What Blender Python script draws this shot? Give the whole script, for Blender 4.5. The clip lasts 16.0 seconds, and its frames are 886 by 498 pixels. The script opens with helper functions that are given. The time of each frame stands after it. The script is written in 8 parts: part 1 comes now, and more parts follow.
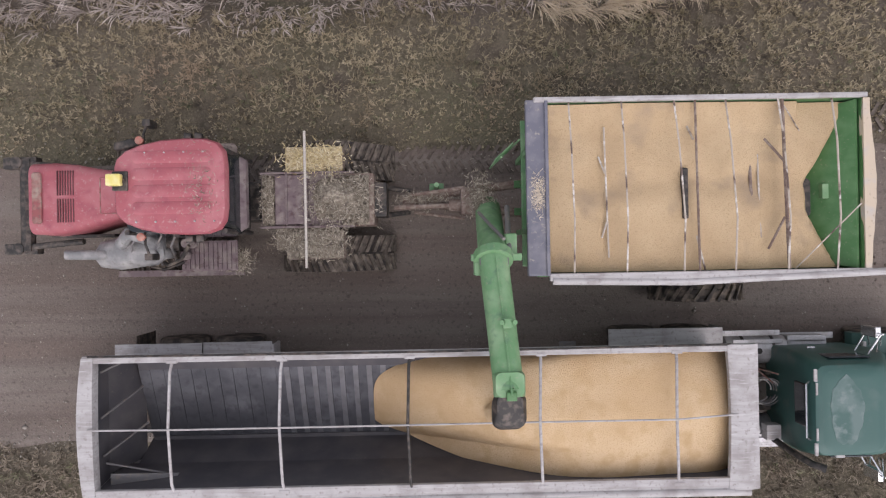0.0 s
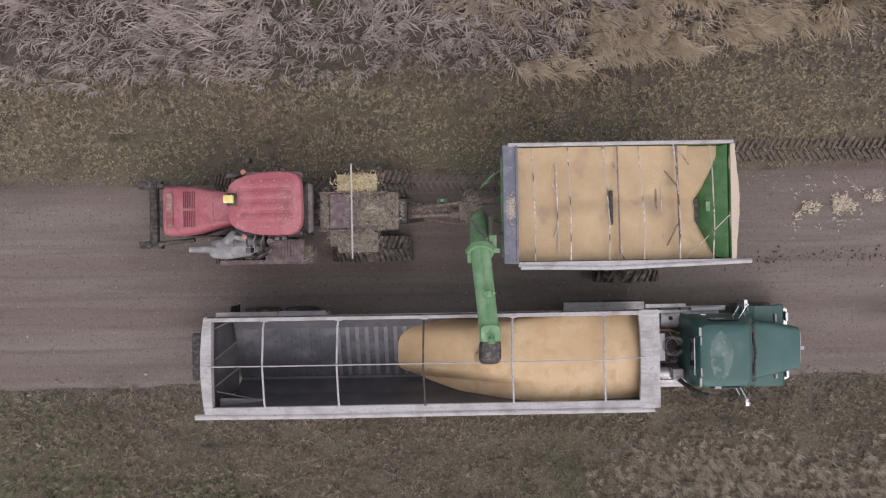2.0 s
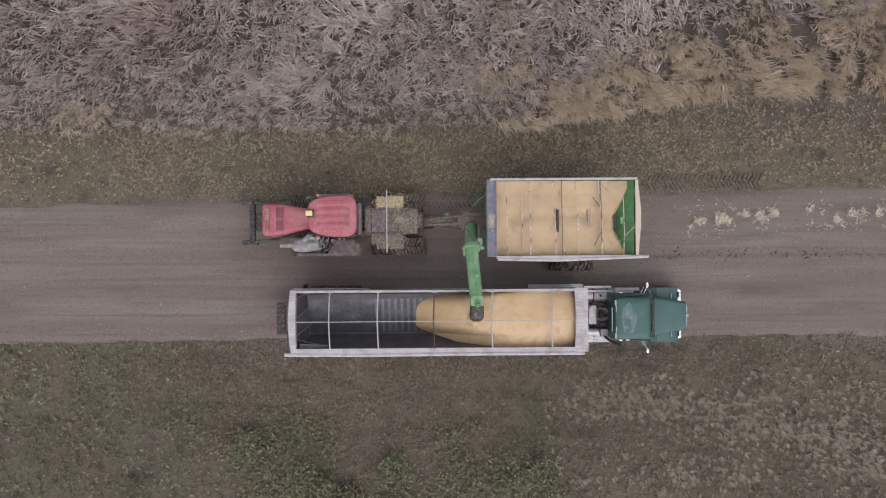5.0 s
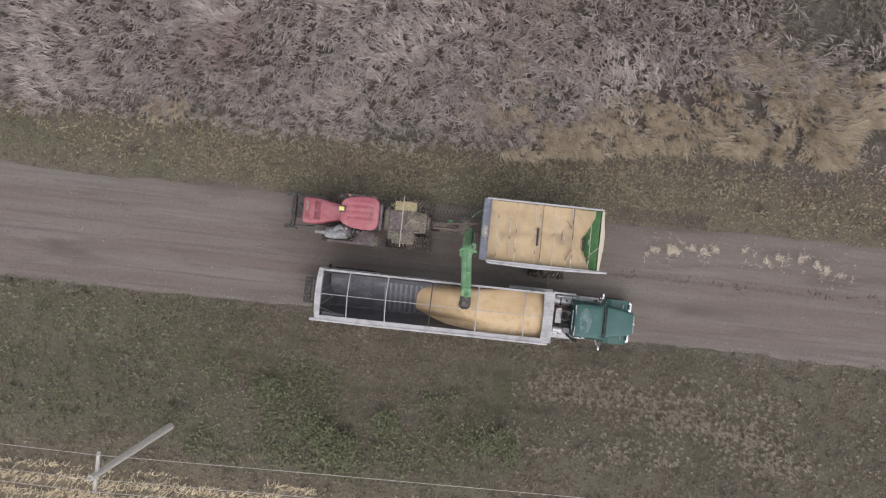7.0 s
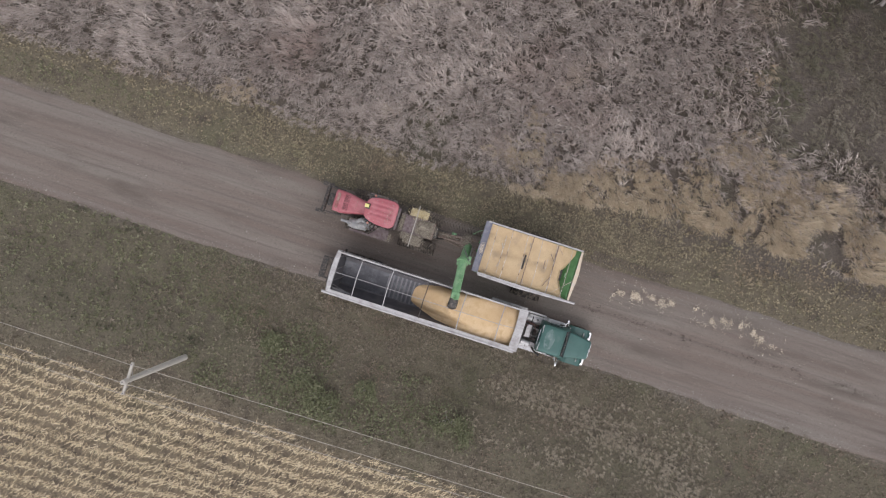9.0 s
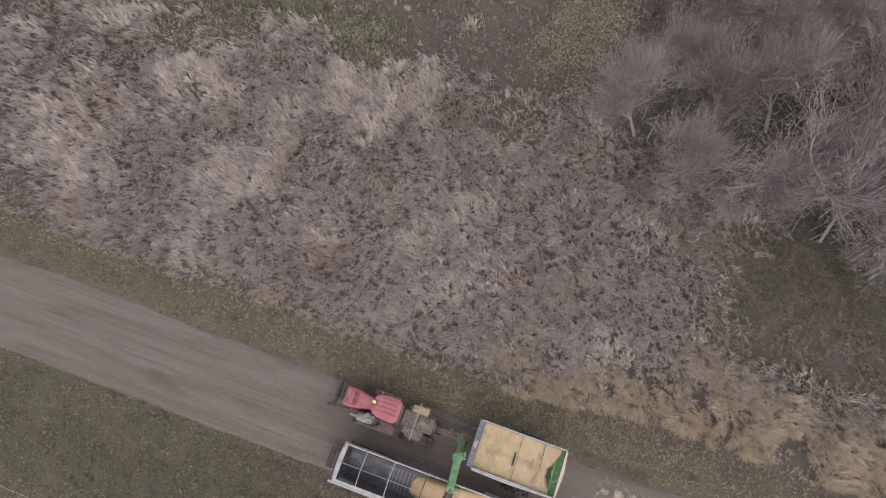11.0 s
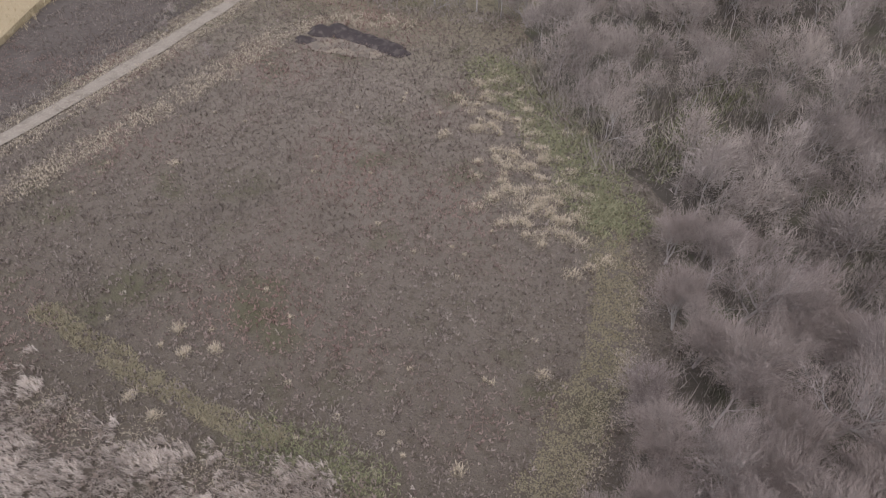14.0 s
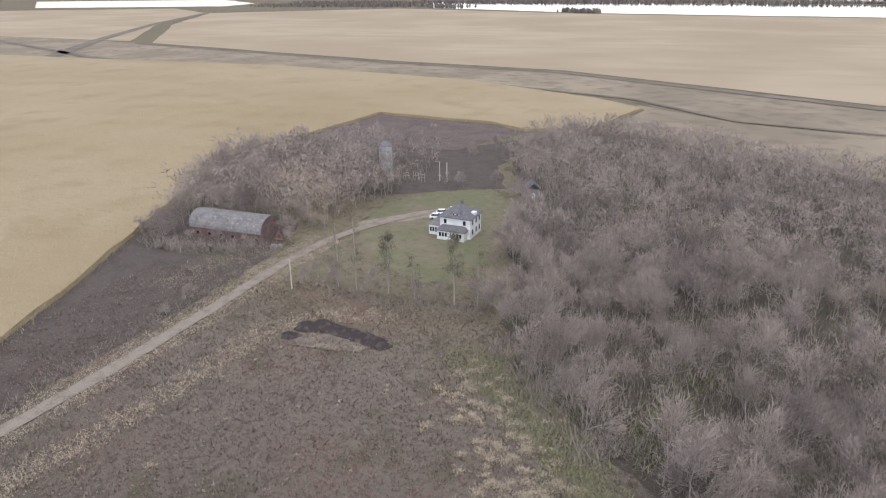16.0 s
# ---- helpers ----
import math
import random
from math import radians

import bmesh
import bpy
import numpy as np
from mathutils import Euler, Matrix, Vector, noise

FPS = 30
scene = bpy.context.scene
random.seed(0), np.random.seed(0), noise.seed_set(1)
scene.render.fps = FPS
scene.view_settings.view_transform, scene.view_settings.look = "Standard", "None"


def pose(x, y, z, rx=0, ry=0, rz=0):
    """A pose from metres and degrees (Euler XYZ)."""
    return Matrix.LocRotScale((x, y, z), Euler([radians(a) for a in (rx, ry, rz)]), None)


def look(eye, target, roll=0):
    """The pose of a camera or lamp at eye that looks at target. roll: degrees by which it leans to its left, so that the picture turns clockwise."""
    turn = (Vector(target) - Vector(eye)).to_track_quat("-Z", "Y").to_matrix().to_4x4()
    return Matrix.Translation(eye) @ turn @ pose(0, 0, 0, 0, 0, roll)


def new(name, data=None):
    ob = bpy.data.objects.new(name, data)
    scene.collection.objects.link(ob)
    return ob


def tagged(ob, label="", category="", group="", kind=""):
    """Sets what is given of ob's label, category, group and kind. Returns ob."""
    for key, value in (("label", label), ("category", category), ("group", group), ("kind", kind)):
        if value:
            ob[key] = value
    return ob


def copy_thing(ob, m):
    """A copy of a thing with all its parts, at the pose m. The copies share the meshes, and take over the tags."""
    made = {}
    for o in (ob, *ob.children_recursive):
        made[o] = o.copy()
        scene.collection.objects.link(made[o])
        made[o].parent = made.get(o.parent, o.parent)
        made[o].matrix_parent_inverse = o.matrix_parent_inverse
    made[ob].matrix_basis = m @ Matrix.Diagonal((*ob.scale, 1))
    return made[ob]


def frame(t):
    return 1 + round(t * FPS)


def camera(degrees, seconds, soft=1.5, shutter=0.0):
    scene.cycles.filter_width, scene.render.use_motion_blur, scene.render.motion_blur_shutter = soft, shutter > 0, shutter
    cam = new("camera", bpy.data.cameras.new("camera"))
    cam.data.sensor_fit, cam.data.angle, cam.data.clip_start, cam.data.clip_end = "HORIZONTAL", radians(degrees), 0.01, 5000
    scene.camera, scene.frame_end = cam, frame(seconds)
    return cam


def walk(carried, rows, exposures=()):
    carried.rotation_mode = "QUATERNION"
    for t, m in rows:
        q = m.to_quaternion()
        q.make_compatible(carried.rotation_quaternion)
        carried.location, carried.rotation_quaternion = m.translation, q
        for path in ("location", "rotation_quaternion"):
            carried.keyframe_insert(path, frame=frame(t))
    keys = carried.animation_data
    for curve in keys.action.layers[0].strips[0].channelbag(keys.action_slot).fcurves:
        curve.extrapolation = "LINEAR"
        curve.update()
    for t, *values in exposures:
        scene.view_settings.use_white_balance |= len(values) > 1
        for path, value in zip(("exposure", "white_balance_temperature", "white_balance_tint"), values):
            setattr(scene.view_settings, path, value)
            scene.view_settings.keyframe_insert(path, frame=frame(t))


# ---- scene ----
# ---- camera and its flight ----
cam = camera(65.5, 16.0, soft=1.2)
PATH = [
    (0, pose(0.353, 2.966, 14.710, -0.048, -0.432, -1.076)),
    (0.5, pose(0.379, 2.929, 16.073, -0.013, -0.237, -1.125)),
    (1, pose(0.367, 2.904, 17.468, -0.007, -0.170, -1.099)),
    (1.5, pose(0.322, 2.882, 18.902, -0.010, -0.187, -1.063)),
    (2, pose(0.260, 2.881, 20.378, -0.053, -0.276, -0.995)),
    (2.5, pose(0.220, 2.911, 21.883, -0.132, -0.285, -0.945)),
    (3, pose(0.215, 2.938, 23.398, -0.194, -0.200, -0.885)),
    (3.5, pose(0.206, 2.918, 24.906, -0.148, -0.154, -0.859)),
    (4, pose(0.142, 2.826, 26.414, 0.023, -0.209, -0.770)),
    (4.2, pose(0.105, 2.776, 27.027, 0.102, -0.249, -0.764)),
    (5.25, pose(0.092, 2.722, 30.520, 0.120, -0.150, -0.150)),
    (6.3, pose(0.088, 2.697, 34.020, 0.134, -0.043, 2.181)),
    (6.5, pose(0.108, 2.711, 34.707, 0.121, -0.032, 2.961)),
    (7, pose(0.111, 2.726, 36.408, 0.063, -0.025, 6.117)),
    (7.5, pose(0.074, 2.708, 38.099, 0.041, -0.077, 9.660)),
    (8, pose(0.053, 2.711, 39.759, -0.018, -0.049, 12.969)),
    (8.2, pose(0.050, 2.727, 40.392, 0.058, -0.082, 14.209)),
    (9.3, pose(0.020, 3.020, 43.420, 0.700, 0.090, 18.500)),
    (10.3, pose(-0.013, 3.457, 46.235, 8.329, 0.237, 19.560)),
    (10.5, pose(-0.035, 3.526, 46.854, 10.241, 0.164, 19.612)),
    (11, pose(-0.048, 3.641, 48.464, 15.224, 0.008, 19.662)),
    (11.5, pose(0.013, 3.736, 50.104, 20.290, -0.088, 19.741)),
    (12, pose(0.144, 3.869, 51.702, 25.324, -0.092, 20.123)),
    (12.5, pose(0.360, 4.004, 53.160, 30.482, -0.037, 20.292)),
    (13, pose(0.615, 4.116, 54.516, 35.729, -0.024, 20.392)),
    (13.5, pose(0.786, 4.173, 55.966, 41.111, -0.009, 20.268)),
    (14, pose(0.907, 4.191, 57.538, 46.565, -0.083, 20.209)),
    (14.5, pose(1.050, 4.197, 59.092, 52.011, -0.086, 20.060)),
    (15, pose(1.183, 4.221, 60.489, 57.508, -0.088, 19.966)),
    (15.5, pose(1.273, 4.266, 61.305, 63.173, -0.230, 19.897)),
    (16, pose(1.344, 4.217, 60.839, 69.028, 0.531, 18.237)),
]
walk(cam, PATH, exposures=((0.0, 0.66, 6500, 16), (0.6, 0.54, 6500, 16), (4.0, 0.54, 6450, 16), (7.5, 0.63, 6350, 10), (10.5, 0.57, 6500, 12), (12.0, 0.5, 6500, 12), (13.0, 0.6, 6500, 12), (14.0, 0.72, 6500, 12), (15.0, 0.75, 6400, 11), (16.0, 0.72, 6400, 11)))

# ---- sky and sun: high overcast ----
world = bpy.data.worlds.new("overcast_sky")
scene.world = world
world.use_nodes = True
wn, wl = world.node_tree.nodes, world.node_tree.links
sky = wn.new("ShaderNodeTexSky")
sky.sky_type, sky.sun_disc = "NISHITA", False
sky.sun_elevation, sky.sun_rotation = radians(58), radians(160)
cloud = wn.new("ShaderNodeHueSaturation")
cloud.inputs["Saturation"].default_value = 0.26
wl.new(sky.outputs[0], cloud.inputs["Color"])
wl.new(cloud.outputs[0], wn["Background"].inputs[0])
wn["Background"].inputs[1].default_value = 0.17
sun_data = bpy.data.lights.new("sun", "SUN")
sun_data.energy, sun_data.angle, sun_data.color = 0.75, radians(60), (1.0, 0.91, 0.87)
sun = new("sun", sun_data)
sun.matrix_world = look((8, -20, 34), (0, 0, 0))


# ---- materials ----
def ramp_mix(nt, fac, a, b):
    m = nt.nodes.new("ShaderNodeMix")
    m.data_type = "RGBA"
    nt.links.new(fac, m.inputs[0])
    for v, s in ((a, m.inputs[6]), (b, m.inputs[7])):
        if isinstance(v, tuple):
            s.default_value = (*v, 1)
        else:
            nt.links.new(v, s)
    return m.outputs[2]


def noise_fac(nt, scale, lo=0.35, hi=0.65, detail=4, stretch=(1, 1, 1), seed=0.0):
    g = nt.nodes.new("ShaderNodeNewGeometry")
    mp = nt.nodes.new("ShaderNodeMapping")
    mp.inputs["Scale"].default_value = [scale * s for s in stretch]
    mp.inputs["Location"].default_value = (seed, seed * 0.7, seed * 0.3)
    nt.links.new(g.outputs["Position"], mp.inputs["Vector"])
    n = nt.nodes.new("ShaderNodeTexNoise")
    n.inputs["Scale"].default_value, n.inputs["Detail"].default_value = 1.0, detail
    nt.links.new(mp.outputs[0], n.inputs["Vector"])
    r = nt.nodes.new("ShaderNodeMapRange")
    r.inputs[1].default_value, r.inputs[2].default_value = lo, hi
    nt.links.new(n.outputs[0], r.inputs[0])
    return r.outputs[0]


def material(name, colours, rough=0.6, metal=0.0, layers=(), bump=0.0, bump_scale=20.0, island=None, per_object=None, coat=0.0, stretch=(1, 1, 1)):
    """colours: the base. layers: (colour, scale, lo, hi, stretch) blended in by noise of that scale. island: colours spread over the loose pieces."""
    m = bpy.data.materials.new(name)
    m.use_nodes = True
    nt = m.node_tree
    bsdf = nt.nodes["Principled BSDF"]
    c = tuple(colours)
    if island:
        g = nt.nodes.new("ShaderNodeNewGeometry")
        r = nt.nodes.new("ShaderNodeValToRGB")
        while len(r.color_ramp.elements) < len(island):
            r.color_ramp.elements.new(0.5)
        for k, (e, col) in enumerate(zip(r.color_ramp.elements, island)):
            e.position, e.color = k / (len(island) - 1), (*col, 1)
        nt.links.new(g.outputs["Random Per Island"], r.inputs[0])
        c = r.outputs[0]
    if per_object:
        o = nt.nodes.new("ShaderNodeObjectInfo")
        c = ramp_mix(nt, o.outputs["Random"], c, per_object)
    for k, layer in enumerate(layers):
        col, scale, lo, hi = layer[:4]
        st = layer[4] if len(layer) > 4 else stretch
        c = ramp_mix(nt, noise_fac(nt, scale, lo, hi, stretch=st, seed=3.1 * k + 1), c, col)
    if isinstance(c, tuple):
        bsdf.inputs["Base Color"].default_value = (*c, 1)
    else:
        nt.links.new(c, bsdf.inputs["Base Color"])
    bsdf.inputs["Roughness"].default_value, bsdf.inputs["Metallic"].default_value = rough, metal
    bsdf.inputs["Coat Weight"].default_value = coat
    if rough > 0.75:
        bsdf.inputs["Specular IOR Level"].default_value = 0.2
    if bump:
        b = nt.nodes.new("ShaderNodeBump")
        b.inputs["Strength"].default_value, b.inputs["Distance"].default_value = 1.0, bump
        nt.links.new(noise_fac(nt, bump_scale, 0.0, 1.0, detail=6, stretch=stretch), b.inputs["Height"])
        nt.links.new(b.outputs[0], bsdf.inputs["Normal"])
    return m


DUST = (0.30, 0.25, 0.20)
M_RED = material("faded_red_paint", (0.33, 0.085, 0.10), 0.5, layers=(((0.41, 0.155, 0.168), 1.6, 0.42, 0.72), ((0.27, 0.065, 0.085), 5, 0.5, 0.75), ((0.42, 0.26, 0.25), 16, 0.6, 0.8), (DUST, 22, 0.62, 0.85)), bump=0.001, bump_scale=60)
M_RED_DIRTY = material("dusty_red_paint", (0.24, 0.07, 0.07), 0.7, layers=((DUST, 5, 0.4, 0.7), ((0.12, 0.08, 0.07), 18, 0.5, 0.8)))
M_GREEN = material("faded_green_paint", (0.12, 0.255, 0.115), 0.5, layers=(((0.23, 0.35, 0.20), 3, 0.42, 0.74), (DUST, 20, 0.6, 0.88), ((0.10, 0.19, 0.11), 6, 0.58, 0.75)))
M_GREEN_DARK = material("deep_green_paint", (0.055, 0.155, 0.05), 0.5, layers=(((0.09, 0.2, 0.08), 4, 0.4, 0.7), (DUST, 22, 0.62, 0.9)))
M_TEAL = material("teal_truck_paint", (0.032, 0.088, 0.076), 0.48, coat=0.08, layers=(((0.05, 0.115, 0.1), 1.3, 0.4, 0.7), ((0.16, 0.18, 0.165), 30, 0.66, 0.95), ((0.11, 0.12, 0.105), 2.0, 0.6, 0.8)))
M_TEAL_ROOF = material("worn_teal_roof", (0.036, 0.095, 0.082), 0.55, layers=(((0.10, 0.14, 0.13), 1.4, 0.5, 0.75),))
M_WORN = material("worn_primer_patch", (0.10, 0.15, 0.14), 0.6, layers=(((0.045, 0.10, 0.088), 2.6, 0.42, 0.6), ((0.15, 0.195, 0.185), 7, 0.52, 0.7)))
M_WHITE = material("weathered_white_paint", (0.41, 0.39, 0.385), 0.6, layers=(((0.29, 0.27, 0.26), 3, 0.45, 0.8, (0.4, 6, 2)), ((0.20, 0.175, 0.16), 16, 0.56, 0.8), ((0.25, 0.225, 0.215), 2.2, 0.48, 0.72), ((0.48, 0.465, 0.46), 7, 0.58, 0.75, (0.3, 4, 2))))
M_ALU = material("dull_aluminium", (0.50, 0.49, 0.50), 0.42, 0.55, layers=(((0.34, 0.32, 0.31), 5, 0.4, 0.75), ((0.18, 0.16, 0.15), 24, 0.6, 0.85)))
M_STEEL = material("grey_steel", (0.20, 0.19, 0.19), 0.5, 0.4, layers=((DUST, 8, 0.5, 0.8),))
M_SLATE = material("slate_grey_paint", (0.12, 0.12, 0.15), 0.55, layers=(((0.22, 0.21, 0.23), 4, 0.45, 0.8), ((0.30, 0.27, 0.24), 14, 0.6, 0.75)))
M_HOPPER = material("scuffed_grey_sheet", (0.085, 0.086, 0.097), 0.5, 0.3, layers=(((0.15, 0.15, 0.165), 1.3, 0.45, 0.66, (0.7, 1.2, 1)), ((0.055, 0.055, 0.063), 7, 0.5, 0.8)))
# darker copy of the sheet grey; on south slope and top strip it paints shade
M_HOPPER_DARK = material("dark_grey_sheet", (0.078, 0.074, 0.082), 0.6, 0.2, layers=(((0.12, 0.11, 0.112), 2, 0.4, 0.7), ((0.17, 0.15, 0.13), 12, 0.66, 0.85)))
M_BLACK = material("black_rubber", (0.035, 0.031, 0.029), 0.8, layers=(((0.19, 0.155, 0.125), 5, 0.42, 0.72),))
M_DARK = material("dark_grease_metal", (0.035, 0.032, 0.03), 0.55, 0.3, layers=(((0.15, 0.12, 0.1), 9, 0.45, 0.75),))
M_RUST = material("rusty_drawbar_steel", (0.17, 0.12, 0.10), 0.8, layers=(((0.30, 0.25, 0.21), 7, 0.4, 0.7), ((0.10, 0.06, 0.05), 20, 0.5, 0.8)))
M_CHROME = material("polished_metal", (0.62, 0.62, 0.62), 0.25, 0.9)
M_GLASS_DARK = material("tinted_glass", (0.02, 0.025, 0.028), 0.08)
M_YELLOW = material("yellow_plastic", (0.66, 0.56, 0.16), 0.4, layers=(((0.72, 0.66, 0.34), 8, 0.4, 0.7),))
M_ORANGE = material("faded_orange_lens", (0.42, 0.15, 0.11), 0.4, layers=((DUST, 12, 0.45, 0.75),))
M_GRAIN = material("shelled_corn", (0.57, 0.40, 0.23), 0.8, layers=(((0.64, 0.475, 0.295), 1.2, 0.4, 0.65), ((0.48, 0.32, 0.165), 45, 0.52, 0.75), ((0.53, 0.365, 0.20), 3.5, 0.5, 0.7)), bump=0.02, bump_scale=55)
M_GRAIN_DUSTY = material("dusty_shelled_corn", (0.475, 0.345, 0.208), 0.8, layers=(((0.55, 0.41, 0.255), 1.0, 0.4, 0.65), ((0.38, 0.27, 0.15), 45, 0.52, 0.75), ((0.36, 0.27, 0.18), 1.4, 0.54, 0.72)), bump=0.02, bump_scale=55)
M_CHAFF = material("corn_chaff", (0.3, 0.25, 0.18), 0.9, island=((0.11, 0.09, 0.072), (0.31, 0.27, 0.21), (0.19, 0.16, 0.125), (0.48, 0.43, 0.35), (0.14, 0.115, 0.09)))
M_GOLD_CHAFF = material("golden_chaff", (0.5, 0.4, 0.2), 0.9, island=((0.34, 0.26, 0.13), (0.62, 0.52, 0.31), (0.5, 0.4, 0.22), (0.7, 0.63, 0.46)))
M_CHAFF_BED = material("chaff_bed", (0.22, 0.19, 0.15), 0.95, layers=(((0.36, 0.315, 0.25), 22, 0.45, 0.6), ((0.11, 0.09, 0.075), 9, 0.5, 0.7)), bump=0.05, bump_scale=30)
M_HUSK = material("pale_corn_husks", (0.6, 0.5, 0.38), 0.85, island=((0.42, 0.34, 0.25), (0.66, 0.57, 0.45), (0.55, 0.46, 0.35), (0.72, 0.64, 0.53)))
M_WOOD = material("grey_pole_wood", (0.50, 0.46, 0.41), 0.85, layers=(((0.36, 0.32, 0.28), 9, 0.45, 0.75, (4, 4, 0.3)),))
M_WIRE = material("weathered_wire", (0.42, 0.38, 0.33), 0.5, 0.3)
M_HOUSE = material("white_siding", (0.74, 0.75, 0.78), 0.6, layers=(((0.60, 0.61, 0.64), 0.8, 0.4, 0.7), ((0.5, 0.5, 0.53), 9, 0.55, 0.75, (0.05, 0.05, 5))))
M_SHINGLE = material("grey_shingles", (0.13, 0.13, 0.15), 0.85, layers=(((0.20, 0.19, 0.20), 1.5, 0.4, 0.7), ((0.07, 0.07, 0.08), 8, 0.5, 0.7)))
M_BARN_RED = material("faded_barn_red", (0.15, 0.095, 0.09), 0.9, layers=(((0.19, 0.145, 0.14), 0.6, 0.4, 0.65), ((0.10, 0.075, 0.075), 3, 0.5, 0.7, (3, 3, 0.3))))
M_BARN_ROOF = material("grey_barn_roof", (0.19, 0.185, 0.19), 0.8, layers=(((0.14, 0.132, 0.136), 0.4, 0.4, 0.65), ((0.25, 0.245, 0.25), 1.5, 0.5, 0.7)))
M_SILO = material("pale_silo_staves", (0.36, 0.38, 0.39), 0.7, layers=(((0.26, 0.27, 0.28), 0.8, 0.4, 0.7),))
M_BARK = material("grey_bark", (0.24, 0.212, 0.203), 0.9, layers=(((0.34, 0.312, 0.30), 1.6, 0.45, 0.7), ((0.15, 0.125, 0.115), 7, 0.55, 0.8)), per_object=(0.34, 0.31, 0.298))
M_TWIG = material("bare_twigs", (0.2, 0.17, 0.16), 0.95, island=((0.105, 0.085, 0.081), (0.33, 0.275, 0.262), (0.20, 0.165, 0.157), (0.52, 0.445, 0.425)), per_object=(0.325, 0.268, 0.248))
M_PINE = material("pine_needles", (0.06, 0.075, 0.045), 0.9, island=((0.085, 0.082, 0.058), (0.165, 0.148, 0.11), (0.125, 0.118, 0.084)))
M_LEAF = material("shrub_leaves", (0.05, 0.07, 0.035), 0.85, island=((0.065, 0.071, 0.038), (0.165, 0.165, 0.094), (0.105, 0.112, 0.062), (0.23, 0.217, 0.137)))


def zone_material(name):
    """The soil and thatch under the plants: bands that follow the road, with ragged, noisy limits."""
    m = bpy.data.materials.new(name)
    m.use_nodes = True
    nt = m.node_tree
    g = nt.nodes.new("ShaderNodeNewGeometry")
    sep = nt.nodes.new("ShaderNodeSeparateXYZ")
    nt.links.new(g.outputs["Position"], sep.inputs[0])
    warp = nt.nodes.new("ShaderNodeMath")
    warp.operation = "MULTIPLY_ADD"
    nt.links.new(noise_fac(nt, 0.35, 0.2, 0.8), warp.inputs[0])
    warp.inputs[1].default_value = 1.4
    nt.links.new(sep.outputs[1], warp.inputs[2])
    rng = nt.nodes.new("ShaderNodeMapRange")
    rng.inputs[1].default_value, rng.inputs[2].default_value = -39.3, 160.7
    nt.links.new(warp.outputs[0], rng.inputs[0])
    ramp = nt.nodes.new("ShaderNodeValToRGB")
    stops = ((-40, (0.185, 0.145, 0.10)), (-11.2, (0.185, 0.145, 0.10)), (-10.7, (0.135, 0.115, 0.082)), (-8.5, (0.11, 0.097, 0.07)), (-1.6, (0.10, 0.088, 0.062)), (-0.9, (0.13, 0.11, 0.093)),
             (4.9, (0.13, 0.11, 0.093)), (5.3, (0.135, 0.114, 0.08)), (7.6, (0.135, 0.114, 0.082)), (8.4, (0.095, 0.08, 0.07)), (23, (0.095, 0.08, 0.072)),
             (29, (0.10, 0.084, 0.072)), (37, (0.122, 0.102, 0.09)), (95, (0.20, 0.17, 0.15)), (125, (0.20, 0.175, 0.125)))
    while len(ramp.color_ramp.elements) < len(stops):
        ramp.color_ramp.elements.new(0.5)
    for e, (y, col) in zip(ramp.color_ramp.elements, stops):
        e.position, e.color = (y + 40) / 200, (*col, 1)
    nt.links.new(rng.outputs[0], ramp.inputs[0])
    c = ramp_mix(nt, noise_fac(nt, 0.12, 0.55, 0.75, seed=5), ramp.outputs[0], (0.085, 0.085, 0.05))
    c = ramp_mix(nt, noise_fac(nt, 1.3, 0.5, 0.75, seed=2), c, (0.075, 0.06, 0.05))
    c = ramp_mix(nt, noise_fac(nt, 9, 0.58, 0.8, seed=8), c, (0.17, 0.145, 0.11))
    c = ramp_mix(nt, noise_fac(nt, 5, 0.55, 0.74, seed=12), c, (0.05, 0.042, 0.032))
    c = ramp_mix(nt, noise_fac(nt, 24, 0.52, 0.7, seed=15), c, (0.20, 0.17, 0.125))
    c = ramp_mix(nt, noise_fac(nt, 40, 0.57, 0.72, seed=18), c, (0.035, 0.03, 0.024))
    bsdf = nt.nodes["Principled BSDF"]
    nt.links.new(c, bsdf.inputs["Base Color"])
    bsdf.inputs["Roughness"].default_value = 0.95
    bsdf.inputs["Specular IOR Level"].default_value = 0.1
    b = nt.nodes.new("ShaderNodeBump")
    b.inputs["Strength"].default_value, b.inputs["Distance"].default_value = 1.0, 0.12
    nt.links.new(noise_fac(nt, 5, 0, 1, 8), b.inputs["Height"])
    nt.links.new(b.outputs[0], bsdf.inputs["Normal"])
    return m


M_GROUND = zone_material("thatch_and_soil")
M_ROAD = material("packed_gravel_dirt", (0.156, 0.122, 0.104), 0.9, bump=0.02, bump_scale=25, layers=(
    ((0.185, 0.16, 0.14), 0.9, 0.42, 0.66, (0.10, 1.5, 1)), ((0.105, 0.085, 0.072), 1.3, 0.52, 0.72, (0.16, 0.8, 1)),
    ((0.172, 0.143, 0.126), 2.6, 0.46, 0.7, (0.03, 1.3, 1)), ((0.132, 0.106, 0.092), 4.0, 0.5, 0.75, (0.04, 1.5, 1)), ((0.25, 0.22, 0.19), 38, 0.6, 0.72, (1, 1, 1)), ((0.10, 0.085, 0.07), 14, 0.55, 0.75, (1, 1, 1))))
M_MUD = material("churned_damp_soil", (0.12, 0.098, 0.082), 0.9, bump=0.04, bump_scale=9, layers=(((0.16, 0.13, 0.11), 2.5, 0.45, 0.65), ((0.06, 0.048, 0.04), 7, 0.5, 0.7)))
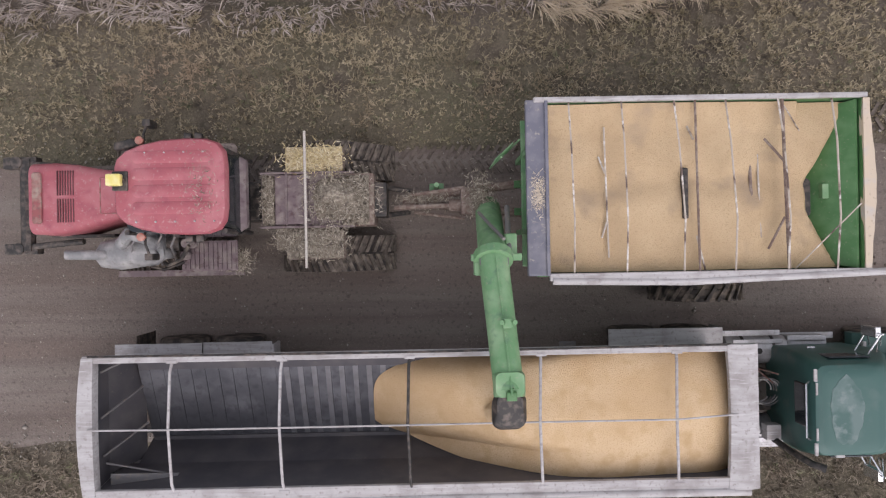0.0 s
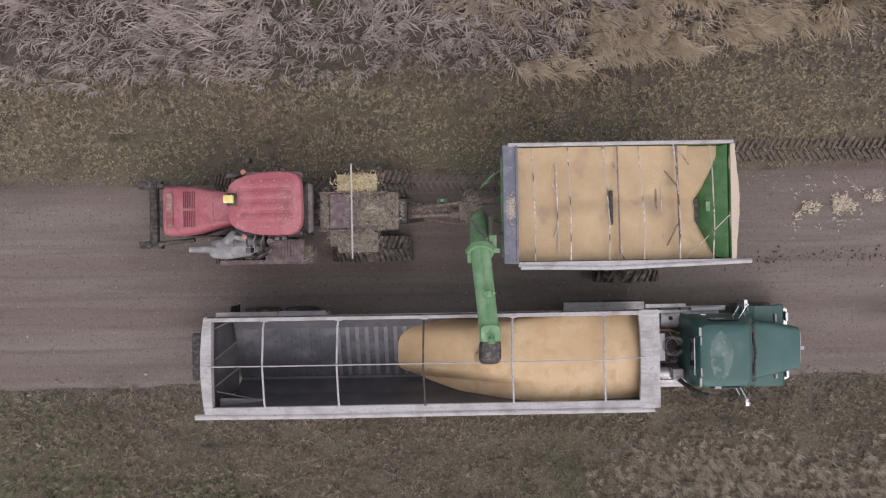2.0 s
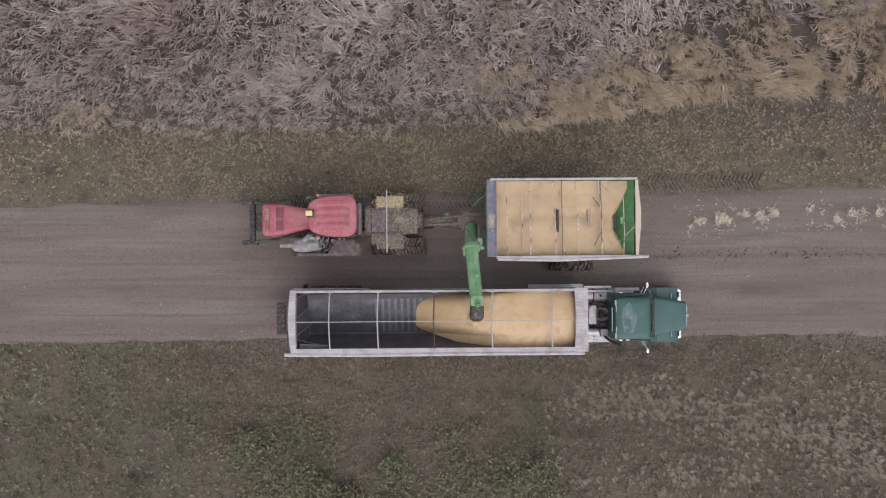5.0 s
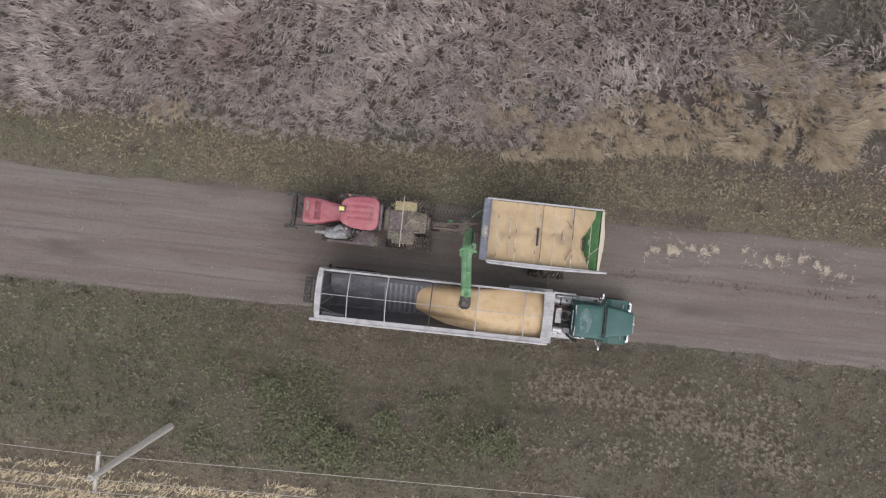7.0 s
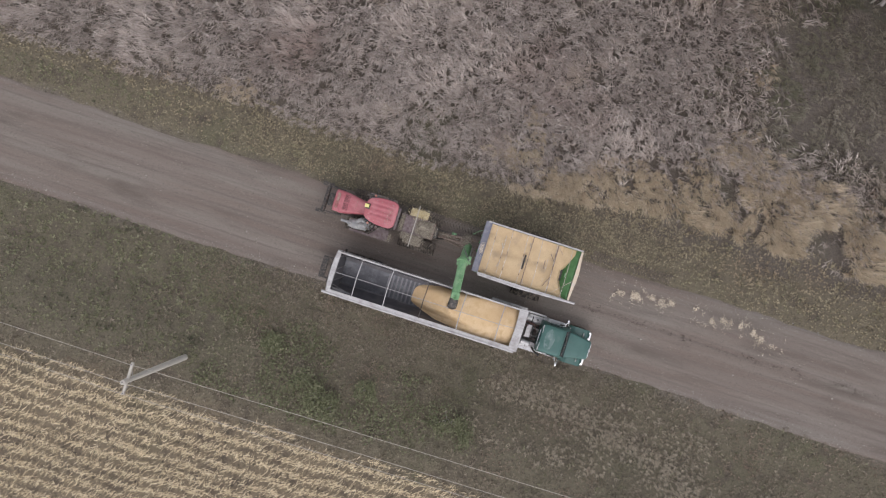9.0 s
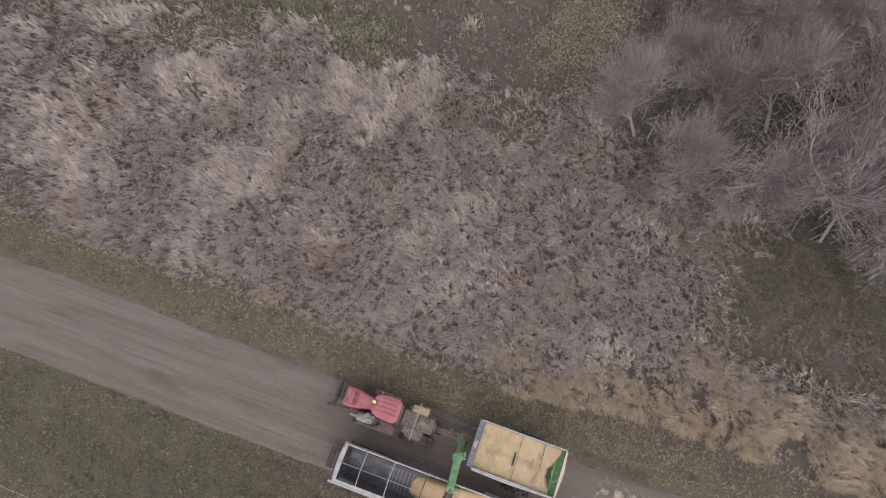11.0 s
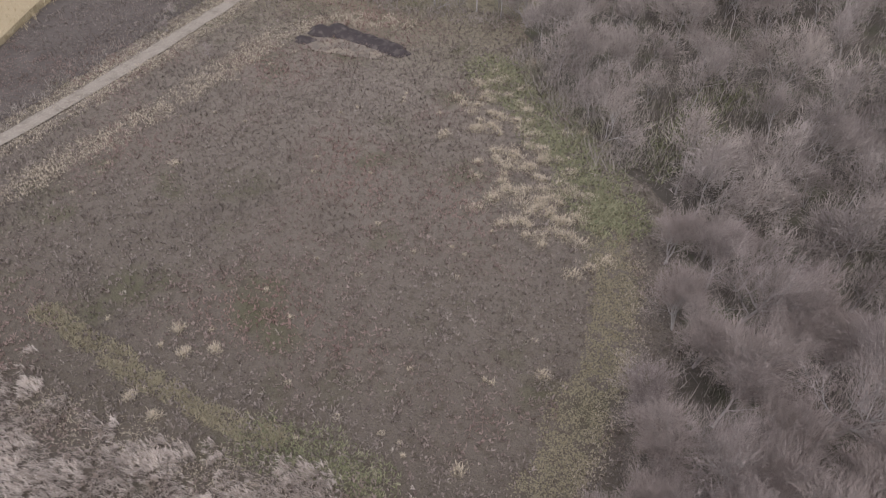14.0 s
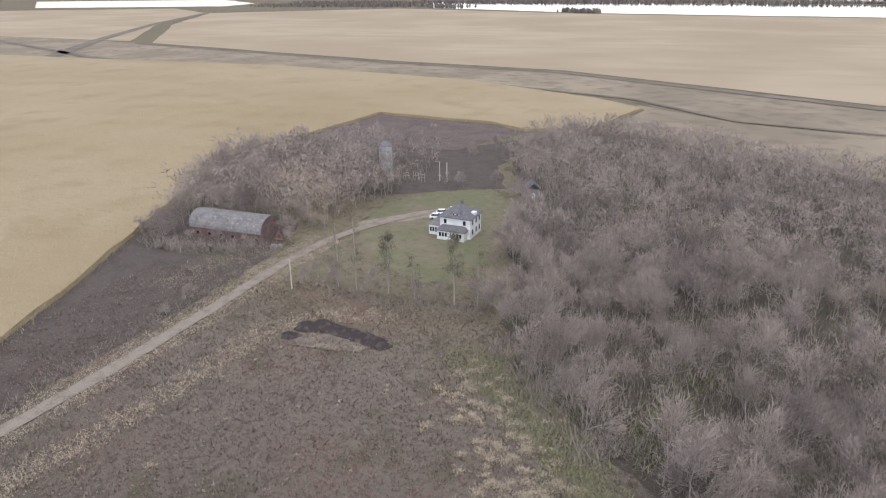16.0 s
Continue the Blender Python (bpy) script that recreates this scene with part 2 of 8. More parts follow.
M_DRIVE = material("gravel_drive", (0.255, 0.22, 0.188), 0.9, layers=(((0.19, 0.16, 0.134), 0.5, 0.45, 0.65), ((0.31, 0.272, 0.235), 3, 0.5, 0.7)))
M_LAWN = material("green_lawn", (0.15, 0.15, 0.092), 0.95, layers=(((0.18, 0.158, 0.112), 0.07, 0.4, 0.6), ((0.12, 0.125, 0.075), 0.6, 0.5, 0.75), ((0.2, 0.175, 0.13), 0.25, 0.55, 0.7)), bump=0.05, bump_scale=4)
M_MOSS = material("mossy_grass", (0.12, 0.13, 0.075), 0.95, island=((0.15, 0.153, 0.093), (0.24, 0.23, 0.15), (0.19, 0.188, 0.119)))
M_BANK = material("tan_bank_grass", (0.165, 0.14, 0.12), 0.95, layers=(((0.25, 0.21, 0.165), 0.35, 0.45, 0.62), ((0.13, 0.11, 0.095), 1.2, 0.5, 0.72)), bump=0.12, bump_scale=3)
M_PATH = material("trodden_grass", (0.2, 0.17, 0.12), 0.95, island=((0.19, 0.165, 0.113), (0.25, 0.217, 0.155), (0.215, 0.19, 0.13)))
M_PLOUGH = material("dark_ploughed_earth", (0.135, 0.105, 0.10), 0.95, layers=(((0.10, 0.078, 0.075), 0.15, 0.4, 0.65), ((0.17, 0.14, 0.13), 1.0, 0.5, 0.75)), bump=0.1, bump_scale=2)
M_WEEDS = material("brown_weeds", (0.10, 0.083, 0.076), 0.95, layers=(((0.075, 0.062, 0.057), 0.25, 0.4, 0.7), ((0.125, 0.107, 0.094), 1.4, 0.5, 0.75)), bump=0.15, bump_scale=1.6)
M_LITTER = material("woodland_floor", (0.085, 0.073, 0.062), 0.95, layers=(((0.08, 0.083, 0.05), 0.2, 0.5, 0.75), ((0.13, 0.11, 0.096), 1.8, 0.55, 0.78)), bump=0.1, bump_scale=3)
M_CORN_FIELD = material("standing_corn", (0.313, 0.247, 0.158), 0.95, bump=0.25, bump_scale=1.1, layers=(((0.35, 0.285, 0.19), 0.012, 0.4, 0.62), ((0.267, 0.206, 0.127), 0.05, 0.52, 0.8), ((0.285, 0.23, 0.147), 0.9, 0.5, 0.8, (0.25, 1, 1)), ((0.37, 0.308, 0.208), 2.3, 0.55, 0.8)))
M_CORN_LEAF = material("dry_corn_leaves", (0.5, 0.42, 0.28), 0.9, island=((0.31, 0.245, 0.155), (0.46, 0.38, 0.255), (0.38, 0.31, 0.20), (0.5, 0.425, 0.3)))
M_FAR_FIELD = material("far_stubble_field", (0.33, 0.265, 0.19), 0.95, layers=(((0.39, 0.32, 0.235), 0.006, 0.4, 0.62), ((0.31, 0.25, 0.18), 0.03, 0.5, 0.8, (0.3, 1, 1))))
M_DITCH = material("dry_ditch_grass", (0.22, 0.185, 0.142), 0.95, layers=(((0.30, 0.25, 0.19), 0.02, 0.42, 0.65), ((0.165, 0.138, 0.11), 0.1, 0.5, 0.75)))
M_FAR_ROAD = material("dark_far_bank", (0.15, 0.13, 0.11), 0.95, layers=(((0.20, 0.175, 0.15), 0.05, 0.4, 0.7),))
M_WATER = material("lake_water", (0.05, 0.06, 0.07), 0.06)
M_FAR_WOODS = material("far_bare_woods", (0.15, 0.13, 0.125), 0.95, island=((0.10, 0.09, 0.088), (0.19, 0.165, 0.155), (0.14, 0.12, 0.115)))

M_REED = material("dry_reeds", (0.3, 0.26, 0.22), 0.9, island=((0.28, 0.235, 0.21), (0.45, 0.383, 0.342), (0.57, 0.493, 0.442), (0.39, 0.33, 0.295), (0.66, 0.578, 0.522), (0.50, 0.428, 0.382)), layers=(((0.37, 0.275, 0.238), 0.16, 0.58, 0.85), ((0.55, 0.45, 0.34), 0.3, 0.62, 0.85)))
M_TUSSOCK = material("pale_tussock_grass", (0.4, 0.34, 0.26), 0.9, island=((0.30, 0.25, 0.19), (0.50, 0.43, 0.34), (0.40, 0.34, 0.265)))
M_PIT = material("dark_peaty_soil", (0.05, 0.041, 0.042), 0.95, layers=(((0.10, 0.085, 0.08), 0.8, 0.5, 0.7),))
M_GOLD = material("golden_bunch_grass", (0.5, 0.4, 0.28), 0.9, island=((0.38, 0.30, 0.21), (0.62, 0.51, 0.37), (0.52, 0.42, 0.30), (0.74, 0.62, 0.47)))
M_VERGE = material("short_verge_grass", (0.2, 0.17, 0.1), 0.9, island=((0.19, 0.158, 0.104), (0.34, 0.288, 0.192), (0.42, 0.352, 0.24), (0.27, 0.226, 0.15), (0.48, 0.405, 0.285)), layers=(((0.235, 0.225, 0.13), 0.5, 0.58, 0.8), ((0.35, 0.25, 0.18), 0.3, 0.52, 0.76), ((0.15, 0.125, 0.085), 1.3, 0.56, 0.72, (0.4, 1.5, 1))))
M_SOUTH = material("rough_verge_grass", (0.16, 0.14, 0.1), 0.9, island=((0.12, 0.10, 0.076), (0.23, 0.19, 0.146), (0.30, 0.25, 0.193), (0.17, 0.142, 0.108), (0.36, 0.302, 0.236)), layers=(((0.15, 0.148, 0.092), 0.16, 0.56, 0.76), ((0.26, 0.19, 0.148), 0.35, 0.52, 0.76), ((0.09, 0.078, 0.06), 1.1, 0.55, 0.72, (0.35, 1.5, 1))))
M_MEADOW = material("brown_meadow_weeds", (0.2, 0.17, 0.155), 0.9, island=((0.155, 0.126, 0.113), (0.205, 0.17, 0.152), (0.175, 0.144, 0.129), (0.245, 0.205, 0.183), (0.19, 0.157, 0.141), (0.32, 0.273, 0.245)), layers=(((0.145, 0.117, 0.105), 0.7, 0.54, 0.68), ((0.245, 0.165, 0.147), 0.045, 0.47, 0.66), ((0.12, 0.1, 0.088), 0.09, 0.56, 0.74), ((0.28, 0.25, 0.205), 0.4, 0.62, 0.74)))
M_STUBBLE = material("straw_stubble", (0.5, 0.4, 0.25), 0.9, island=((0.38, 0.30, 0.19), (0.64, 0.52, 0.35), (0.52, 0.42, 0.275), (0.74, 0.63, 0.45)))

M_LUG = material("mud_caked_rubber", (0.11, 0.092, 0.078), 0.9, layers=(((0.22, 0.185, 0.152), 6, 0.45, 0.7), ((0.05, 0.043, 0.038), 10, 0.5, 0.7)))
M_FENDER = material("mud_dusted_fender", (0.22, 0.165, 0.155), 0.85, layers=(((0.30, 0.25, 0.21), 5, 0.42, 0.62), ((0.13, 0.09, 0.085), 12, 0.55, 0.75)))
M_MUFFLER = material("dusty_grey_metal", (0.20, 0.198, 0.198), 0.6, 0.15, layers=(((0.36, 0.345, 0.33), 4, 0.45, 0.7), ((0.15, 0.135, 0.125), 12, 0.55, 0.8)))
M_WOODSIDE = material("grey_green_long_grass", (0.25, 0.22, 0.17), 0.9, island=((0.17, 0.15, 0.115), (0.32, 0.28, 0.222), (0.25, 0.22, 0.172), (0.40, 0.35, 0.285)), layers=(((0.17, 0.165, 0.108), 0.25, 0.45, 0.7),))
M_BRUSH = material("bare_undergrowth", (0.2, 0.17, 0.155), 0.95, island=((0.14, 0.12, 0.106), (0.27, 0.235, 0.21), (0.20, 0.174, 0.155), (0.33, 0.29, 0.262)), layers=(((0.16, 0.155, 0.095), 0.12, 0.58, 0.72),))
M_BANK_GRASS = material("tan_bank_tufts", (0.3, 0.25, 0.2), 0.95, island=((0.25, 0.212, 0.172), (0.42, 0.357, 0.283), (0.32, 0.272, 0.218), (0.50, 0.43, 0.335)))
M_GREEN_VERGE = material("olive_verge_grass", (0.18, 0.18, 0.12), 0.9, island=((0.105, 0.108, 0.062), (0.215, 0.212, 0.128), (0.16, 0.16, 0.092), (0.29, 0.276, 0.18)), layers=(((0.125, 0.134, 0.082), 0.3, 0.56, 0.76), ((0.065, 0.066, 0.044), 1.3, 0.54, 0.7, (0.4, 1.5, 1)), ((0.35, 0.315, 0.235), 1.7, 0.58, 0.74, (0.4, 1.5, 1))))
M_TWIG_FAR = material("far_bare_twigs", (0.2, 0.17, 0.16), 0.95, island=((0.20, 0.169, 0.158), (0.33, 0.283, 0.265), (0.255, 0.217, 0.204), (0.38, 0.33, 0.308)), per_object=(0.33, 0.28, 0.256), layers=(((0.19, 0.16, 0.15), 0.06, 0.5, 0.66), ((0.39, 0.325, 0.27), 0.035, 0.6, 0.72)))


# ---- mesh helpers ----
class Geo:
    """Loose vertices and faces of one part."""

    def __init__(self):
        self.v, self.f = [], []

    def add(self, verts, faces):
        n = len(self.v)
        self.v += [tuple(p) for p in verts]
        self.f += [tuple(n + i for i in f) for f in faces]
        return self

    def box(self, x0, x1, y0, y1, z0, z1, b=0.0, m=None):
        """A box with chamfered edges of width b."""
        bm = bmesh.new()
        bmesh.ops.create_cube(bm, size=1)
        for v in bm.verts:
            v.co = ((x0 + x1) / 2 + v.co.x * (x1 - x0), (y0 + y1) / 2 + v.co.y * (y1 - y0), (z0 + z1) / 2 + v.co.z * (z1 - z0))
        if b:
            bmesh.ops.bevel(bm, geom=bm.edges[:], offset=b, segments=2, affect="EDGES", profile=0.6)
        if m:
            bmesh.ops.transform(bm, matrix=m, verts=bm.verts[:])
        bm.verts.index_update()
        self.add([v.co[:] for v in bm.verts], [[v.index for v in f.verts] for f in bm.faces])
        bm.free()
        return self

    def tube(self, pts, r, n=8, cap=True):
        """A round bar along a polyline; r is one radius or one for each point."""
        pts = [Vector(p) for p in pts]
        r = list(r) if isinstance(r, (list, tuple)) else [r] * len(pts)
        base, up = len(self.v), None
        for i, p in enumerate(pts):
            d = (pts[min(i + 1, len(pts) - 1)] - pts[max(i - 1, 0)]).normalized()
            up = d.orthogonal().normalized() if up is None else (up - d * up.dot(d)).normalized()
            w = d.cross(up)
            self.v += [tuple(p + r[i] * (up * math.cos(a) + w * math.sin(a))) for a in (2 * math.pi * k / n for k in range(n))]
        for i in range(len(pts) - 1):
            for k in range(n):
                a, b2 = base + i * n + k, base + i * n + (k + 1) % n
                self.f.append((a, b2, b2 + n, a + n))
        if cap:
            self.f.append(tuple(base + k for k in reversed(range(n))))
            self.f.append(tuple(base + (len(pts) - 1) * n + k for k in range(n)))
        return self

    def loft(self, rings, closed=True):
        """Skins rings of equal length, and caps the ends."""
        base, n = len(self.v), len(rings[0])
        for ring in rings:
            self.v += [tuple(p) for p in ring]
        for i in range(len(rings) - 1):
            for k in range(n):
                a, b2 = base + i * n + k, base + i * n + (k + 1) % n
                self.f.append((a, b2, b2 + n, a + n))
        if closed:
            self.f.append(tuple(base + k for k in reversed(range(n))))
            self.f.append(tuple(base + (len(rings) - 1) * n + k for k in range(n)))
        return self

    def prism(self, poly, axis, a, b2):
        """A flat outline, pushed from a to b2 along the axis."""
        put = {"x": lambda p, d: (d, p[0], p[1]), "y": lambda p, d: (p[0], d, p[1]), "z": lambda p, d: (p[0], p[1], d)}[axis]
        return self.loft([[put(p, a) for p in poly], [put(p, b2) for p in poly]])

    def lathe(self, c, axis, prof, n=24):
        """A profile of (radius, offset) turned about an axis through c."""
        rings = []
        for r, h in prof:
            ring = []
            for k in range(n):
                a = 2 * math.pi * k / n
                u, w = r * math.cos(a), r * math.sin(a)
                o = {"x": (h, u, w), "y": (u, h, w), "z": (u, w, h)}[axis]
                ring.append((c[0] + o[0], c[1] + o[1], c[2] + o[2]))
            rings.append(ring)
        return self.loft(rings)


def rrect(a0, a1, b0, b1, r, n=4):
    """A rounded rectangle as (a, b) points."""
    out = []
    for ca, cb, s in ((a1 - r, b1 - r, 0), (a0 + r, b1 - r, 90), (a0 + r, b0 + r, 180), (a1 - r, b0 + r, 270)):
        out += [(ca + r * math.cos(radians(s + 90 * k / n)), cb + r * math.sin(radians(s + 90 * k / n))) for k in range(n + 1)]
    return out


def ring_x(x, y0, y1, z0, z1, r):
    return [(x, a, b2) for a, b2 in rrect(y0, y1, z0, z1, r)]


def ring_z(z, x0, x1, y0, y1, r):
    return [(a, b2, z) for a, b2 in rrect(x0, x1, y0, y1, r)]


def mesh_of(name, geo, mat, smooth=False):
    me = bpy.data.meshes.new(name)
    me.from_pydata(geo.v, [], geo.f)
    bm = bmesh.new()
    bm.from_mesh(me)
    bmesh.ops.recalc_face_normals(bm, faces=bm.faces[:])
    bm.to_mesh(me)
    bm.free()
    me.materials.append(mat)
    if smooth:
        for p in me.polygons:
            p.use_smooth = True
        me.set_sharp_from_angle(angle=radians(38))
    return me


def thing(name, label, category, at=(0, 0, 0), group=""):
    ob = new(name)
    ob.location = at
    ob.empty_display_size = 0.1
    return tagged(ob, label, category, group)


def part(name, geo, mat, parent, label="", smooth=False):
    """One mesh under a thing or a part; its points are given in world coordinates."""
    ob = new(name, mesh_of(name, geo, mat, smooth))
    return under(ob, parent, label)


def under(ob, parent, label=""):
    ob.parent = parent
    if parent.parent is None:
        ob.matrix_parent_inverse = Matrix.Translation(-parent.location)
    return tagged(ob, label) if label else ob


def setting(name, geo, mat, label="", category="", kind="structure", smooth=False):
    return tagged(new(name, mesh_of(name, geo, mat, smooth)), label, category, "", kind)


def fast_mesh(name, co, tris, mat):
    """A mesh straight from arrays of points and triangles."""
    co, tris = np.asarray(co, np.float32), np.asarray(tris, np.int32)
    me = bpy.data.meshes.new(name)
    me.vertices.add(len(co))
    me.vertices.foreach_set("co", co.ravel())
    me.loops.add(tris.size)
    me.loops.foreach_set("vertex_index", tris.ravel())
    me.polygons.add(len(tris))
    me.polygons.foreach_set("loop_start", np.arange(0, tris.size, 3, dtype=np.int32))
    me.update(calc_edges=True)
    me.materials.append(mat)
    return me


RNG = np.random.default_rng(7)


def vn(x, y, size, seed=0):
    """Smooth noise from 0 to 1 with bumps of the given size."""
    lat = np.random.default_rng(seed + 100).random((64, 64))
    u, w = np.asarray(x) / size + 1000.0, np.asarray(y) / size + 1000.0
    i, j = np.floor(u).astype(int), np.floor(w).astype(int)
    fu, fw = u - i, w - j
    fu, fw = fu * fu * (3 - 2 * fu), fw * fw * (3 - 2 * fw)
    a, b2, c, d = lat[i % 64, j % 64], lat[(i + 1) % 64, j % 64], lat[i % 64, (j + 1) % 64], lat[(i + 1) % 64, (j + 1) % 64]
    return (a * (1 - fu) + b2 * fu) * (1 - fw) + (c * (1 - fu) + d * fu) * fw


def blade_arrays(p, h, w, az, lean, bend=0.6):
    """Blades of grass as five points and three triangles each: bases p, heights, widths, and the way and angle in which they lean."""
    n = len(p)
    d = np.stack([np.cos(az), np.sin(az), 0 * az], 1)
    s = np.stack([-np.sin(az), np.cos(az), 0 * az], 1) * (w / 2)[:, None]
    up = np.array([0, 0, 1.0])
    l1, l2 = lean * 0.7, lean * (1 + bend)
    m = p + d * (h * 0.5 * np.sin(l1))[:, None] + up * (h * 0.5 * np.cos(l1))[:, None]
    t = m + d * (h * 0.5 * np.sin(l2))[:, None] + up * (h * 0.5 * np.cos(l2))[:, None]
    co = np.stack([p - s, p + s, m - s * 0.8, m + s * 0.8, t], 1).reshape(-1, 3)
    k = 5 * np.arange(n)[:, None]
    tris = np.stack([k + np.array([[0, 1, 3]]), k + np.array([[0, 3, 2]]), k + np.array([[2, 3, 4]])], 1).reshape(-1, 3)
    return co, tris


def straw_arrays(p, h, w, az, lean):
    """The same as single slim triangles, for plants seen from farther off."""
    d = np.stack([np.cos(az) * np.sin(lean), np.sin(az) * np.sin(lean), np.cos(lean)], 1) * h[:, None]
    s = np.stack([-np.sin(az), np.cos(az), 0 * az], 1) * (w / 2)[:, None]
    return np.stack([p - s, p + s, p + d], 1).reshape(-1, 3), np.arange(3 * len(p)).reshape(-1, 3)


def blades(name, p, h, w, az, lean, mat, label, category, bend=0.6):
    co, tris = blade_arrays(p, h, w, az, lean, bend) if bend else straw_arrays(p, h, w, az, lean)
    return tagged(new(name, fast_mesh(name, co, tris, mat)), label, category, "", "stuff")


def tuft_arrays(p, n, h, w, az, lean, fan=0.5, droop=0.5):
    """Tufts of n arching blades that share one root: roots p, and for each tuft the height, the blade width, the way and the angle in which it leans; fan: how far the blades part."""
    t = len(p)
    a = az[:, None] + RNG.normal(0, 1, (t, n)) * fan * 1.6
    l = np.clip(lean[:, None] + RNG.normal(0, 1, (t, n)) * fan * 0.5, -1.3, 1.35)
    ln = h[:, None] * RNG.uniform(0.6, 1.15, (t, n))
    ww = w[:, None] * RNG.uniform(0.6, 1.3, (t, n)) / 2
    d = np.stack([np.cos(a), np.sin(a), 0 * a], -1)
    s = np.stack([-np.sin(a), np.cos(a), 0 * a], -1) * ww[..., None]
    up = np.array([0, 0, 1.0])
    l2 = np.clip(l * (1 + droop), -1.75, 1.75)
    m = p[:, None] + d * (ln * 0.55 * np.sin(l * 0.75))[..., None] + up * (ln * 0.55 * np.cos(l * 0.75))[..., None]
    e = m + d * (ln * 0.45 * np.sin(l2))[..., None] + up * (ln * 0.45 * np.cos(l2))[..., None]
    co = np.concatenate([p[:, None], np.stack([m - s, m + s, e], 2).reshape(t, 3 * n, 3)], 1)
    k, j = np.arange(t)[:, None] * (3 * n + 1), 1 + 3 * np.arange(n)[None]
    tris = np.stack([np.stack([k + 0 * j, k + j + 1, k + j], -1), np.stack([k + j, k + j + 1, k + j + 2], -1)], 2)
    return co.reshape(-1, 3), tris.reshape(-1, 3)


def tufts(name, p, n, h, w, az, lean, mat, label, category, fan=0.5, droop=0.5):
    co, tris = tuft_arrays(p, n, h, w, az, lean, fan, droop)
    return tagged(new(name, fast_mesh(name, co, tris, mat)), label, category, "", "stuff")


def scatter(x0, x1, y0, y1, per_m2, keep=None):
    n = int((x1 - x0) * (y1 - y0) * per_m2)
    x, y = RNG.uniform(x0, x1, n), RNG.uniform(y0, y1, n)
    if keep is not None:
        k = keep(x, y)
        x, y = x[k], y[k]
    return x, y


def ragged(poly, step, amount, seed=0):
    """An outline with extra points and a wavering edge."""
    rnd, out = random.Random(seed), []
    for (xa, ya), (xb, yb) in zip(poly, poly[1:] + poly[:1]):
        n = max(1, int(math.hypot(xb - xa, yb - ya) / step))
        for k in range(n):
            t, j = k / n, (0 if k == 0 else amount)
            out.append((xa + (xb - xa) * t + rnd.uniform(-j, j), ya + (yb - ya) * t + rnd.uniform(-j, j)))
    return out


def sheet(name, poly, z, mat, label, category, depth=0.0, kind="structure"):
    """A flat piece of land with a filled outline; depth: it stands up from the ground by that much."""
    bm = bmesh.new()
    top = [bm.verts.new((x, y, z)) for x, y in poly]
    f = bm.faces.new(top)
    f.normal_update()
    if depth:
        low = [bm.verts.new((x, y, z - depth)) for x, y in poly]
        for i in range(len(poly)):
            j = (i + 1) % len(poly)
            bm.faces.new((top[i], low[i], low[j], top[j]))
    bmesh.ops.triangulate(bm, faces=[f])
    bmesh.ops.recalc_face_normals(bm, faces=bm.faces[:])
    me = bpy.data.meshes.new(name)
    bm.to_mesh(me)
    bm.free()
    me.materials.append(mat)
    if me.polygons[0].normal.z < 0:
        me.flip_normals()
    return tagged(new(name, me), label, category, "", kind)


def inside(poly, x, y):
    x, y = np.asarray(x), np.asarray(y)
    ok = np.zeros(x.shape, bool)
    for (xa, ya), (xb, yb) in zip(poly, poly[1:] + poly[:1]):
        if ya != yb:
            ok ^= ((ya > y) != (yb > y)) & (x < (xb - xa) * (y - ya) / (yb - ya) + xa)
    return ok


# ---- the land ----
def ground_z(x, y):
    """Level by the road, with a shallow ditch on each side and soft lumps."""
    x, y = np.asarray(x, float), np.asarray(y, float)
    off = np.maximum(np.maximum(-1.3 - y, y - 5.3), 0)
    lump = (vn(x, y, 2.5, 1) - 0.5) * 0.16 + (vn(x, y, 0.8, 2) - 0.5) * 0.07
    near = np.clip(off / 1.2, 0, 1) * (1 - np.clip((y - 95) / 12, 0, 1))
    return near * lump - 0.28 * np.exp(-((off - 3.2) / 1.6) ** 2) - 0.02


gx = np.r_[-4500, -2500, -1200, -600, -350, -220, np.arange(-150, -50, 4.0), np.arange(-50, 36, 0.6), np.arange(36, 120, 4.0), 180, 300, 600, 1200, 2500, 4500]
gy = np.r_[-4500, -2000, -800, -300, -120, -60, np.arange(-40, 40, 0.6), np.arange(40, 130, 2.5), np.arange(130, 300, 15.0), 400, 600, 1000, 2000, 3500, 4800]
GX, GY = np.meshgrid(gx, gy, indexing="ij")
GZ = ground_z(GX, GY)
nx, ny = GX.shape
ii = (np.arange(nx - 1)[:, None] * ny + np.arange(ny - 1)[None]).ravel()
tri = np.concatenate([np.stack([ii, ii + ny, ii + ny + 1], 1), np.stack([ii, ii + ny + 1, ii + 1], 1)])
tagged(new("ground", fast_mesh("ground", np.stack([GX, GY, GZ], -1).reshape(-1, 3), tri, M_GROUND)), "brown thatch and bare soil of a prairie field", "ground", "", "structure")

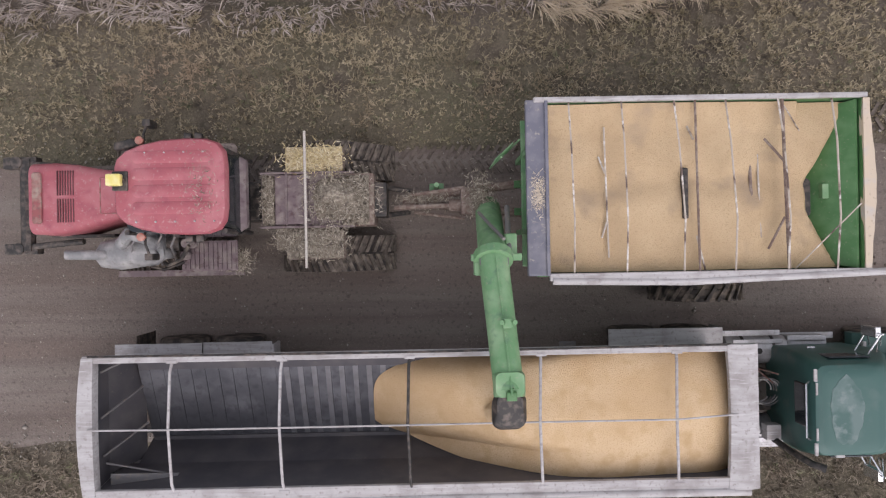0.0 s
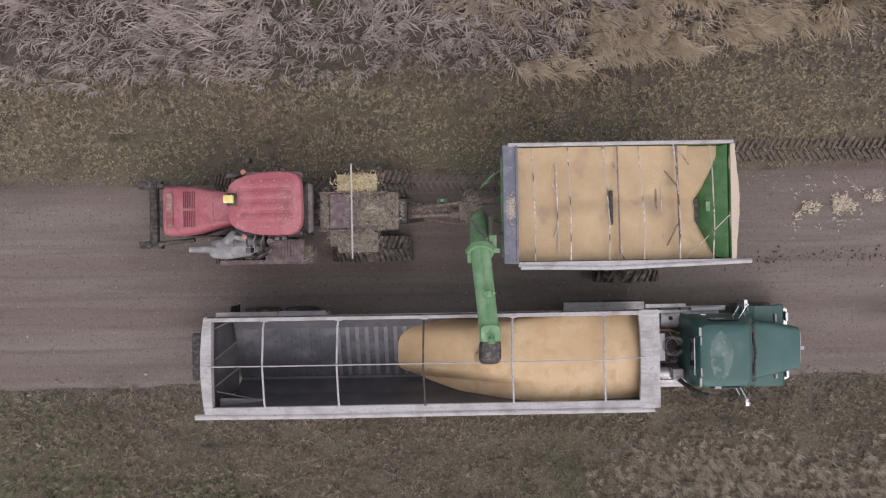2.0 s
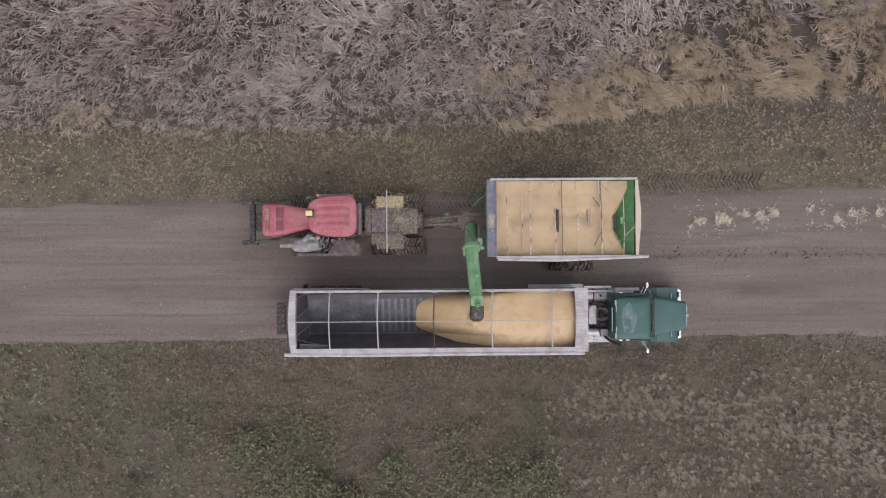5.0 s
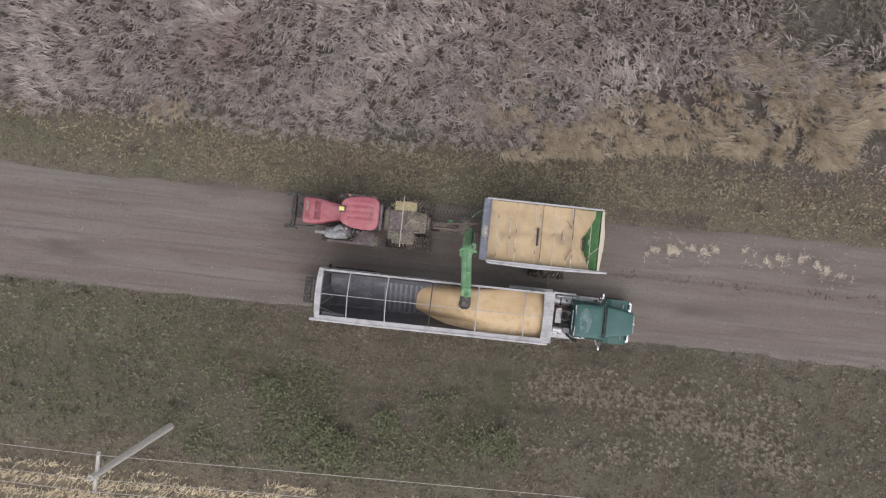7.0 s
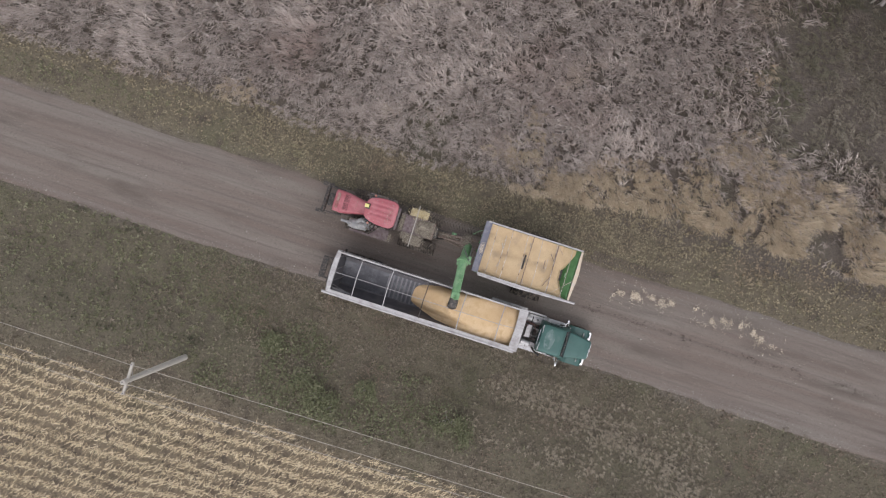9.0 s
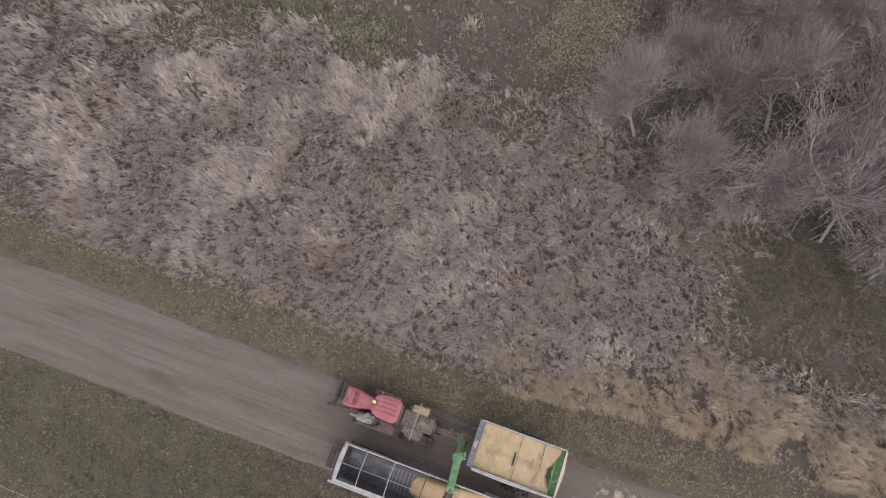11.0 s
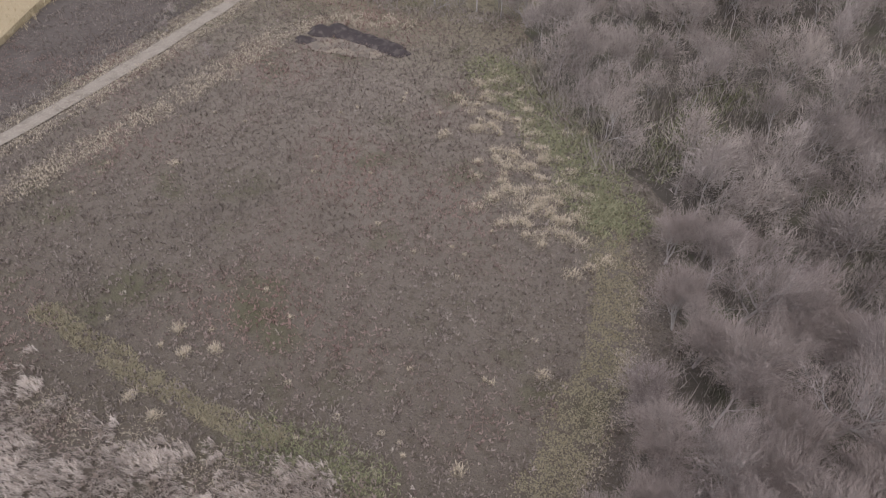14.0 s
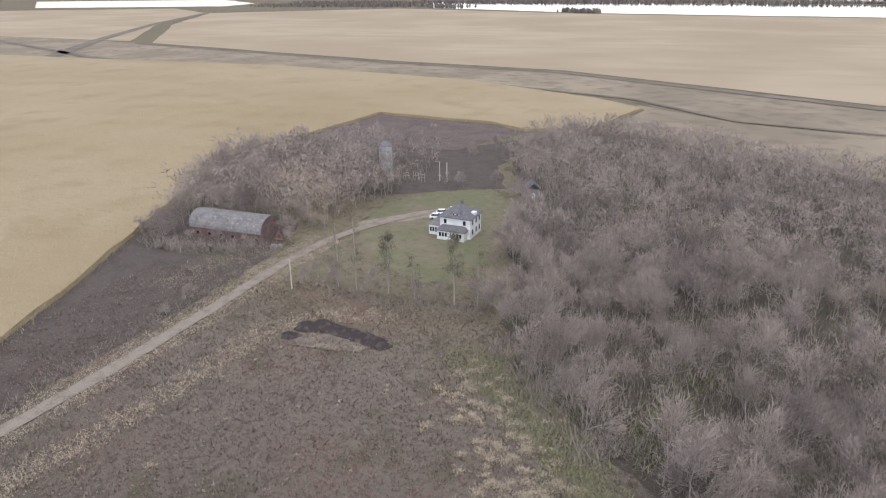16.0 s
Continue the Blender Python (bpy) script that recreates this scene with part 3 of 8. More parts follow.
# the dirt road: a sheet with wavering edges and shallow wheel ruts
rx = np.r_[-400, -200, -120, -80, np.arange(-60, 60, 0.4), 80, 120, 200, 400]
ry = np.linspace(0, 1, 41)
south = -1.12 + (vn(rx, rx * 0, 1.1, 11) - 0.5) * 0.14 + (vn(rx, rx * 0, 7, 12) - 0.5) * 0.2
north = 5.12 + (vn(rx, rx * 0, 0.9, 13) - 0.5) * 0.14 + (vn(rx, rx * 0, 6, 14) - 0.5) * 0.3 + np.clip(rx / 60, -0.2, 0.3)
RX = np.repeat(rx[:, None], 41, 1)
RY = south[:, None] + (north - south)[:, None] * ry[None]
RZ = 0.012 + 0.05 * np.sin(np.pi * ry)[None] ** 0.5 + (vn(RX, RY, 0.5, 3) - 0.5) * 0.025 + 0 * RX
for rut in (-0.1, 1.6, 2.6, 4.6):
    RZ -= 0.03 * np.exp(-(((RY - rut) / 0.28) ** 2))
RZ[:, 0] = RZ[:, -1] = -0.06
ii = (np.arange(len(rx) - 1)[:, None] * 41 + np.arange(40)[None]).ravel()
tri = np.concatenate([np.stack([ii, ii + 41, ii + 42], 1), np.stack([ii, ii + 42, ii + 1], 1)])
road_me = fast_mesh("road", np.stack([RX, RY, RZ], -1).reshape(-1, 3), tri, M_ROAD)
road_me.polygons.foreach_set("use_smooth", np.ones(len(tri), bool))
tagged(new("road", road_me), "grey-brown packed dirt farm road with wheel ruts", "road", "", "structure")


# ---- vehicle pieces ----
def wheel(parent, x, y, r, w, side, hub=M_ALU):
    """A tyre with tread grooves and a dished rim with studs, its axle across the vehicle."""
    n = 36
    prof = [(r * 0.56, -w / 2), (r * 0.9, -w / 2), (r * 0.985, -w * 0.4), (r, -w * 0.12), (r * 0.975, -w * 0.1), (r * 0.975, w * 0.1), (r, w * 0.12), (r * 0.985, w * 0.4), (r * 0.9, w / 2), (r * 0.56, w / 2)]
    tyre = part("tyre", Geo().lathe((x, y, r), "y", prof, n), M_BLACK, parent, "", True)
    g = Geo().lathe((x, y, r), "y", [(r * 0.56, side * w * 0.47), (r * 0.5, side * w * 0.42), (r * 0.46, side * w * 0.2), (r * 0.26, side * w * 0.2), (r * 0.24, side * w * 0.45), (r * 0.1, side * w * 0.48)], 24)
    for k in range(10):
        a = math.pi * k / 5
        g.tube([(x + r * 0.36 * math.cos(a), y + side * w * 0.2, r + r * 0.36 * math.sin(a)), (x + r * 0.36 * math.cos(a), y + side * w * 0.32, r + r * 0.36 * math.sin(a))], 0.018, 6)
    part("rim", g, hub, tyre, "", True)


def litter(parent, name, cx, cy, z, rx, ry, n, mat, size=0.16, heap=0.12, seed=1):
    """Loose stalks and leaves heaped on a base: short flat pieces at all angles."""
    r = np.random.default_rng(seed)
    u = r.normal(0, 0.42, (n, 2)).clip(-1, 1)
    p = np.stack([cx + u[:, 0] * rx, cy + u[:, 1] * ry, z + heap * (1 - (u ** 2).sum(1) / 2) * r.uniform(0.2, 1, n)], 1)
    co, tris = blade_arrays(p, size * r.uniform(0.5, 1.6, n), size * 0.16 * r.uniform(0.5, 1.5, n), r.uniform(0, 6.28, n), r.uniform(1.0, 1.6, n), 0.05)
    ob = new(name, fast_mesh(name, co, tris, mat))
    under(ob, parent)
    return tagged(ob, "", "", "", "stuff")


def mound(x0, x1, y0, y1, z0, high, seed=0, n=14):
    """A lumpy heap on a rectangle."""
    g, s = Geo(), np.linspace(0, 1, n)
    X, Y = np.meshgrid(x0 + (x1 - x0) * s, y0 + (y1 - y0) * s, indexing="ij")
    e = np.minimum(np.minimum(s, 1 - s)[:, None], np.minimum(s, 1 - s)[None]) * 4
    Z = z0 + high * np.clip(e, 0, 1) ** 0.6 * (0.5 + vn(X, Y, 0.25, seed))
    g.add(np.stack([X, Y, Z], -1).reshape(-1, 3).tolist(), [(i * n + j, (i + 1) * n + j, (i + 1) * n + j + 1, i * n + j + 1) for i in range(n - 1) for j in range(n - 1)])
    return g


# ---- the articulated tracked tractor, hood towards -x ----
def crawler(parent, x0, x1, y0, y1):
    """One triangular rubber crawler: belt with slanted lugs, two end wheels and a drive wheel."""
    xm, h, r1, r2 = (x0 + x1) / 2, 1.42, 0.36, 0.42
    prof = []
    for cx, cz, r, a0, a1 in ((x1 - r1, r1, r1, -90, 38), (xm, h - r2, r2, 38, 142), (x0 + r1, r1, r1, 142, 270)):
        prof += [(cx + r * math.cos(radians(a0 + (a1 - a0) * k / 8)), cz + r * math.sin(radians(a0 + (a1 - a0) * k / 8))) for k in range(9)]
    inner = [(xm + (x - xm) * 0.94, 0.06 + (z - 0.03) * 0.93) for x, z in prof]
    g = Geo()
    n = len(prof)
    for ya, yb in ((y0, y1),):
        g.add([(x, ya, z) for x, z in prof] + [(x, yb, z) for x, z in prof] + [(x, ya, z) for x, z in inner] + [(x, yb, z) for x, z in inner],
              [f for k in range(n) for j in ((k + 1) % n,) for f in ((k, j, n + j, n + k), (2 * n + k, 2 * n + j, j, k), (n + k, n + j, 3 * n + j, 3 * n + k), (2 * n + k, 3 * n + k, 3 * n + j, 2 * n + j))])
    belt = part("track_belt", g, M_BLACK, parent, "black rubber crawler belt with slanted lugs")
    # lugs, laid round the belt at even steps, in two slanted halves
    P = [Vector((x, 0, z)) for x, z in prof] + [Vector((prof[0][0], 0, prof[0][1]))]
    acc = [0.0]
    for a, b2 in zip(P, P[1:]):
        acc.append(acc[-1] + (b2 - a).length)
    ym, s = (y0 + y1) / 2, 0.0

    def on(s):
        s %= acc[-1]
        k = max(i for i in range(len(acc) - 1) if acc[i] <= s)
        t = (s - acc[k]) / max(acc[k + 1] - acc[k], 1e-6)
        d = (P[k + 1] - P[k]).normalized()
        return P[k].lerp(P[k + 1], t), Vector((d.z, 0, -d.x))
    lug = Geo()
    while s < acc[-1] - 0.1:
        for ya, yb, sh in ((y0, ym - 0.02, 0.0), (ym + 0.02, y1, 0.085)):
            (pa, na), (pb, nb), (pc, nc), (pd, nd) = on(s + sh + (0.17 if ya > ym - 0.01 else 0)), on(s + sh + (0 if ya > ym - 0.01 else 0.17)), on(s + sh + 0.08 + (0.17 if ya > ym - 0.01 else 0)), on(s + sh + 0.08 + (0 if ya > ym - 0.01 else 0.17))
            e = 0.055
            q = [pa + Vector((0, ya, 0)), pb + Vector((0, yb, 0)), pd + Vector((0, yb, 0)), pc + Vector((0, ya, 0))]
            o = [q[0] + na * e, q[1] + nb * e, q[2] + nd * e, q[3] + nc * e]
            lug.add([v[:] for v in q + o], [(4, 5, 6, 7), (0, 1, 5, 4), (1, 2, 6, 5), (2, 3, 7, 6), (3, 0, 4, 7)])
        s += 0.19
    tagged(part("tread", lug, M_LUG, belt), "", "", "", "stuff")
    for cx, cz, r in ((x1 - r1, r1, r1 - 0.05), (x0 + r1, r1, r1 - 0.05), (xm, h - r2, r2 - 0.05), (xm - 0.28, 0.2, 0.15), (xm + 0.28, 0.2, 0.15)):
        for ya, yb in ((y0 + 0.04, y0 + 0.26), (y1 - 0.26, y1 - 0.04)):
            w = Geo().lathe((cx, 0, cz), "y", [(0.06, ya - 0.02), (r * 0.7, ya), (r, ya + 0.02), (r, yb - 0.02), (r * 0.7, yb), (0.06, yb + 0.02)], 16)
            part("roller", w, M_RED_DIRTY if r > 0.2 else M_DARK, parent, "", True)


TC = 3.95
M_STEP = material("dusty_mauve_steel", (0.16, 0.12, 0.125), 0.75, 0.2, layers=(((0.26, 0.22, 0.2), 5, 0.45, 0.7), ((0.09, 0.05, 0.055), 9, 0.55, 0.75)))
M_GOLD_BED = material("golden_chaff_bed", (0.42, 0.34, 0.2), 0.95, layers=(((0.58, 0.5, 0.34), 24, 0.45, 0.6), ((0.24, 0.18, 0.1), 12, 0.52, 0.7)), bump=0.05, bump_scale=30)
M_VENT = material("dark_red_slots", (0.10, 0.03, 0.035), 0.6)
tractor = thing("tractor", "faded red articulated tracked tractor covered in corn chaff", "tractor", (-4.5, TC, 0))
for k, (xa, xb) in enumerate(((-6.18, -3.85), (-2.80, -0.55))):
    for ya, yb in ((TC + 0.42, TC + 1.14), (TC - 1.40, TC - 0.70)):
        crawler(tractor, xa, xb, ya, yb)
# frames
part("front_frame", Geo().box(-7.5, -3.1, TC - 0.38, TC + 0.38, 0.6, 1.25, 0.04), M_DARK, tractor)
part("rear_frame", Geo().box(-2.95, -0.85, TC - 0.52, TC + 0.5, 0.62, 1.45, 0.05), M_RUST, tractor)
part("articulation_joint", Geo().lathe((-3.05, TC, 0.5), "z", [(0.1, 0), (0.22, 0.05), (0.22, 0.8), (0.1, 0.85)], 16), M_DARK, tractor, "", True)
for xx in (-5.0, -1.68):
    part("axle", Geo().tube([(xx, TC - 0.95, 0.95), (xx, TC + 0.8, 0.95)], 0.17, 12), M_DARK, tractor)
# hood, widest over the radiator and narrow at the cab
hood = Geo().loft([ring_x(-7.0, TC - 0.50, TC + 0.60, 1.35, 2.22, 0.16), ring_x(-6.93, TC - 0.60, TC + 0.68, 1.22, 2.36, 0.2), ring_x(-6.5, TC - 0.63, TC + 0.68, 1.2, 2.43, 0.2),
                   ring_x(-6.1, TC - 0.58, TC + 0.64, 1.2, 2.45, 0.2), ring_x(-5.7, TC - 0.46, TC + 0.56, 1.2, 2.46, 0.18), ring_x(-5.2, TC - 0.34, TC + 0.48, 1.2, 2.46, 0.16), ring_x(-4.85, TC - 0.33, TC + 0.47, 1.2, 2.46, 0.16)])
hood_ob = part("hood", hood, M_RED, tractor, "", True)
part("hood_panel", Geo().loft([ring_z(2.425, -6.84, -6.66, TC - 0.42, TC + 0.5, 0.05), ring_z(2.44, -6.83, -6.67, TC - 0.41, TC + 0.49, 0.05)]), M_RED_DIRTY, hood_ob, "dark recessed nose panel")
for k in range(7):
    for ya, yb in ((TC - 0.40, TC + 0.02), (TC + 0.08, TC + 0.52)):
        xx = -6.38 + 0.047 * k
        part("vent_slot", Geo().box(xx, xx + 0.018, ya, yb, 2.43, 2.462, 0.005), M_VENT, hood_ob)
part("hood_seam", Geo().box(-5.62, -5.60, TC - 0.25, TC + 0.38, 2.455, 2.466, 0.002).box(-5.6, -5.22, TC - 0.26, TC - 0.245, 2.455, 2.466, 0.002).box(-5.6, -5.22, TC + 0.375, TC + 0.39, 2.455, 2.466, 0.002), M_RED_DIRTY, hood_ob)
part("hood_side_grille", Geo().box(-6.8, -5.6, TC - 0.655, TC - 0.60, 1.3, 1.95, 0.02), M_DARK, hood_ob)
# front weight bar
bar = Geo().tube([(-7.66, TC - 0.88, 1.15), (-7.66, TC + 0.9, 1.15)], 0.13, 10)
bar.box(-8.1, -7.45, TC + 0.72, TC + 0.95, 0.98, 1.22, 0.03).box(-8.1, -7.45, TC - 0.95, TC - 0.74, 0.98, 1.22, 0.03)
bar.tube([(-7.5, TC + 0.8, 1.2), (-6.6, TC + 0.72, 1.3)], 0.06, 8).tube([(-7.5, TC - 0.8, 1.2), (-6.5, TC - 0.72, 1.3)], 0.06, 8).box(-7.75, -7.0, TC - 0.3, TC + 0.3, 0.8, 1.1, 0.03)
part("front_hitch_bar", bar, M_DARK, tractor, "black front bar")
for yy in (TC + 0.84, TC - 0.84):
    part("hitch_pulley", Geo().lathe((-7.8, yy, 1.22), "z", [(0.03, 0), (0.11, 0.01), (0.11, 0.06), (0.03, 0.08)], 16), M_DARK, tractor, "", True)
# cab
glass = Geo().loft([ring_z(1.55, -4.8, -3.2, TC - 0.62, TC + 0.72, 0.12), ring_z(2.4, -4.95, -3.12, TC - 0.70, TC + 0.80, 0.14), ring_z(3.12, -4.85, -3.2, TC - 0.62, TC + 0.74, 0.14)])
cab_ob = part("cab", glass, M_GLASS_DARK, tractor, "dark glazed cab", True)
for xx, yy in ((-4.84, TC - 0.62), (-4.84, TC + 0.72), (-3.2, TC - 0.62), (-3.2, TC + 0.74), (-4.0, TC - 0.68), (-4.0, TC + 0.79)):
    part("cab_pillar", Geo().tube([(xx, yy, 1.5), (xx, yy, 3.15)], 0.045, 6), M_DARK, cab_ob)


def roof_ring(z, s):
    """The roof's outline: narrow and rounded in front, widest behind the middle."""
    half = [(-4.98, 0.34), (-4.94, 0.47), (-4.8, 0.60), (-4.55, 0.70), (-4.2, 0.775), (-3.8, 0.80), (-3.45, 0.79), (-3.25, 0.72), (-3.15, 0.58), (-3.12, 0.36)]
    cx, cy = -4.05, TC + 0.12
    pts = [(x, y) for x, y in half] + [(x, -y) for x, y in reversed(half)]
    return [(cx + (x - cx) * s, cy + y * s, z) for x, y in pts]


roof = Geo().loft([roof_ring(3.08, 0.90), roof_ring(3.15, 1.0), roof_ring(3.26, 1.0), roof_ring(3.315, 0.965), roof_ring(3.335, 0.90)])
roof_ob = part("roof", roof, M_RED, tractor, "faded red ribbed cab roof with chaff", True)
for ya, yb in ((0.50, 0.72), (0.22, 0.44), (-0.06, 0.16), (-0.34, -0.12)):
    part("roof_rib", Geo().loft([ring_z(3.33, -4.68, -3.34, TC + ya, TC + yb, 0.09), ring_z(3.355, -4.64, -3.38, TC + ya + 0.03, TC + yb - 0.03, 0.07)]), M_RED, roof_ob, "", True)
for k in range(9):
    part("roof_bolt", Geo().lathe((-4.6 + 0.16 * k, TC + (0.68 if k % 2 else -0.46), 3.33), "z", [(0.005, 0), (0.018, 0.0), (0.015, 0.03), (0.004, 0.034)], 8), M_WHITE, roof_ob)
litter(roof_ob, "roof_chaff", -3.5, TC + 0.1, 3.35, 0.35, 0.75, 160, M_CHAFF, 0.06, 0.02, 5)
part("rear_visor", Geo().loft([ring_x(-3.14, TC - 0.62, TC + 0.72, 2.3, 2.5, 0.08), ring_x(-3.04, TC - 0.55, TC + 0.66, 2.25, 2.42, 0.08)]), M_STEP, tractor, "", True)
bc = part("beacon_base", Geo().box(-4.98, -4.72, TC + 0.06, TC + 0.38, 3.30, 3.37, 0.02).tube([(-4.82, TC + 0.22, 3.36), (-4.82, TC + 0.22, 3.42)], 0.07, 10), M_DARK, tractor)
part("beacon_lens", Geo().box(-5.03, -4.78, TC + 0.13, TC + 0.33, 3.38, 3.50, 0.035), M_YELLOW, bc, "yellow square roof beacon")
for sx, yy, out in ((-4.62, TC + 0.84, 1), (-4.62, TC - 0.62, -1)):
    m = part("mirror_arm", Geo().tube([(sx, yy, 2.95), (sx + 0.02, yy + out * 0.2, 3.0), (sx + 0.03, yy + out * 0.42, 2.85)], 0.022, 6), M_DARK, tractor)
    part("mirror", Geo().box(sx - 0.04, sx + 0.1, yy + out * 0.42 - 0.06, yy + out * 0.42 + 0.06, 2.6, 2.92, 0.02), M_DARK, m)
    part("turn_lamp", Geo().lathe((sx + 0.0, yy + out * 0.08, 3.06), "z", [(0.02, 0), (0.065, 0.01), (0.07, 0.08), (0.04, 0.10)], 12), M_ORANGE, tractor, "orange turn lamp", True)
for xx in (-3.78, -3.6):
    for yy in (TC + 0.96, TC - 0.74):
        part("work_lamp", Geo().loft([ring_x(xx - 0.06, yy - 0.07, yy + 0.07, 3.08, 3.22, 0.03), ring_x(xx + 0.05, yy - 0.05, yy + 0.05, 3.09, 3.2, 0.03)]), M_DARK, tractor, "", True)
part("wiper_motor", Geo().loft([ring_x(-5.1, TC + 0.78, TC + 0.92, 2.85, 3.0, 0.05), ring_x(-4.8, TC + 0.8, TC + 0.98, 2.8, 3.05, 0.06), ring_x(-4.66, TC + 0.84, TC + 0.94, 2.85, 2.98, 0.04)]), M_DARK, tractor, "", True)
# exhaust and air cleaner on the south side
part("muffler", Geo().loft([[(x, TC - 0.93 + r * math.cos(a) + o, 2.12 + r * math.sin(a) * 0.9) for a in (2 * math.pi * k / 16 for k in range(16))] for x, r, o in ((-5.84, 0.12, -0.06), (-5.74, 0.24, -0.05), (-5.4, 0.30, -0.04), (-4.75, 0.29, 0.03), (-4.58, 0.2, 0.06))]), M_MUFFLER, tractor, "grey exhaust cleaner housing", True)
part("exhaust_pipe", Geo().tube([(-5.5, TC - 0.98, 2.2), (-5.75, TC - 0.99, 2.42), (-6.22, TC - 0.98, 2.5)], [0.09, 0.085, 0.085], 12), M_MUFFLER, tractor, "", True)
part("intake_hose", Geo().tube([(-5.3, TC - 0.8, 2.35), (-5.05, TC - 0.62, 2.6), (-4.8, TC - 0.7, 2.5), (-4.7, TC - 0.82, 2.3)], 0.12, 10), M_MUFFLER, tractor, "", True)
part("air_cleaner", Geo().tube([(-4.9, TC - 0.75, 2.0), (-4.35, TC - 0.78, 2.0)], [0.17, 0.17], 14), M_DARK, tractor, "", True)
for a, b2 in (((-5.2, TC - 1.1, 2.2), (-4.9, TC - 0.55, 2.5)), ((-4.75, TC - 1.2, 1.9), (-4.45, TC - 0.6, 2.6)), ((-4.5, TC - 1.1, 1.9), (-4.3, TC - 0.62, 2.4))):
    part("grab_rail", Geo().tube([a, ((a[0] + b2[0]) / 2, (a[1] + b2[1]) / 2, b2[2]), b2], 0.02, 6), M_STEEL, tractor)
for k, (x, y, z, r, ln) in enumerate(((-4.62, TC - 0.98, 2.05, 0.11, 0.35), (-4.3, TC - 1.02, 1.98, 0.09, 0.3), (-4.18, TC - 0.8, 2.1, 0.1, 0.42))):
    part("filter_canister", Geo().lathe((x, y, z - 0.2), "z", [(0.02, 0), (r, 0.01), (r, ln - 0.05), (r * 0.7, ln), (0.02, ln + 0.01)], 14), M_STEP if k else M_MUFFLER, tractor, "", True)
part("coolant_hose", Geo().tube([(-4.75, TC - 1.1, 1.95), (-4.55, TC - 1.2, 2.15), (-4.3, TC - 1.1, 2.2), (-4.1, TC - 0.85, 2.35)], 0.035, 8), M_BLACK, tractor, "", True)
part("coolant_hose", Geo().tube([(-5.0, TC - 1.2, 1.9), (-4.7, TC - 1.28, 1.95), (-4.35, TC - 1.15, 1.92)], 0.028, 8), M_BLACK, tractor, "", True)
step = Geo().box(-5.75, -3.35, TC - 1.42, TC - 1.30, 1.46, 1.52, 0.01)
for k in range(12):
    for j in range(5):
        step.box(-4.4 + 0.085 * k, -4.34 + 0.085 * k, TC - 1.28 + 0.1 * j, TC - 1.2 + 0.1 * j, 1.84, 1.87)
step.box(-4.42, -3.38, TC - 1.32, TC - 0.76, 1.80, 1.838, 0.01)
part("step_platform", step, M_STEP, tractor, "perforated dusty service platform")
part("fender", Geo().loft([ring_z(1.5, -5.15, -3.45, TC + 0.55, TC + 1.1, 0.1), ring_z(1.58, -5.1, -3.5, TC + 0.58, TC + 1.06, 0.12)]), M_FENDER, tractor, "mud-caked fender", True)
part("fuel_box", Geo().loft([ring_z(1.56, -5.12, -4.6, TC + 0.7, TC + 1.06, 0.06), ring_z(1.82, -5.08, -4.66, TC + 0.74, TC + 1.02, 0.08)]), M_STEEL, tractor, "dusty grey fuel box", True)
litter(tractor, "step_chaff", -3.45, TC - 1.15, 1.55, 0.34, 0.26, 700, M_CHAFF, 0.08, 0.14, 6)
litter(tractor, "front_fender_chaff", -4.4, TC + 0.85, 1.57, 0.8, 0.25, 260, M_CHAFF, 0.12, 0.06, 7)
litter(tractor, "frame_chaff", -5.6, TC - 0.72, 1.3, 0.5, 0.12, 150, M_CHAFF, 0.12, 0.08, 8)
# rear deck, fuel tank, fenders under chaff, tie bar
deck = part("rear_deck", Geo().box(-2.98, -1.45, TC - 0.54, TC + 0.5, 1.45, 1.62, 0.04).box(-2.7, -2.08, TC - 0.48, TC + 0.46, 1.6, 1.70, 0.03), M_STEP, tractor, "worn dusty rear deck")
part("deck_rail", Geo().box(-2.98, -1.2, TC + 0.47, TC + 0.51, 1.6, 1.72, 0.01).box(-2.98, -1.2, TC - 0.55, TC - 0.51, 1.6, 1.72, 0.01).box(-2.5, -2.46, TC - 0.5, TC + 0.48, 1.69, 1.74, 0.01), M_STEP, deck)
for ya, yb, sd in ((TC + 0.50, TC + 1.0, 1), (TC - 1.15, TC - 0.58, 2)):
    f = part("rear_fender", Geo().loft([ring_z(1.5, -2.52, -1.4, ya, yb, 0.06), ring_z(1.66, -2.5, -1.42, ya + 0.02, yb - 0.02, 0.06)]), M_RUST, tractor)
    part("chaff_bed", mound(-2.5, -1.42, ya + 0.02, yb - 0.02, 1.665, 0.07, sd), M_GOLD_BED if sd == 1 else M_CHAFF_BED, f)
    litter(f, "loose_chaff", -1.96, (ya + yb) / 2, 1.68, 0.7, 0.34, 650, M_GOLD_CHAFF if sd == 1 else M_CHAFF, 0.09, 0.09, 20 + sd)
part("chaff_bed", mound(-2.1, -0.95, TC - 0.5, TC + 0.45, 1.46, 0.32, 9), M_CHAFF_BED, deck, "heap of trapped corn leaves")
part("chaff_bed", mound(-2.96, -2.72, TC - 0.5, TC + 0.45, 1.62, 0.06, 10), M_CHAFF_BED, deck)
part("chaff_bed", mound(-2.72, -1.5, TC - 0.95, TC - 0.5, 1.55, 0.12, 10), M_CHAFF_BED, deck)
litter(deck, "loose_chaff", -1.45, TC, 1.66, 0.72, 0.6, 1700, M_CHAFF, 0.085, 0.2, 31)
litter(deck, "loose_chaff", -2.85, TC, 1.66, 0.16, 0.6, 420, M_CHAFF, 0.07, 0.05, 32)
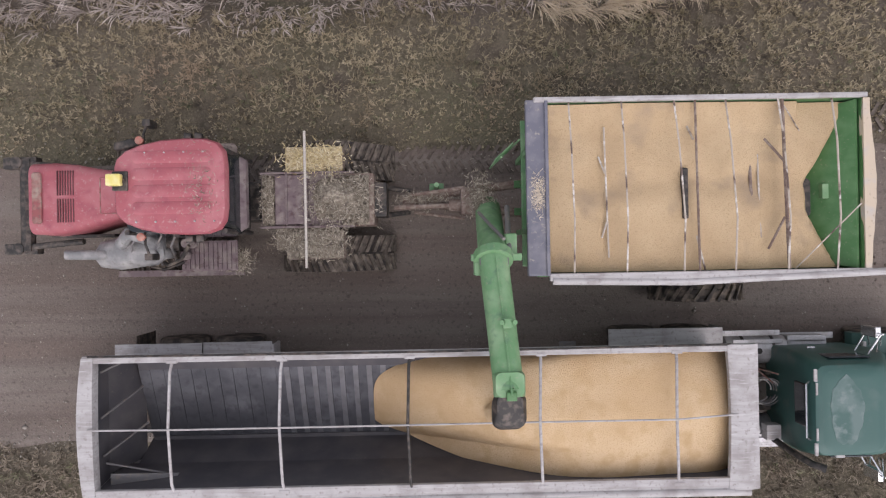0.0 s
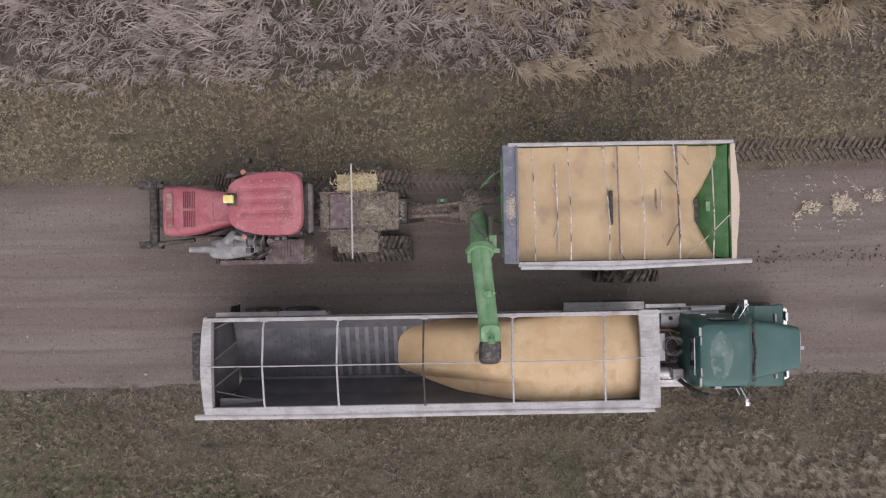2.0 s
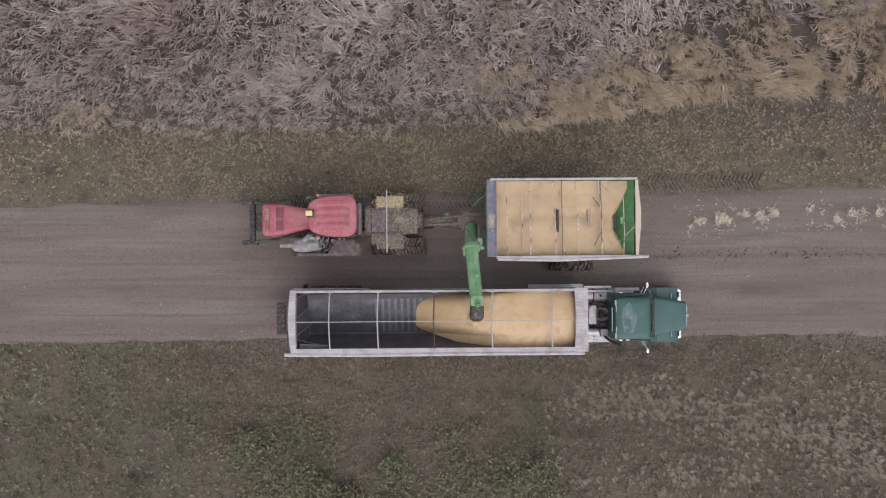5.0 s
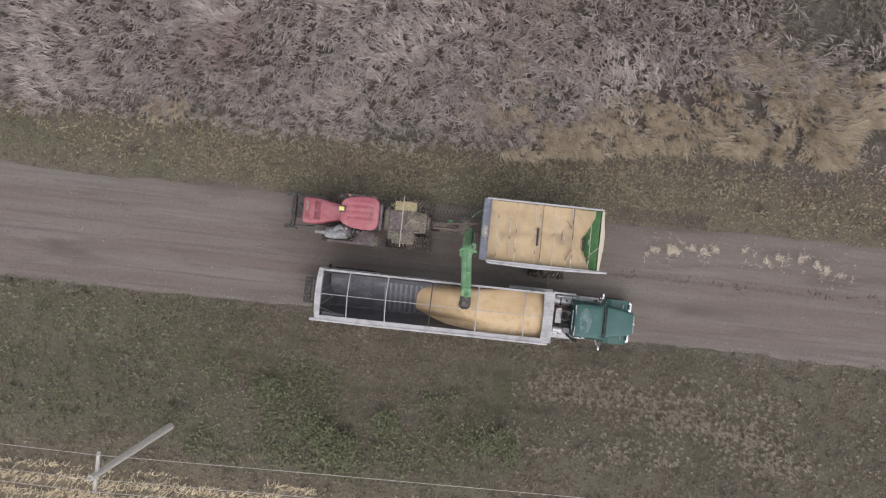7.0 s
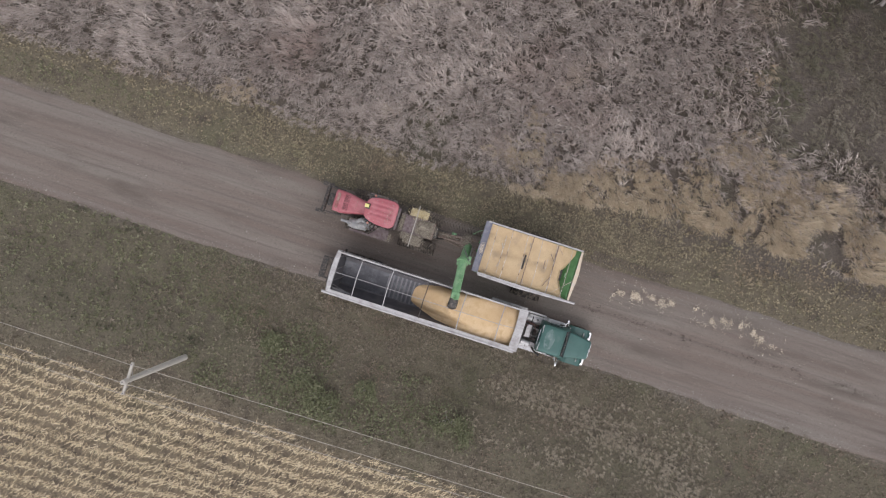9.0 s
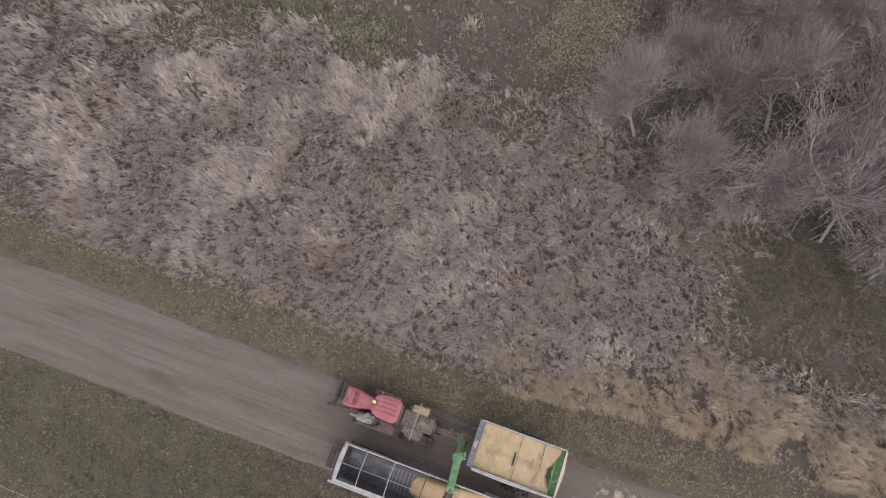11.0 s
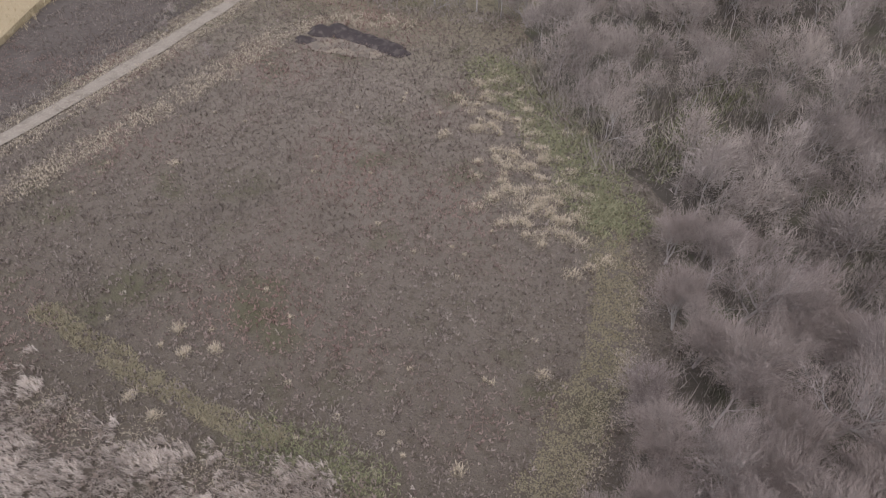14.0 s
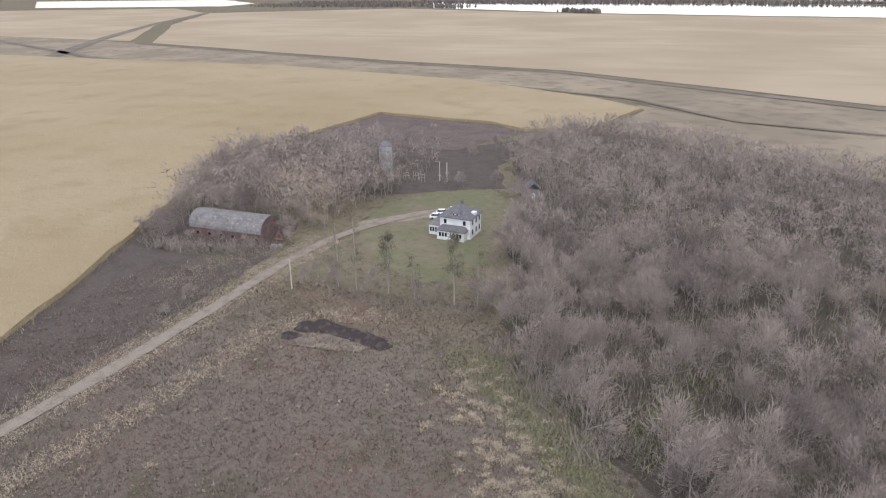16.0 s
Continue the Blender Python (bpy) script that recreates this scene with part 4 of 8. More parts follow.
litter(deck, "loose_chaff", -2.1, TC - 0.75, 1.62, 0.8, 0.3, 700, M_CHAFF, 0.075, 0.1, 33)
part("light_bar", Geo().tube([(-2.06, TC - 1.3, 2.05), (-2.06, TC + 1.22, 2.05)], 0.025, 8).tube([(-2.06, TC - 0.4, 1.6), (-2.06, TC - 0.4, 2.05)], 0.025, 6).tube([(-2.06, TC + 0.4, 1.6), (-2.06, TC + 0.4, 2.05)], 0.025, 6), M_WOOD, tractor, "pale cross bar over the deck")
hit = Geo().box(-0.98, -0.62, TC - 0.35, TC + 0.32, 0.7, 1.35, 0.03).tube([(-1.1, TC + 0.3, 1.2), (-0.55, TC + 0.24, 0.75), (-0.2, TC + 0.2, 0.6)], 0.05, 8).tube([(-1.1, TC - 0.3, 1.2), (-0.55, TC - 0.28, 0.75), (-0.2, TC - 0.24, 0.6)], 0.05, 8)
part("rear_hitch", hit, M_DARK, tractor, "greasy black rear hitch")

# ---- the grain cart ----
CX0, CX1, CY0, CY1, CZ = 2.0, 7.72, 2.40, 5.50, 3.0
cart = thing("grain_cart", "green grain cart brim-full of shelled corn with a swung-out auger", "grain cart", (4.9, 3.95, 0))


M_TAN_TARP = material("tan_tarp_edge", (0.50, 0.41, 0.31), 0.7, layers=(((0.42, 0.39, 0.37), 3, 0.5, 0.7), ((0.25, 0.2, 0.16), 14, 0.6, 0.8)))
top = [(CX0 + 0.05, CY0 + 0.05), (CX1 - 0.05, CY0 + 0.05), (CX1 - 0.05, CY1 - 0.05), (CX0 + 0.05, CY1 - 0.05)]
low = [(4.1, 3.6), (5.6, 3.6), (5.6, 4.3), (4.1, 4.3)]
rings = []
for pts, z in ((top, CZ), (top, 2.1), (low, 0.9)):
    rings.append([(x, y, z) for x, y in pts])
for pts, z in ((low, 0.9), (top, 2.1), (top, CZ)):
    cx, cy = 4.86, 3.95
    rings.append([(cx + (x - cx) * 0.985, cy + (y - cy) * 0.975, z + (0.02 if z < 1 else 0)) for x, y in pts])
g = Geo()
g.v = [p for r in rings for p in r]
for i in range(5):
    for k in range(4):
        j = (k + 1) % 4
        g.f.append((i * 4 + k, i * 4 + j, i * 4 + 4 + j, i * 4 + 4 + k))
g.f += [(0, 1, 21, 20), (1, 2, 22, 21), (2, 3, 23, 22), (3, 0, 20, 23)]
part("tub", g, M_GREEN_DARK, cart, "green sheet-metal hopper tub")
part("north_rim", Geo().box(CX0 + 0.02, CX1 + 0.0, CY1 - 0.09, CY1, CZ - 0.05, CZ + 0.05, 0.02), M_WHITE, cart)
part("south_rim", Geo().box(CX0 + 0.25, CX1 + 0.05, CY0 - 0.03, CY0 + 0.10, CZ - 0.07, CZ + 0.05, 0.02), M_WHITE, cart)
part("rolled_tarp", Geo().tube([(CX0 + 0.3, CY0 - 0.03, CZ + 0.02), (4.6, CY0 - 0.08, CZ + 0.01), (CX1 + 0.4, CY0 + 0.04, CZ + 0.03)], 0.065, 10), M_WHITE, cart, "rolled grey-white tarpaulin along the rim", True)
part("front_ledge", Geo().box(CX0 - 0.12, CX0 + 0.24, CY0 + 0.06, CY1 - 0.04, CZ - 0.10, CZ + 0.02, 0.03).box(CX0 + 0.20, CX0 + 0.26, CY0 + 0.06, CY1 - 0.06, CZ, CZ + 0.06, 0.015), M_SLATE, cart, "slate-grey front ledge dusted with grain")
litter(cart, "spilled_grain", CX0 + 0.08, 3.85, CZ + 0.02, 0.14, 0.4, 420, M_HUSK, 0.05, 0.015, 41)
part("rear_rim", Geo().loft([[(CX1 - 0.08 + 0.02 * math.sin(k), y, CZ - 0.06), (CX1 + 0.02 + 0.12 * math.sin(math.pi * (y - CY0) / 3.1) ** 2 + 0.012 * (k % 3), y, CZ - 0.05), (CX1 + 0.02 + 0.10 * math.sin(math.pi * (y - CY0) / 3.1) ** 2 + 0.01 * (k % 2), y, CZ + 0.04), (CX1 - 0.09, y, CZ + 0.05)] for k, y in enumerate(np.linspace(CY0 + 0.1, CY1 - 0.1, 14))]), M_TAN_TARP, cart, "sagging tan rear tarpaulin edge")
# bracing: bows over the load, some bent
M_BOW = material("worn_bow_steel", (0.42, 0.36, 0.30), 0.6, layers=(((0.12, 0.08, 0.065), 2.2, 0.54, 0.62), ((0.6, 0.56, 0.52), 5, 0.55, 0.62)))
BX = [2.62, 3.52, 4.42, 5.30, 6.20, 7.12]
for k, x in enumerate(BX):
    ln = 0.12 if k in (2, 3, 4) else 0.05
    part("bow", Geo().tube([(x, CY1 - 0.08, CZ), (x + ln * 0.3, 4.7, CZ + 0.12), (x + ln, 3.4, CZ + 0.13), (x + ln * 1.1, CY0 + 0.08, CZ)], 0.017, 6), M_BOW, cart)
for (xa, ya), (xb, yb), rr, za, zb in (((3.25, 5.0), (3.30, 2.75), 0.018, 2.86, 2.86), ((4.78, 5.42), (4.82, 2.5), 0.022, 3.0, 3.0), ((6.28, 5.42), (6.36, 2.5), 0.03, 2.98, 2.98), ((5.82, 4.4), (5.86, 3.25), 0.03, 2.72, 2.72),
                                       ((5.95, 4.5), (5.99, 3.05), 0.018, 2.74, 2.74), ((6.0, 4.75), (6.3, 4.35), 0.022, 2.9, 2.98), ((6.3, 3.4), (6.05, 2.85), 0.022, 2.98, 2.88), ((4.78, 3.1), (4.95, 2.5), 0.018, 2.98, 2.9),
                                       ((3.16, 4.5), (3.25, 4.2), 0.018, 2.8, 2.88), ((3.28, 3.4), (3.2, 3.1), 0.02, 2.88, 2.8), ((4.7, 5.0), (4.76, 4.75), 0.02, 2.82, 2.95), ((6.3, 5.3), (6.9, 4.7), 0.012, 3.0, 2.6), ((7.6, 3.6), (6.5, 2.5), 0.012, 3.0, 2.9)):
    part("brace", Geo().tube([(xa, ya, za), (xb, yb, zb)], rr, 6), M_RUST if rr > 0.02 else M_BOW, cart)
part("divider_plate", Geo().box(4.60, 4.70, 3.40, 4.28, 2.62, 2.86, 0.03), M_DARK, cart, "dark ridge plate breaking the grain")
# the grain, level at the middle, low in the rear corner where the green wall shows
n1, n2 = 70, 44
U, W = np.meshgrid(np.linspace(CX0 + 0.16, CX1 - 0.1, n1), np.linspace(CY0 + 0.11, CY1 - 0.11, n2), indexing="ij")
Z = 2.70 + 0.10 * np.exp(-(((U - 4.3) / 2.2) ** 2)) + (vn(U, W, 0.6, 21) - 0.5) * 0.06 + (vn(U, W, 0.2, 22) - 0.5) * 0.02
Z -= 0.10 * np.exp(-((W - 4.05) / 0.22) ** 2) * (vn(U, W, 0.8, 23))
back = np.clip((U - 6.78 - 0.56 * np.maximum(np.abs(W - 3.75) - 0.25, 0)) / 0.42, 0, 1)
Z -= 0.85 * back
Z += 0.15 * np.clip((W - 4.9) / 0.5, 0, 1) * (U < 6.6)
g = Geo()
g.add(np.stack([U, W, Z], -1).reshape(-1, 3).tolist(), [(i * n2 + j, (i + 1) * n2 + j, (i + 1) * n2 + j + 1, i * n2 + j + 1) for i in range(n1 - 1) for j in range(n2 - 1)])
tagged(setting("corn_load", g, M_GRAIN_DUSTY, "golden shelled corn heaped in the cart", "grain", "stuff", True))
part("rear_slope", Geo().loft([[(CX1 - 0.12, CY0 + 0.1, CZ - 0.08), (CX1 - 0.12, CY1 - 0.1, CZ - 0.08), (CX1 - 0.16, CY1 - 0.1, CZ - 0.08), (CX1 - 0.16, CY0 + 0.1, CZ - 0.08)], [(6.72, CY0 + 0.3, 1.95), (6.72, CY1 - 0.3, 1.95), (6.68, CY1 - 0.3, 1.95), (6.68, CY0 + 0.3, 1.95)]]), M_GREEN_DARK, cart, "bare green sloping rear wall")
part("sight_window", Geo().box(7.16, 7.36, 3.72, 3.98, 2.42, 2.60, 0.01), M_GREEN, cart, "small faded sight window")
part("rear_buildup", Geo().loft([ring_z(2.1, 6.78, 7.06, 3.3, 4.2, 0.1), ring_z(2.5, 6.84, 7.0, 3.42, 4.08, 0.07)]), M_DARK, cart, "dark damp clump")
# undercarriage, wheels
part("chassis", Geo().box(1.9, 6.6, 3.6, 3.75, 0.72, 0.9, 0.02).box(1.9, 6.6, 4.15, 4.3, 0.72, 0.9, 0.02).box(5.2, 5.8, 2.1, 5.6, 0.6, 0.85, 0.03), M_GREEN_DARK, cart)
for yy, sd in ((2.16, -1), (5.36, 1)):
    wheel(cart, 5.5, yy, 0.86, 0.62, sd, M_YELLOW)
    lg = Geo()
    for k in range(26):
        a = 2 * math.pi * k / 26
        for s2 in (-1, 1):
            m = Matrix.Translation((5.5, yy + s2 * 0.15, 0.86)) @ Matrix.Rotation(-a, 4, "Y") @ Matrix.Translation((0, 0, 0.86)) @ Matrix.Rotation(s2 * 0.6, 4, "Z")
            lg.box(-0.03, 0.03, -0.17, 0.17, -0.01, 0.05, 0, m)
    tagged(part("tread", lg, M_BLACK, cart), "", "", "", "stuff")
# tongue
tg = Geo().tube([(2.1, 3.65, 0.82), (-0.1, 3.9, 0.62)], [0.09, 0.07], 8).tube([(2.1, 4.25, 0.82), (-0.1, 3.98, 0.62)], [0.09, 0.07], 8).box(-0.35, 0.05, 3.84, 4.04, 0.5, 0.68, 0.03)
part("tongue", tg, M_RUST, cart, "rusty drawbar tongue strewn with leaves")
part("drive_shaft", Geo().tube([(-0.5, 3.8, 0.85), (0.7, 3.82, 0.95)], 0.05, 8).tube([(0.6, 3.82, 0.95), (1.15, 3.82, 1.0)], 0.12, 10), M_RUST, cart, "", True)
part("gearbox", Geo().box(0.82, 1.3, 3.62, 4.15, 0.75, 1.3, 0.05).tube([(-0.2, 4.05, 0.75), (0.9, 4.15, 1.2)], 0.04, 6).tube([(-0.1, 3.7, 0.75), (0.9, 3.55, 0.95)], 0.03, 6), M_RUST, cart)
part("jack", Geo().tube([(0.35, 4.22, 0.35), (0.35, 4.22, 1.15)], 0.05, 8).box(0.2, 0.5, 4.12, 4.32, 0.3, 0.36, 0.01), M_GREEN, cart)
litter(cart, "tongue_chaff", 1.2, 3.95, 1.3, 0.32, 0.5, 800, M_CHAFF, 0.08, 0.14, 51)
litter(cart, "tongue_chaff", 0.2, 3.95, 0.78, 0.9, 0.22, 420, M_CHAFF, 0.08, 0.05, 52)
# ladder and front frame
for k in range(6):
    part("ladder_rung", Geo().tube([(1.42, 4.55, 1.0 + 0.25 * k), (1.75, 4.85, 1.0 + 0.25 * k)], 0.015, 6), M_GREEN, cart)
part("ladder_rail", Geo().tube([(1.42, 4.55, 0.9), (1.5, 4.55, 2.6)], 0.02, 6).tube([(1.75, 4.85, 0.9), (1.82, 4.85, 2.6)], 0.02, 6), M_GREEN, cart)
part("front_frame", Geo().box(1.92, 2.04, 2.6, 5.3, 1.9, 2.0, 0.02).box(1.93, 2.03, 3.2, 3.3, 0.9, 2.6, 0.02).box(1.93, 2.03, 4.6, 4.7, 0.9, 2.9, 0.02).box(1.93, 2.0, 2.5, 5.4, 2.62, 2.88, 0.02), M_GREEN, cart, "green front frame")
# auger: lower tube, hinge with flange, upper tube with spout
A0, A1, A2 = Vector((1.36, 3.75, 1.0)), Vector((1.27, 2.80, 3.28)), Vector((1.42, 0.72, 4.02))
low_aug = part("lower_auger", Geo().tube([A0, A1], 0.25, 18), M_GREEN, cart, "faded green lower auger tube", True)
part("flange", Geo().tube([A1 - Vector((0, -0.05, 0.06)), A1 + Vector((0.0, -0.07, 0.03))], 0.33, 18).box(0.9, 1.75, 2.74, 2.86, 3.2, 3.32, 0.02), M_GREEN, low_aug)
for k in range(6):
    part("clamp_bolt", Geo().tube([(1.05 + 0.09 * k, 2.68, 3.42), (1.05 + 0.09 * k, 2.9, 3.36)], 0.017, 6), M_STEEL, low_aug)
part("hinge_cylinder", Geo().tube([(1.62, 3.7, 2.2), (1.55, 2.9, 3.15)], 0.045, 8).tube([(1.1, 3.6, 2.3), (1.45, 3.1, 3.3)], 0.03, 8), M_STEEL, low_aug)
part("pivot_bracket", Geo().box(1.5, 1.7, 2.75, 3.2, 2.5, 3.05, 0.03), M_GREEN, low_aug)
part("pivot_bracket", Geo().box(0.95, 1.12, 2.5, 2.75, 3.0, 3.3, 0.03), M_GREEN, low_aug)
up_aug = part("upper_auger", Geo().tube([A1, A1.lerp(A2, 0.5), A2], [0.25, 0.24, 0.24], 20), M_GREEN, cart, "faded green upper auger tube", True)
ad = (A2 - A1).normalized()
part("auger_lamp", Geo().box(1.34, 1.5, 1.70, 1.86, 3.92, 4.02, 0.02).tube([(1.36, 1.8, 3.98), (1.32, 1.8, 4.08)], 0.04, 8).tube([(1.5, 1.8, 3.98), (1.53, 1.8, 4.08)], 0.04, 8), M_GREEN, up_aug)
part("auger_seam", Geo().tube([A1 + Vector((0.02, 0, 0.275)), A2 + Vector((0.02, 0, 0.265))], 0.015, 6), M_GREEN, up_aug)
head = part("auger_head", Geo().loft([ring_z(4.20, 1.2, 1.64, 0.68, 1.05, 0.1), ring_z(4.05, 1.17, 1.67, 0.60, 1.05, 0.1), ring_z(3.78, 1.19, 1.65, 0.55, 0.95, 0.1)]), M_GREEN, cart, "", True)
part("spout", Geo().loft([ring_z(4.16, 1.22, 1.62, 0.34, 0.70, 0.12), ring_z(4.05, 1.16, 1.68, 0.16, 0.72, 0.14), ring_z(3.75, 1.16, 1.69, 0.06, 0.60, 0.15), ring_z(3.4, 1.2, 1.65, 0.0, 0.52, 0.16)]), M_DARK, head, "black rubber discharge spout", True)
part("head_motor", Geo().box(1.36, 1.52, 0.62, 0.76, 4.17, 4.26, 0.02).tube([(1.44, 0.66, 4.2), (1.44, 0.82, 4.24)], 0.035, 8), M_GREEN_DARK, head)
# falling corn under the spout
st = Geo().loft([[(1.42 + r * math.cos(a) * (1 + 0.08 * math.sin(3 * a)), 0.26 - 0.3 * (3.42 - z) + r * math.sin(a), z) for a in (2 * math.pi * k / 14 for k in range(14))] for z, r in ((3.42, 0.13), (3.1, 0.15), (2.9, 0.18), (2.6, 0.30))], closed=False)
tagged(setting("falling_corn", st, M_GRAIN, "stream of golden corn pouring from the auger spout", "grain", "stuff", True))


# ---- the hopper trailer ----
TX0, TX1, TY, TZ = -5.72, 5.72, 1.215, 2.95
trailer = thing("grain_trailer", "grey-white open-top hopper trailer being filled with corn", "trailer", (0, 0, 0))
TB = 0.95


def wall_y(z):
    return TB + (TY - TB) * (z - 1.15) / (TZ - 1.15)


for sy, nm in ((1, "north_wall"), (-1, "south_wall")):
    g = Geo().loft([[(x, sy * (wall_y(1.15) - 0.04), 1.15), (x, sy * wall_y(1.15), 1.15), (x, sy * wall_y(TZ), TZ), (x, sy * (wall_y(TZ) - 0.04), TZ)] for x in (TX0 + 0.05, TX1 - 0.05)])
    w = part(nm, g, M_ALU, trailer)
    for k in range(22):
        x = TX0 + 0.4 + k * 0.51
        part("wall_rib", Geo().loft([[(xx, sy * (wall_y(1.2) + 0.0), 1.2), (xx, sy * (wall_y(1.2) + 0.025), 1.2), (xx, sy * (wall_y(2.85) + 0.025), 2.85), (xx, sy * (wall_y(2.85) + 0.0), 2.85)] for xx in (x - 0.03, x + 0.03)]), M_ALU, w)
    part("top_rail", Geo().box(TX0, TX1 - 0.2, sy * (TY - 0.10) if sy > 0 else -TY - 0.03, sy * (TY + 0.03) if sy > 0 else -TY + 0.17, TZ - 0.05, TZ + 0.05, 0.015), M_WHITE, trailer, "pale worn top rail")
part("rolled_tarp", Geo().tube([(TX0 - 0.25, -TY - 0.06, TZ + 0.02), (-3, -TY - 0.09, TZ + 0.0), (1, -TY - 0.07, TZ + 0.02), (TX1 - 0.1, -TY - 0.07, TZ + 0.02)], 0.075, 10), M_WHITE, trailer, "rolled white tarpaulin along the rail", True)
part("tarp_edge", Geo().tube([(TX0 + 0.1, TY + 0.02, TZ + 0.05), (0.0, TY + 0.0, TZ + 0.06), (TX1 - 0.4, TY + 0.02, TZ + 0.05)], 0.02, 6), M_DARK, trailer)
# end caps, curved at the rear
part("rear_cap", Geo().loft([[(TX0 - 0.16 + 0.10 * (abs(y) / TY) ** 2, y, TZ - 0.12), (TX0 + 0.18 + 0.03 * (abs(y) / TY) ** 2, y, TZ - 0.12), (TX0 + 0.17 + 0.03 * (abs(y) / TY) ** 2, y, TZ + 0.07), (TX0 - 0.10 + 0.10 * (abs(y) / TY) ** 2, y, TZ + 0.07)] for y in np.linspace(-TY, TY, 13)]), M_WHITE, trailer, "curved pale rear end cap", True)
part("front_cap", Geo().loft([[(TX1 - 0.42 - 0.05 * (abs(y) / TY) ** 2, y, TZ - 0.05), (TX1 + 0.06, y, TZ - 0.1), (TX1 + 0.06, y, TZ + 0.05), (TX1 - 0.18, y, TZ + 0.12), (TX1 - 0.42 - 0.05 * (abs(y) / TY) ** 2, y, TZ + 0.06)] for y in np.linspace(-TY - 0.02, TY + 0.02, 13)]), M_WHITE, trailer, "pale front tarpaulin cap", True)
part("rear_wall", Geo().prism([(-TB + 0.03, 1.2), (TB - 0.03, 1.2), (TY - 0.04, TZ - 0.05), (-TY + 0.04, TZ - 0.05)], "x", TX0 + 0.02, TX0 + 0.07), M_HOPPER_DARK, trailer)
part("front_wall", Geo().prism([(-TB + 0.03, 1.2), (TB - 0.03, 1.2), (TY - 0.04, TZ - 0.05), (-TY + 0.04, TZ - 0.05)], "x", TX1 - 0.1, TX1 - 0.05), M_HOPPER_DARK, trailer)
# hopper: side slopes to a low middle, rear slope, cross ridge, ribs on the north slope
M_RIB = material("bright_scuffed_rib", (0.19, 0.187, 0.2), 0.5, 0.3, layers=(((0.15, 0.145, 0.15), 5, 0.45, 0.65),))
ZL, ZM, YV = 1.75, 1.05, -0.66
YL = wall_y(ZL) - 0.05


def slab(a, b2, c, d, t=0.025):
    lo = [(p[0], p[1], p[2] - t) for p in (a, b2, c, d)]
    return Geo().loft([[a, b2, c, d], lo])


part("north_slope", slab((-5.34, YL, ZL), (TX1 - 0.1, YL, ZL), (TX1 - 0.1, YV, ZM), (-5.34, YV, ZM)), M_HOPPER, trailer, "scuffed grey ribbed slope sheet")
# same sheet as the north slope; its shade is put into the darker colour
part("south_slope", slab((-5.34, YV - 0.02, ZM), (TX1 - 0.1, YV - 0.02, ZM), (TX1 - 0.1, -YL, ZL), (-5.34, -YL, ZL)), M_HOPPER_DARK, trailer, "slope sheet in a darker grey for its shaded side")
# dark grey lining sheets inside the north and south walls
part("wall_liner", Geo().loft([[(x, wall_y(z) - o, z) for z, o in ((1.95, 0.045), (2.88, 0.045), (2.88, 0.06), (1.95, 0.06))] for x in (TX0 + 0.1, TX1 - 0.12)]), M_HOPPER_DARK, trailer, "dark grey lining of the side wall")
part("wall_liner", Geo().loft([[(x, -(wall_y(z) - o), z) for z, o in ((1.7, 0.045), (2.88, 0.045), (2.88, 0.06), (1.7, 0.06))] for x in (TX0 + 0.1, TX1 - 0.12)]), M_HOPPER_DARK, trailer, "dark grey lining of the side wall")
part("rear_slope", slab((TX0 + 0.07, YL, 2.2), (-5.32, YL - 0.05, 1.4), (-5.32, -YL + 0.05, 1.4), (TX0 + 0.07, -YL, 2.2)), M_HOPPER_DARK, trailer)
for k in range(21):
    x = -5.2 + 0.26 * k
    w = 0.07 if k < 9 else 0.10
    part("slope_rib", slab((x, YL - 0.02, ZL + 0.02), (x + w, YL - 0.02, ZL + 0.02), (x + w, YV + 0.04, ZM + 0.035), (x, YV + 0.04, ZM + 0.035), 0.03), M_HOPPER if k < 10 else M_RIB, trailer)
# added dark strip: stands for the shade on the slope's top below the rail
part("slope_flange", slab((-5.3, YL - 0.005, ZL + 0.07), (TX1 - 0.12, YL - 0.005, ZL + 0.07), (TX1 - 0.12, YL - 0.2, ZL - 0.03), (-5.3, YL - 0.2, ZL - 0.03)), M_HOPPER_DARK, trailer, "dark strip painting the shade under the rail")
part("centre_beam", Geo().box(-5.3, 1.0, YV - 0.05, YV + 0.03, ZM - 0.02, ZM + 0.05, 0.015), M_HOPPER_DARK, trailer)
part("grain_ledge", Geo().loft([[(-5.34, y, 1.50), (-5.30 + 0.015 * math.sin(9 * y), y, 1.47), (-5.34, y, 1.52)] for y in np.linspace(0.5, 0.85, 10)]), M_GRAIN_DUSTY, trailer, "leftover corn on a ledge")
for (a, b2) in (((TX0 + 0.12, 0.9, 2.6), (-5.1, 1.15, 2.3)), ((TX0 + 0.12, 0.1, 2.6), (-5.2, 0.5, 1.8)), ((TX0 + 0.1, -0.6, 2.5), (-5.15, -0.2, 1.7)), ((TX0 + 0.1, -0.75, 2.4), (-4.35, -1.1, 2.1)), ((TX0 + 0.1, 1.1, 2.4), (-4.2, 1.18, 2.5))):
    part("rear_brace", Geo().tube([a, b2], 0.02, 6), M_STEEL, trailer)
part("loose_tarp_end", Geo().loft([[(-5.5, -1.16, 2.5), (-5.5, -0.9, 2.5), (-5.48, -0.9, 2.54), (-5.48, -1.16, 2.54)], [(-4.5, -1.18, 2.25), (-4.4, -1.0, 2.2), (-4.4, -1.0, 2.23), (-4.5, -1.18, 2.28)]]), M_STEEL, trailer)
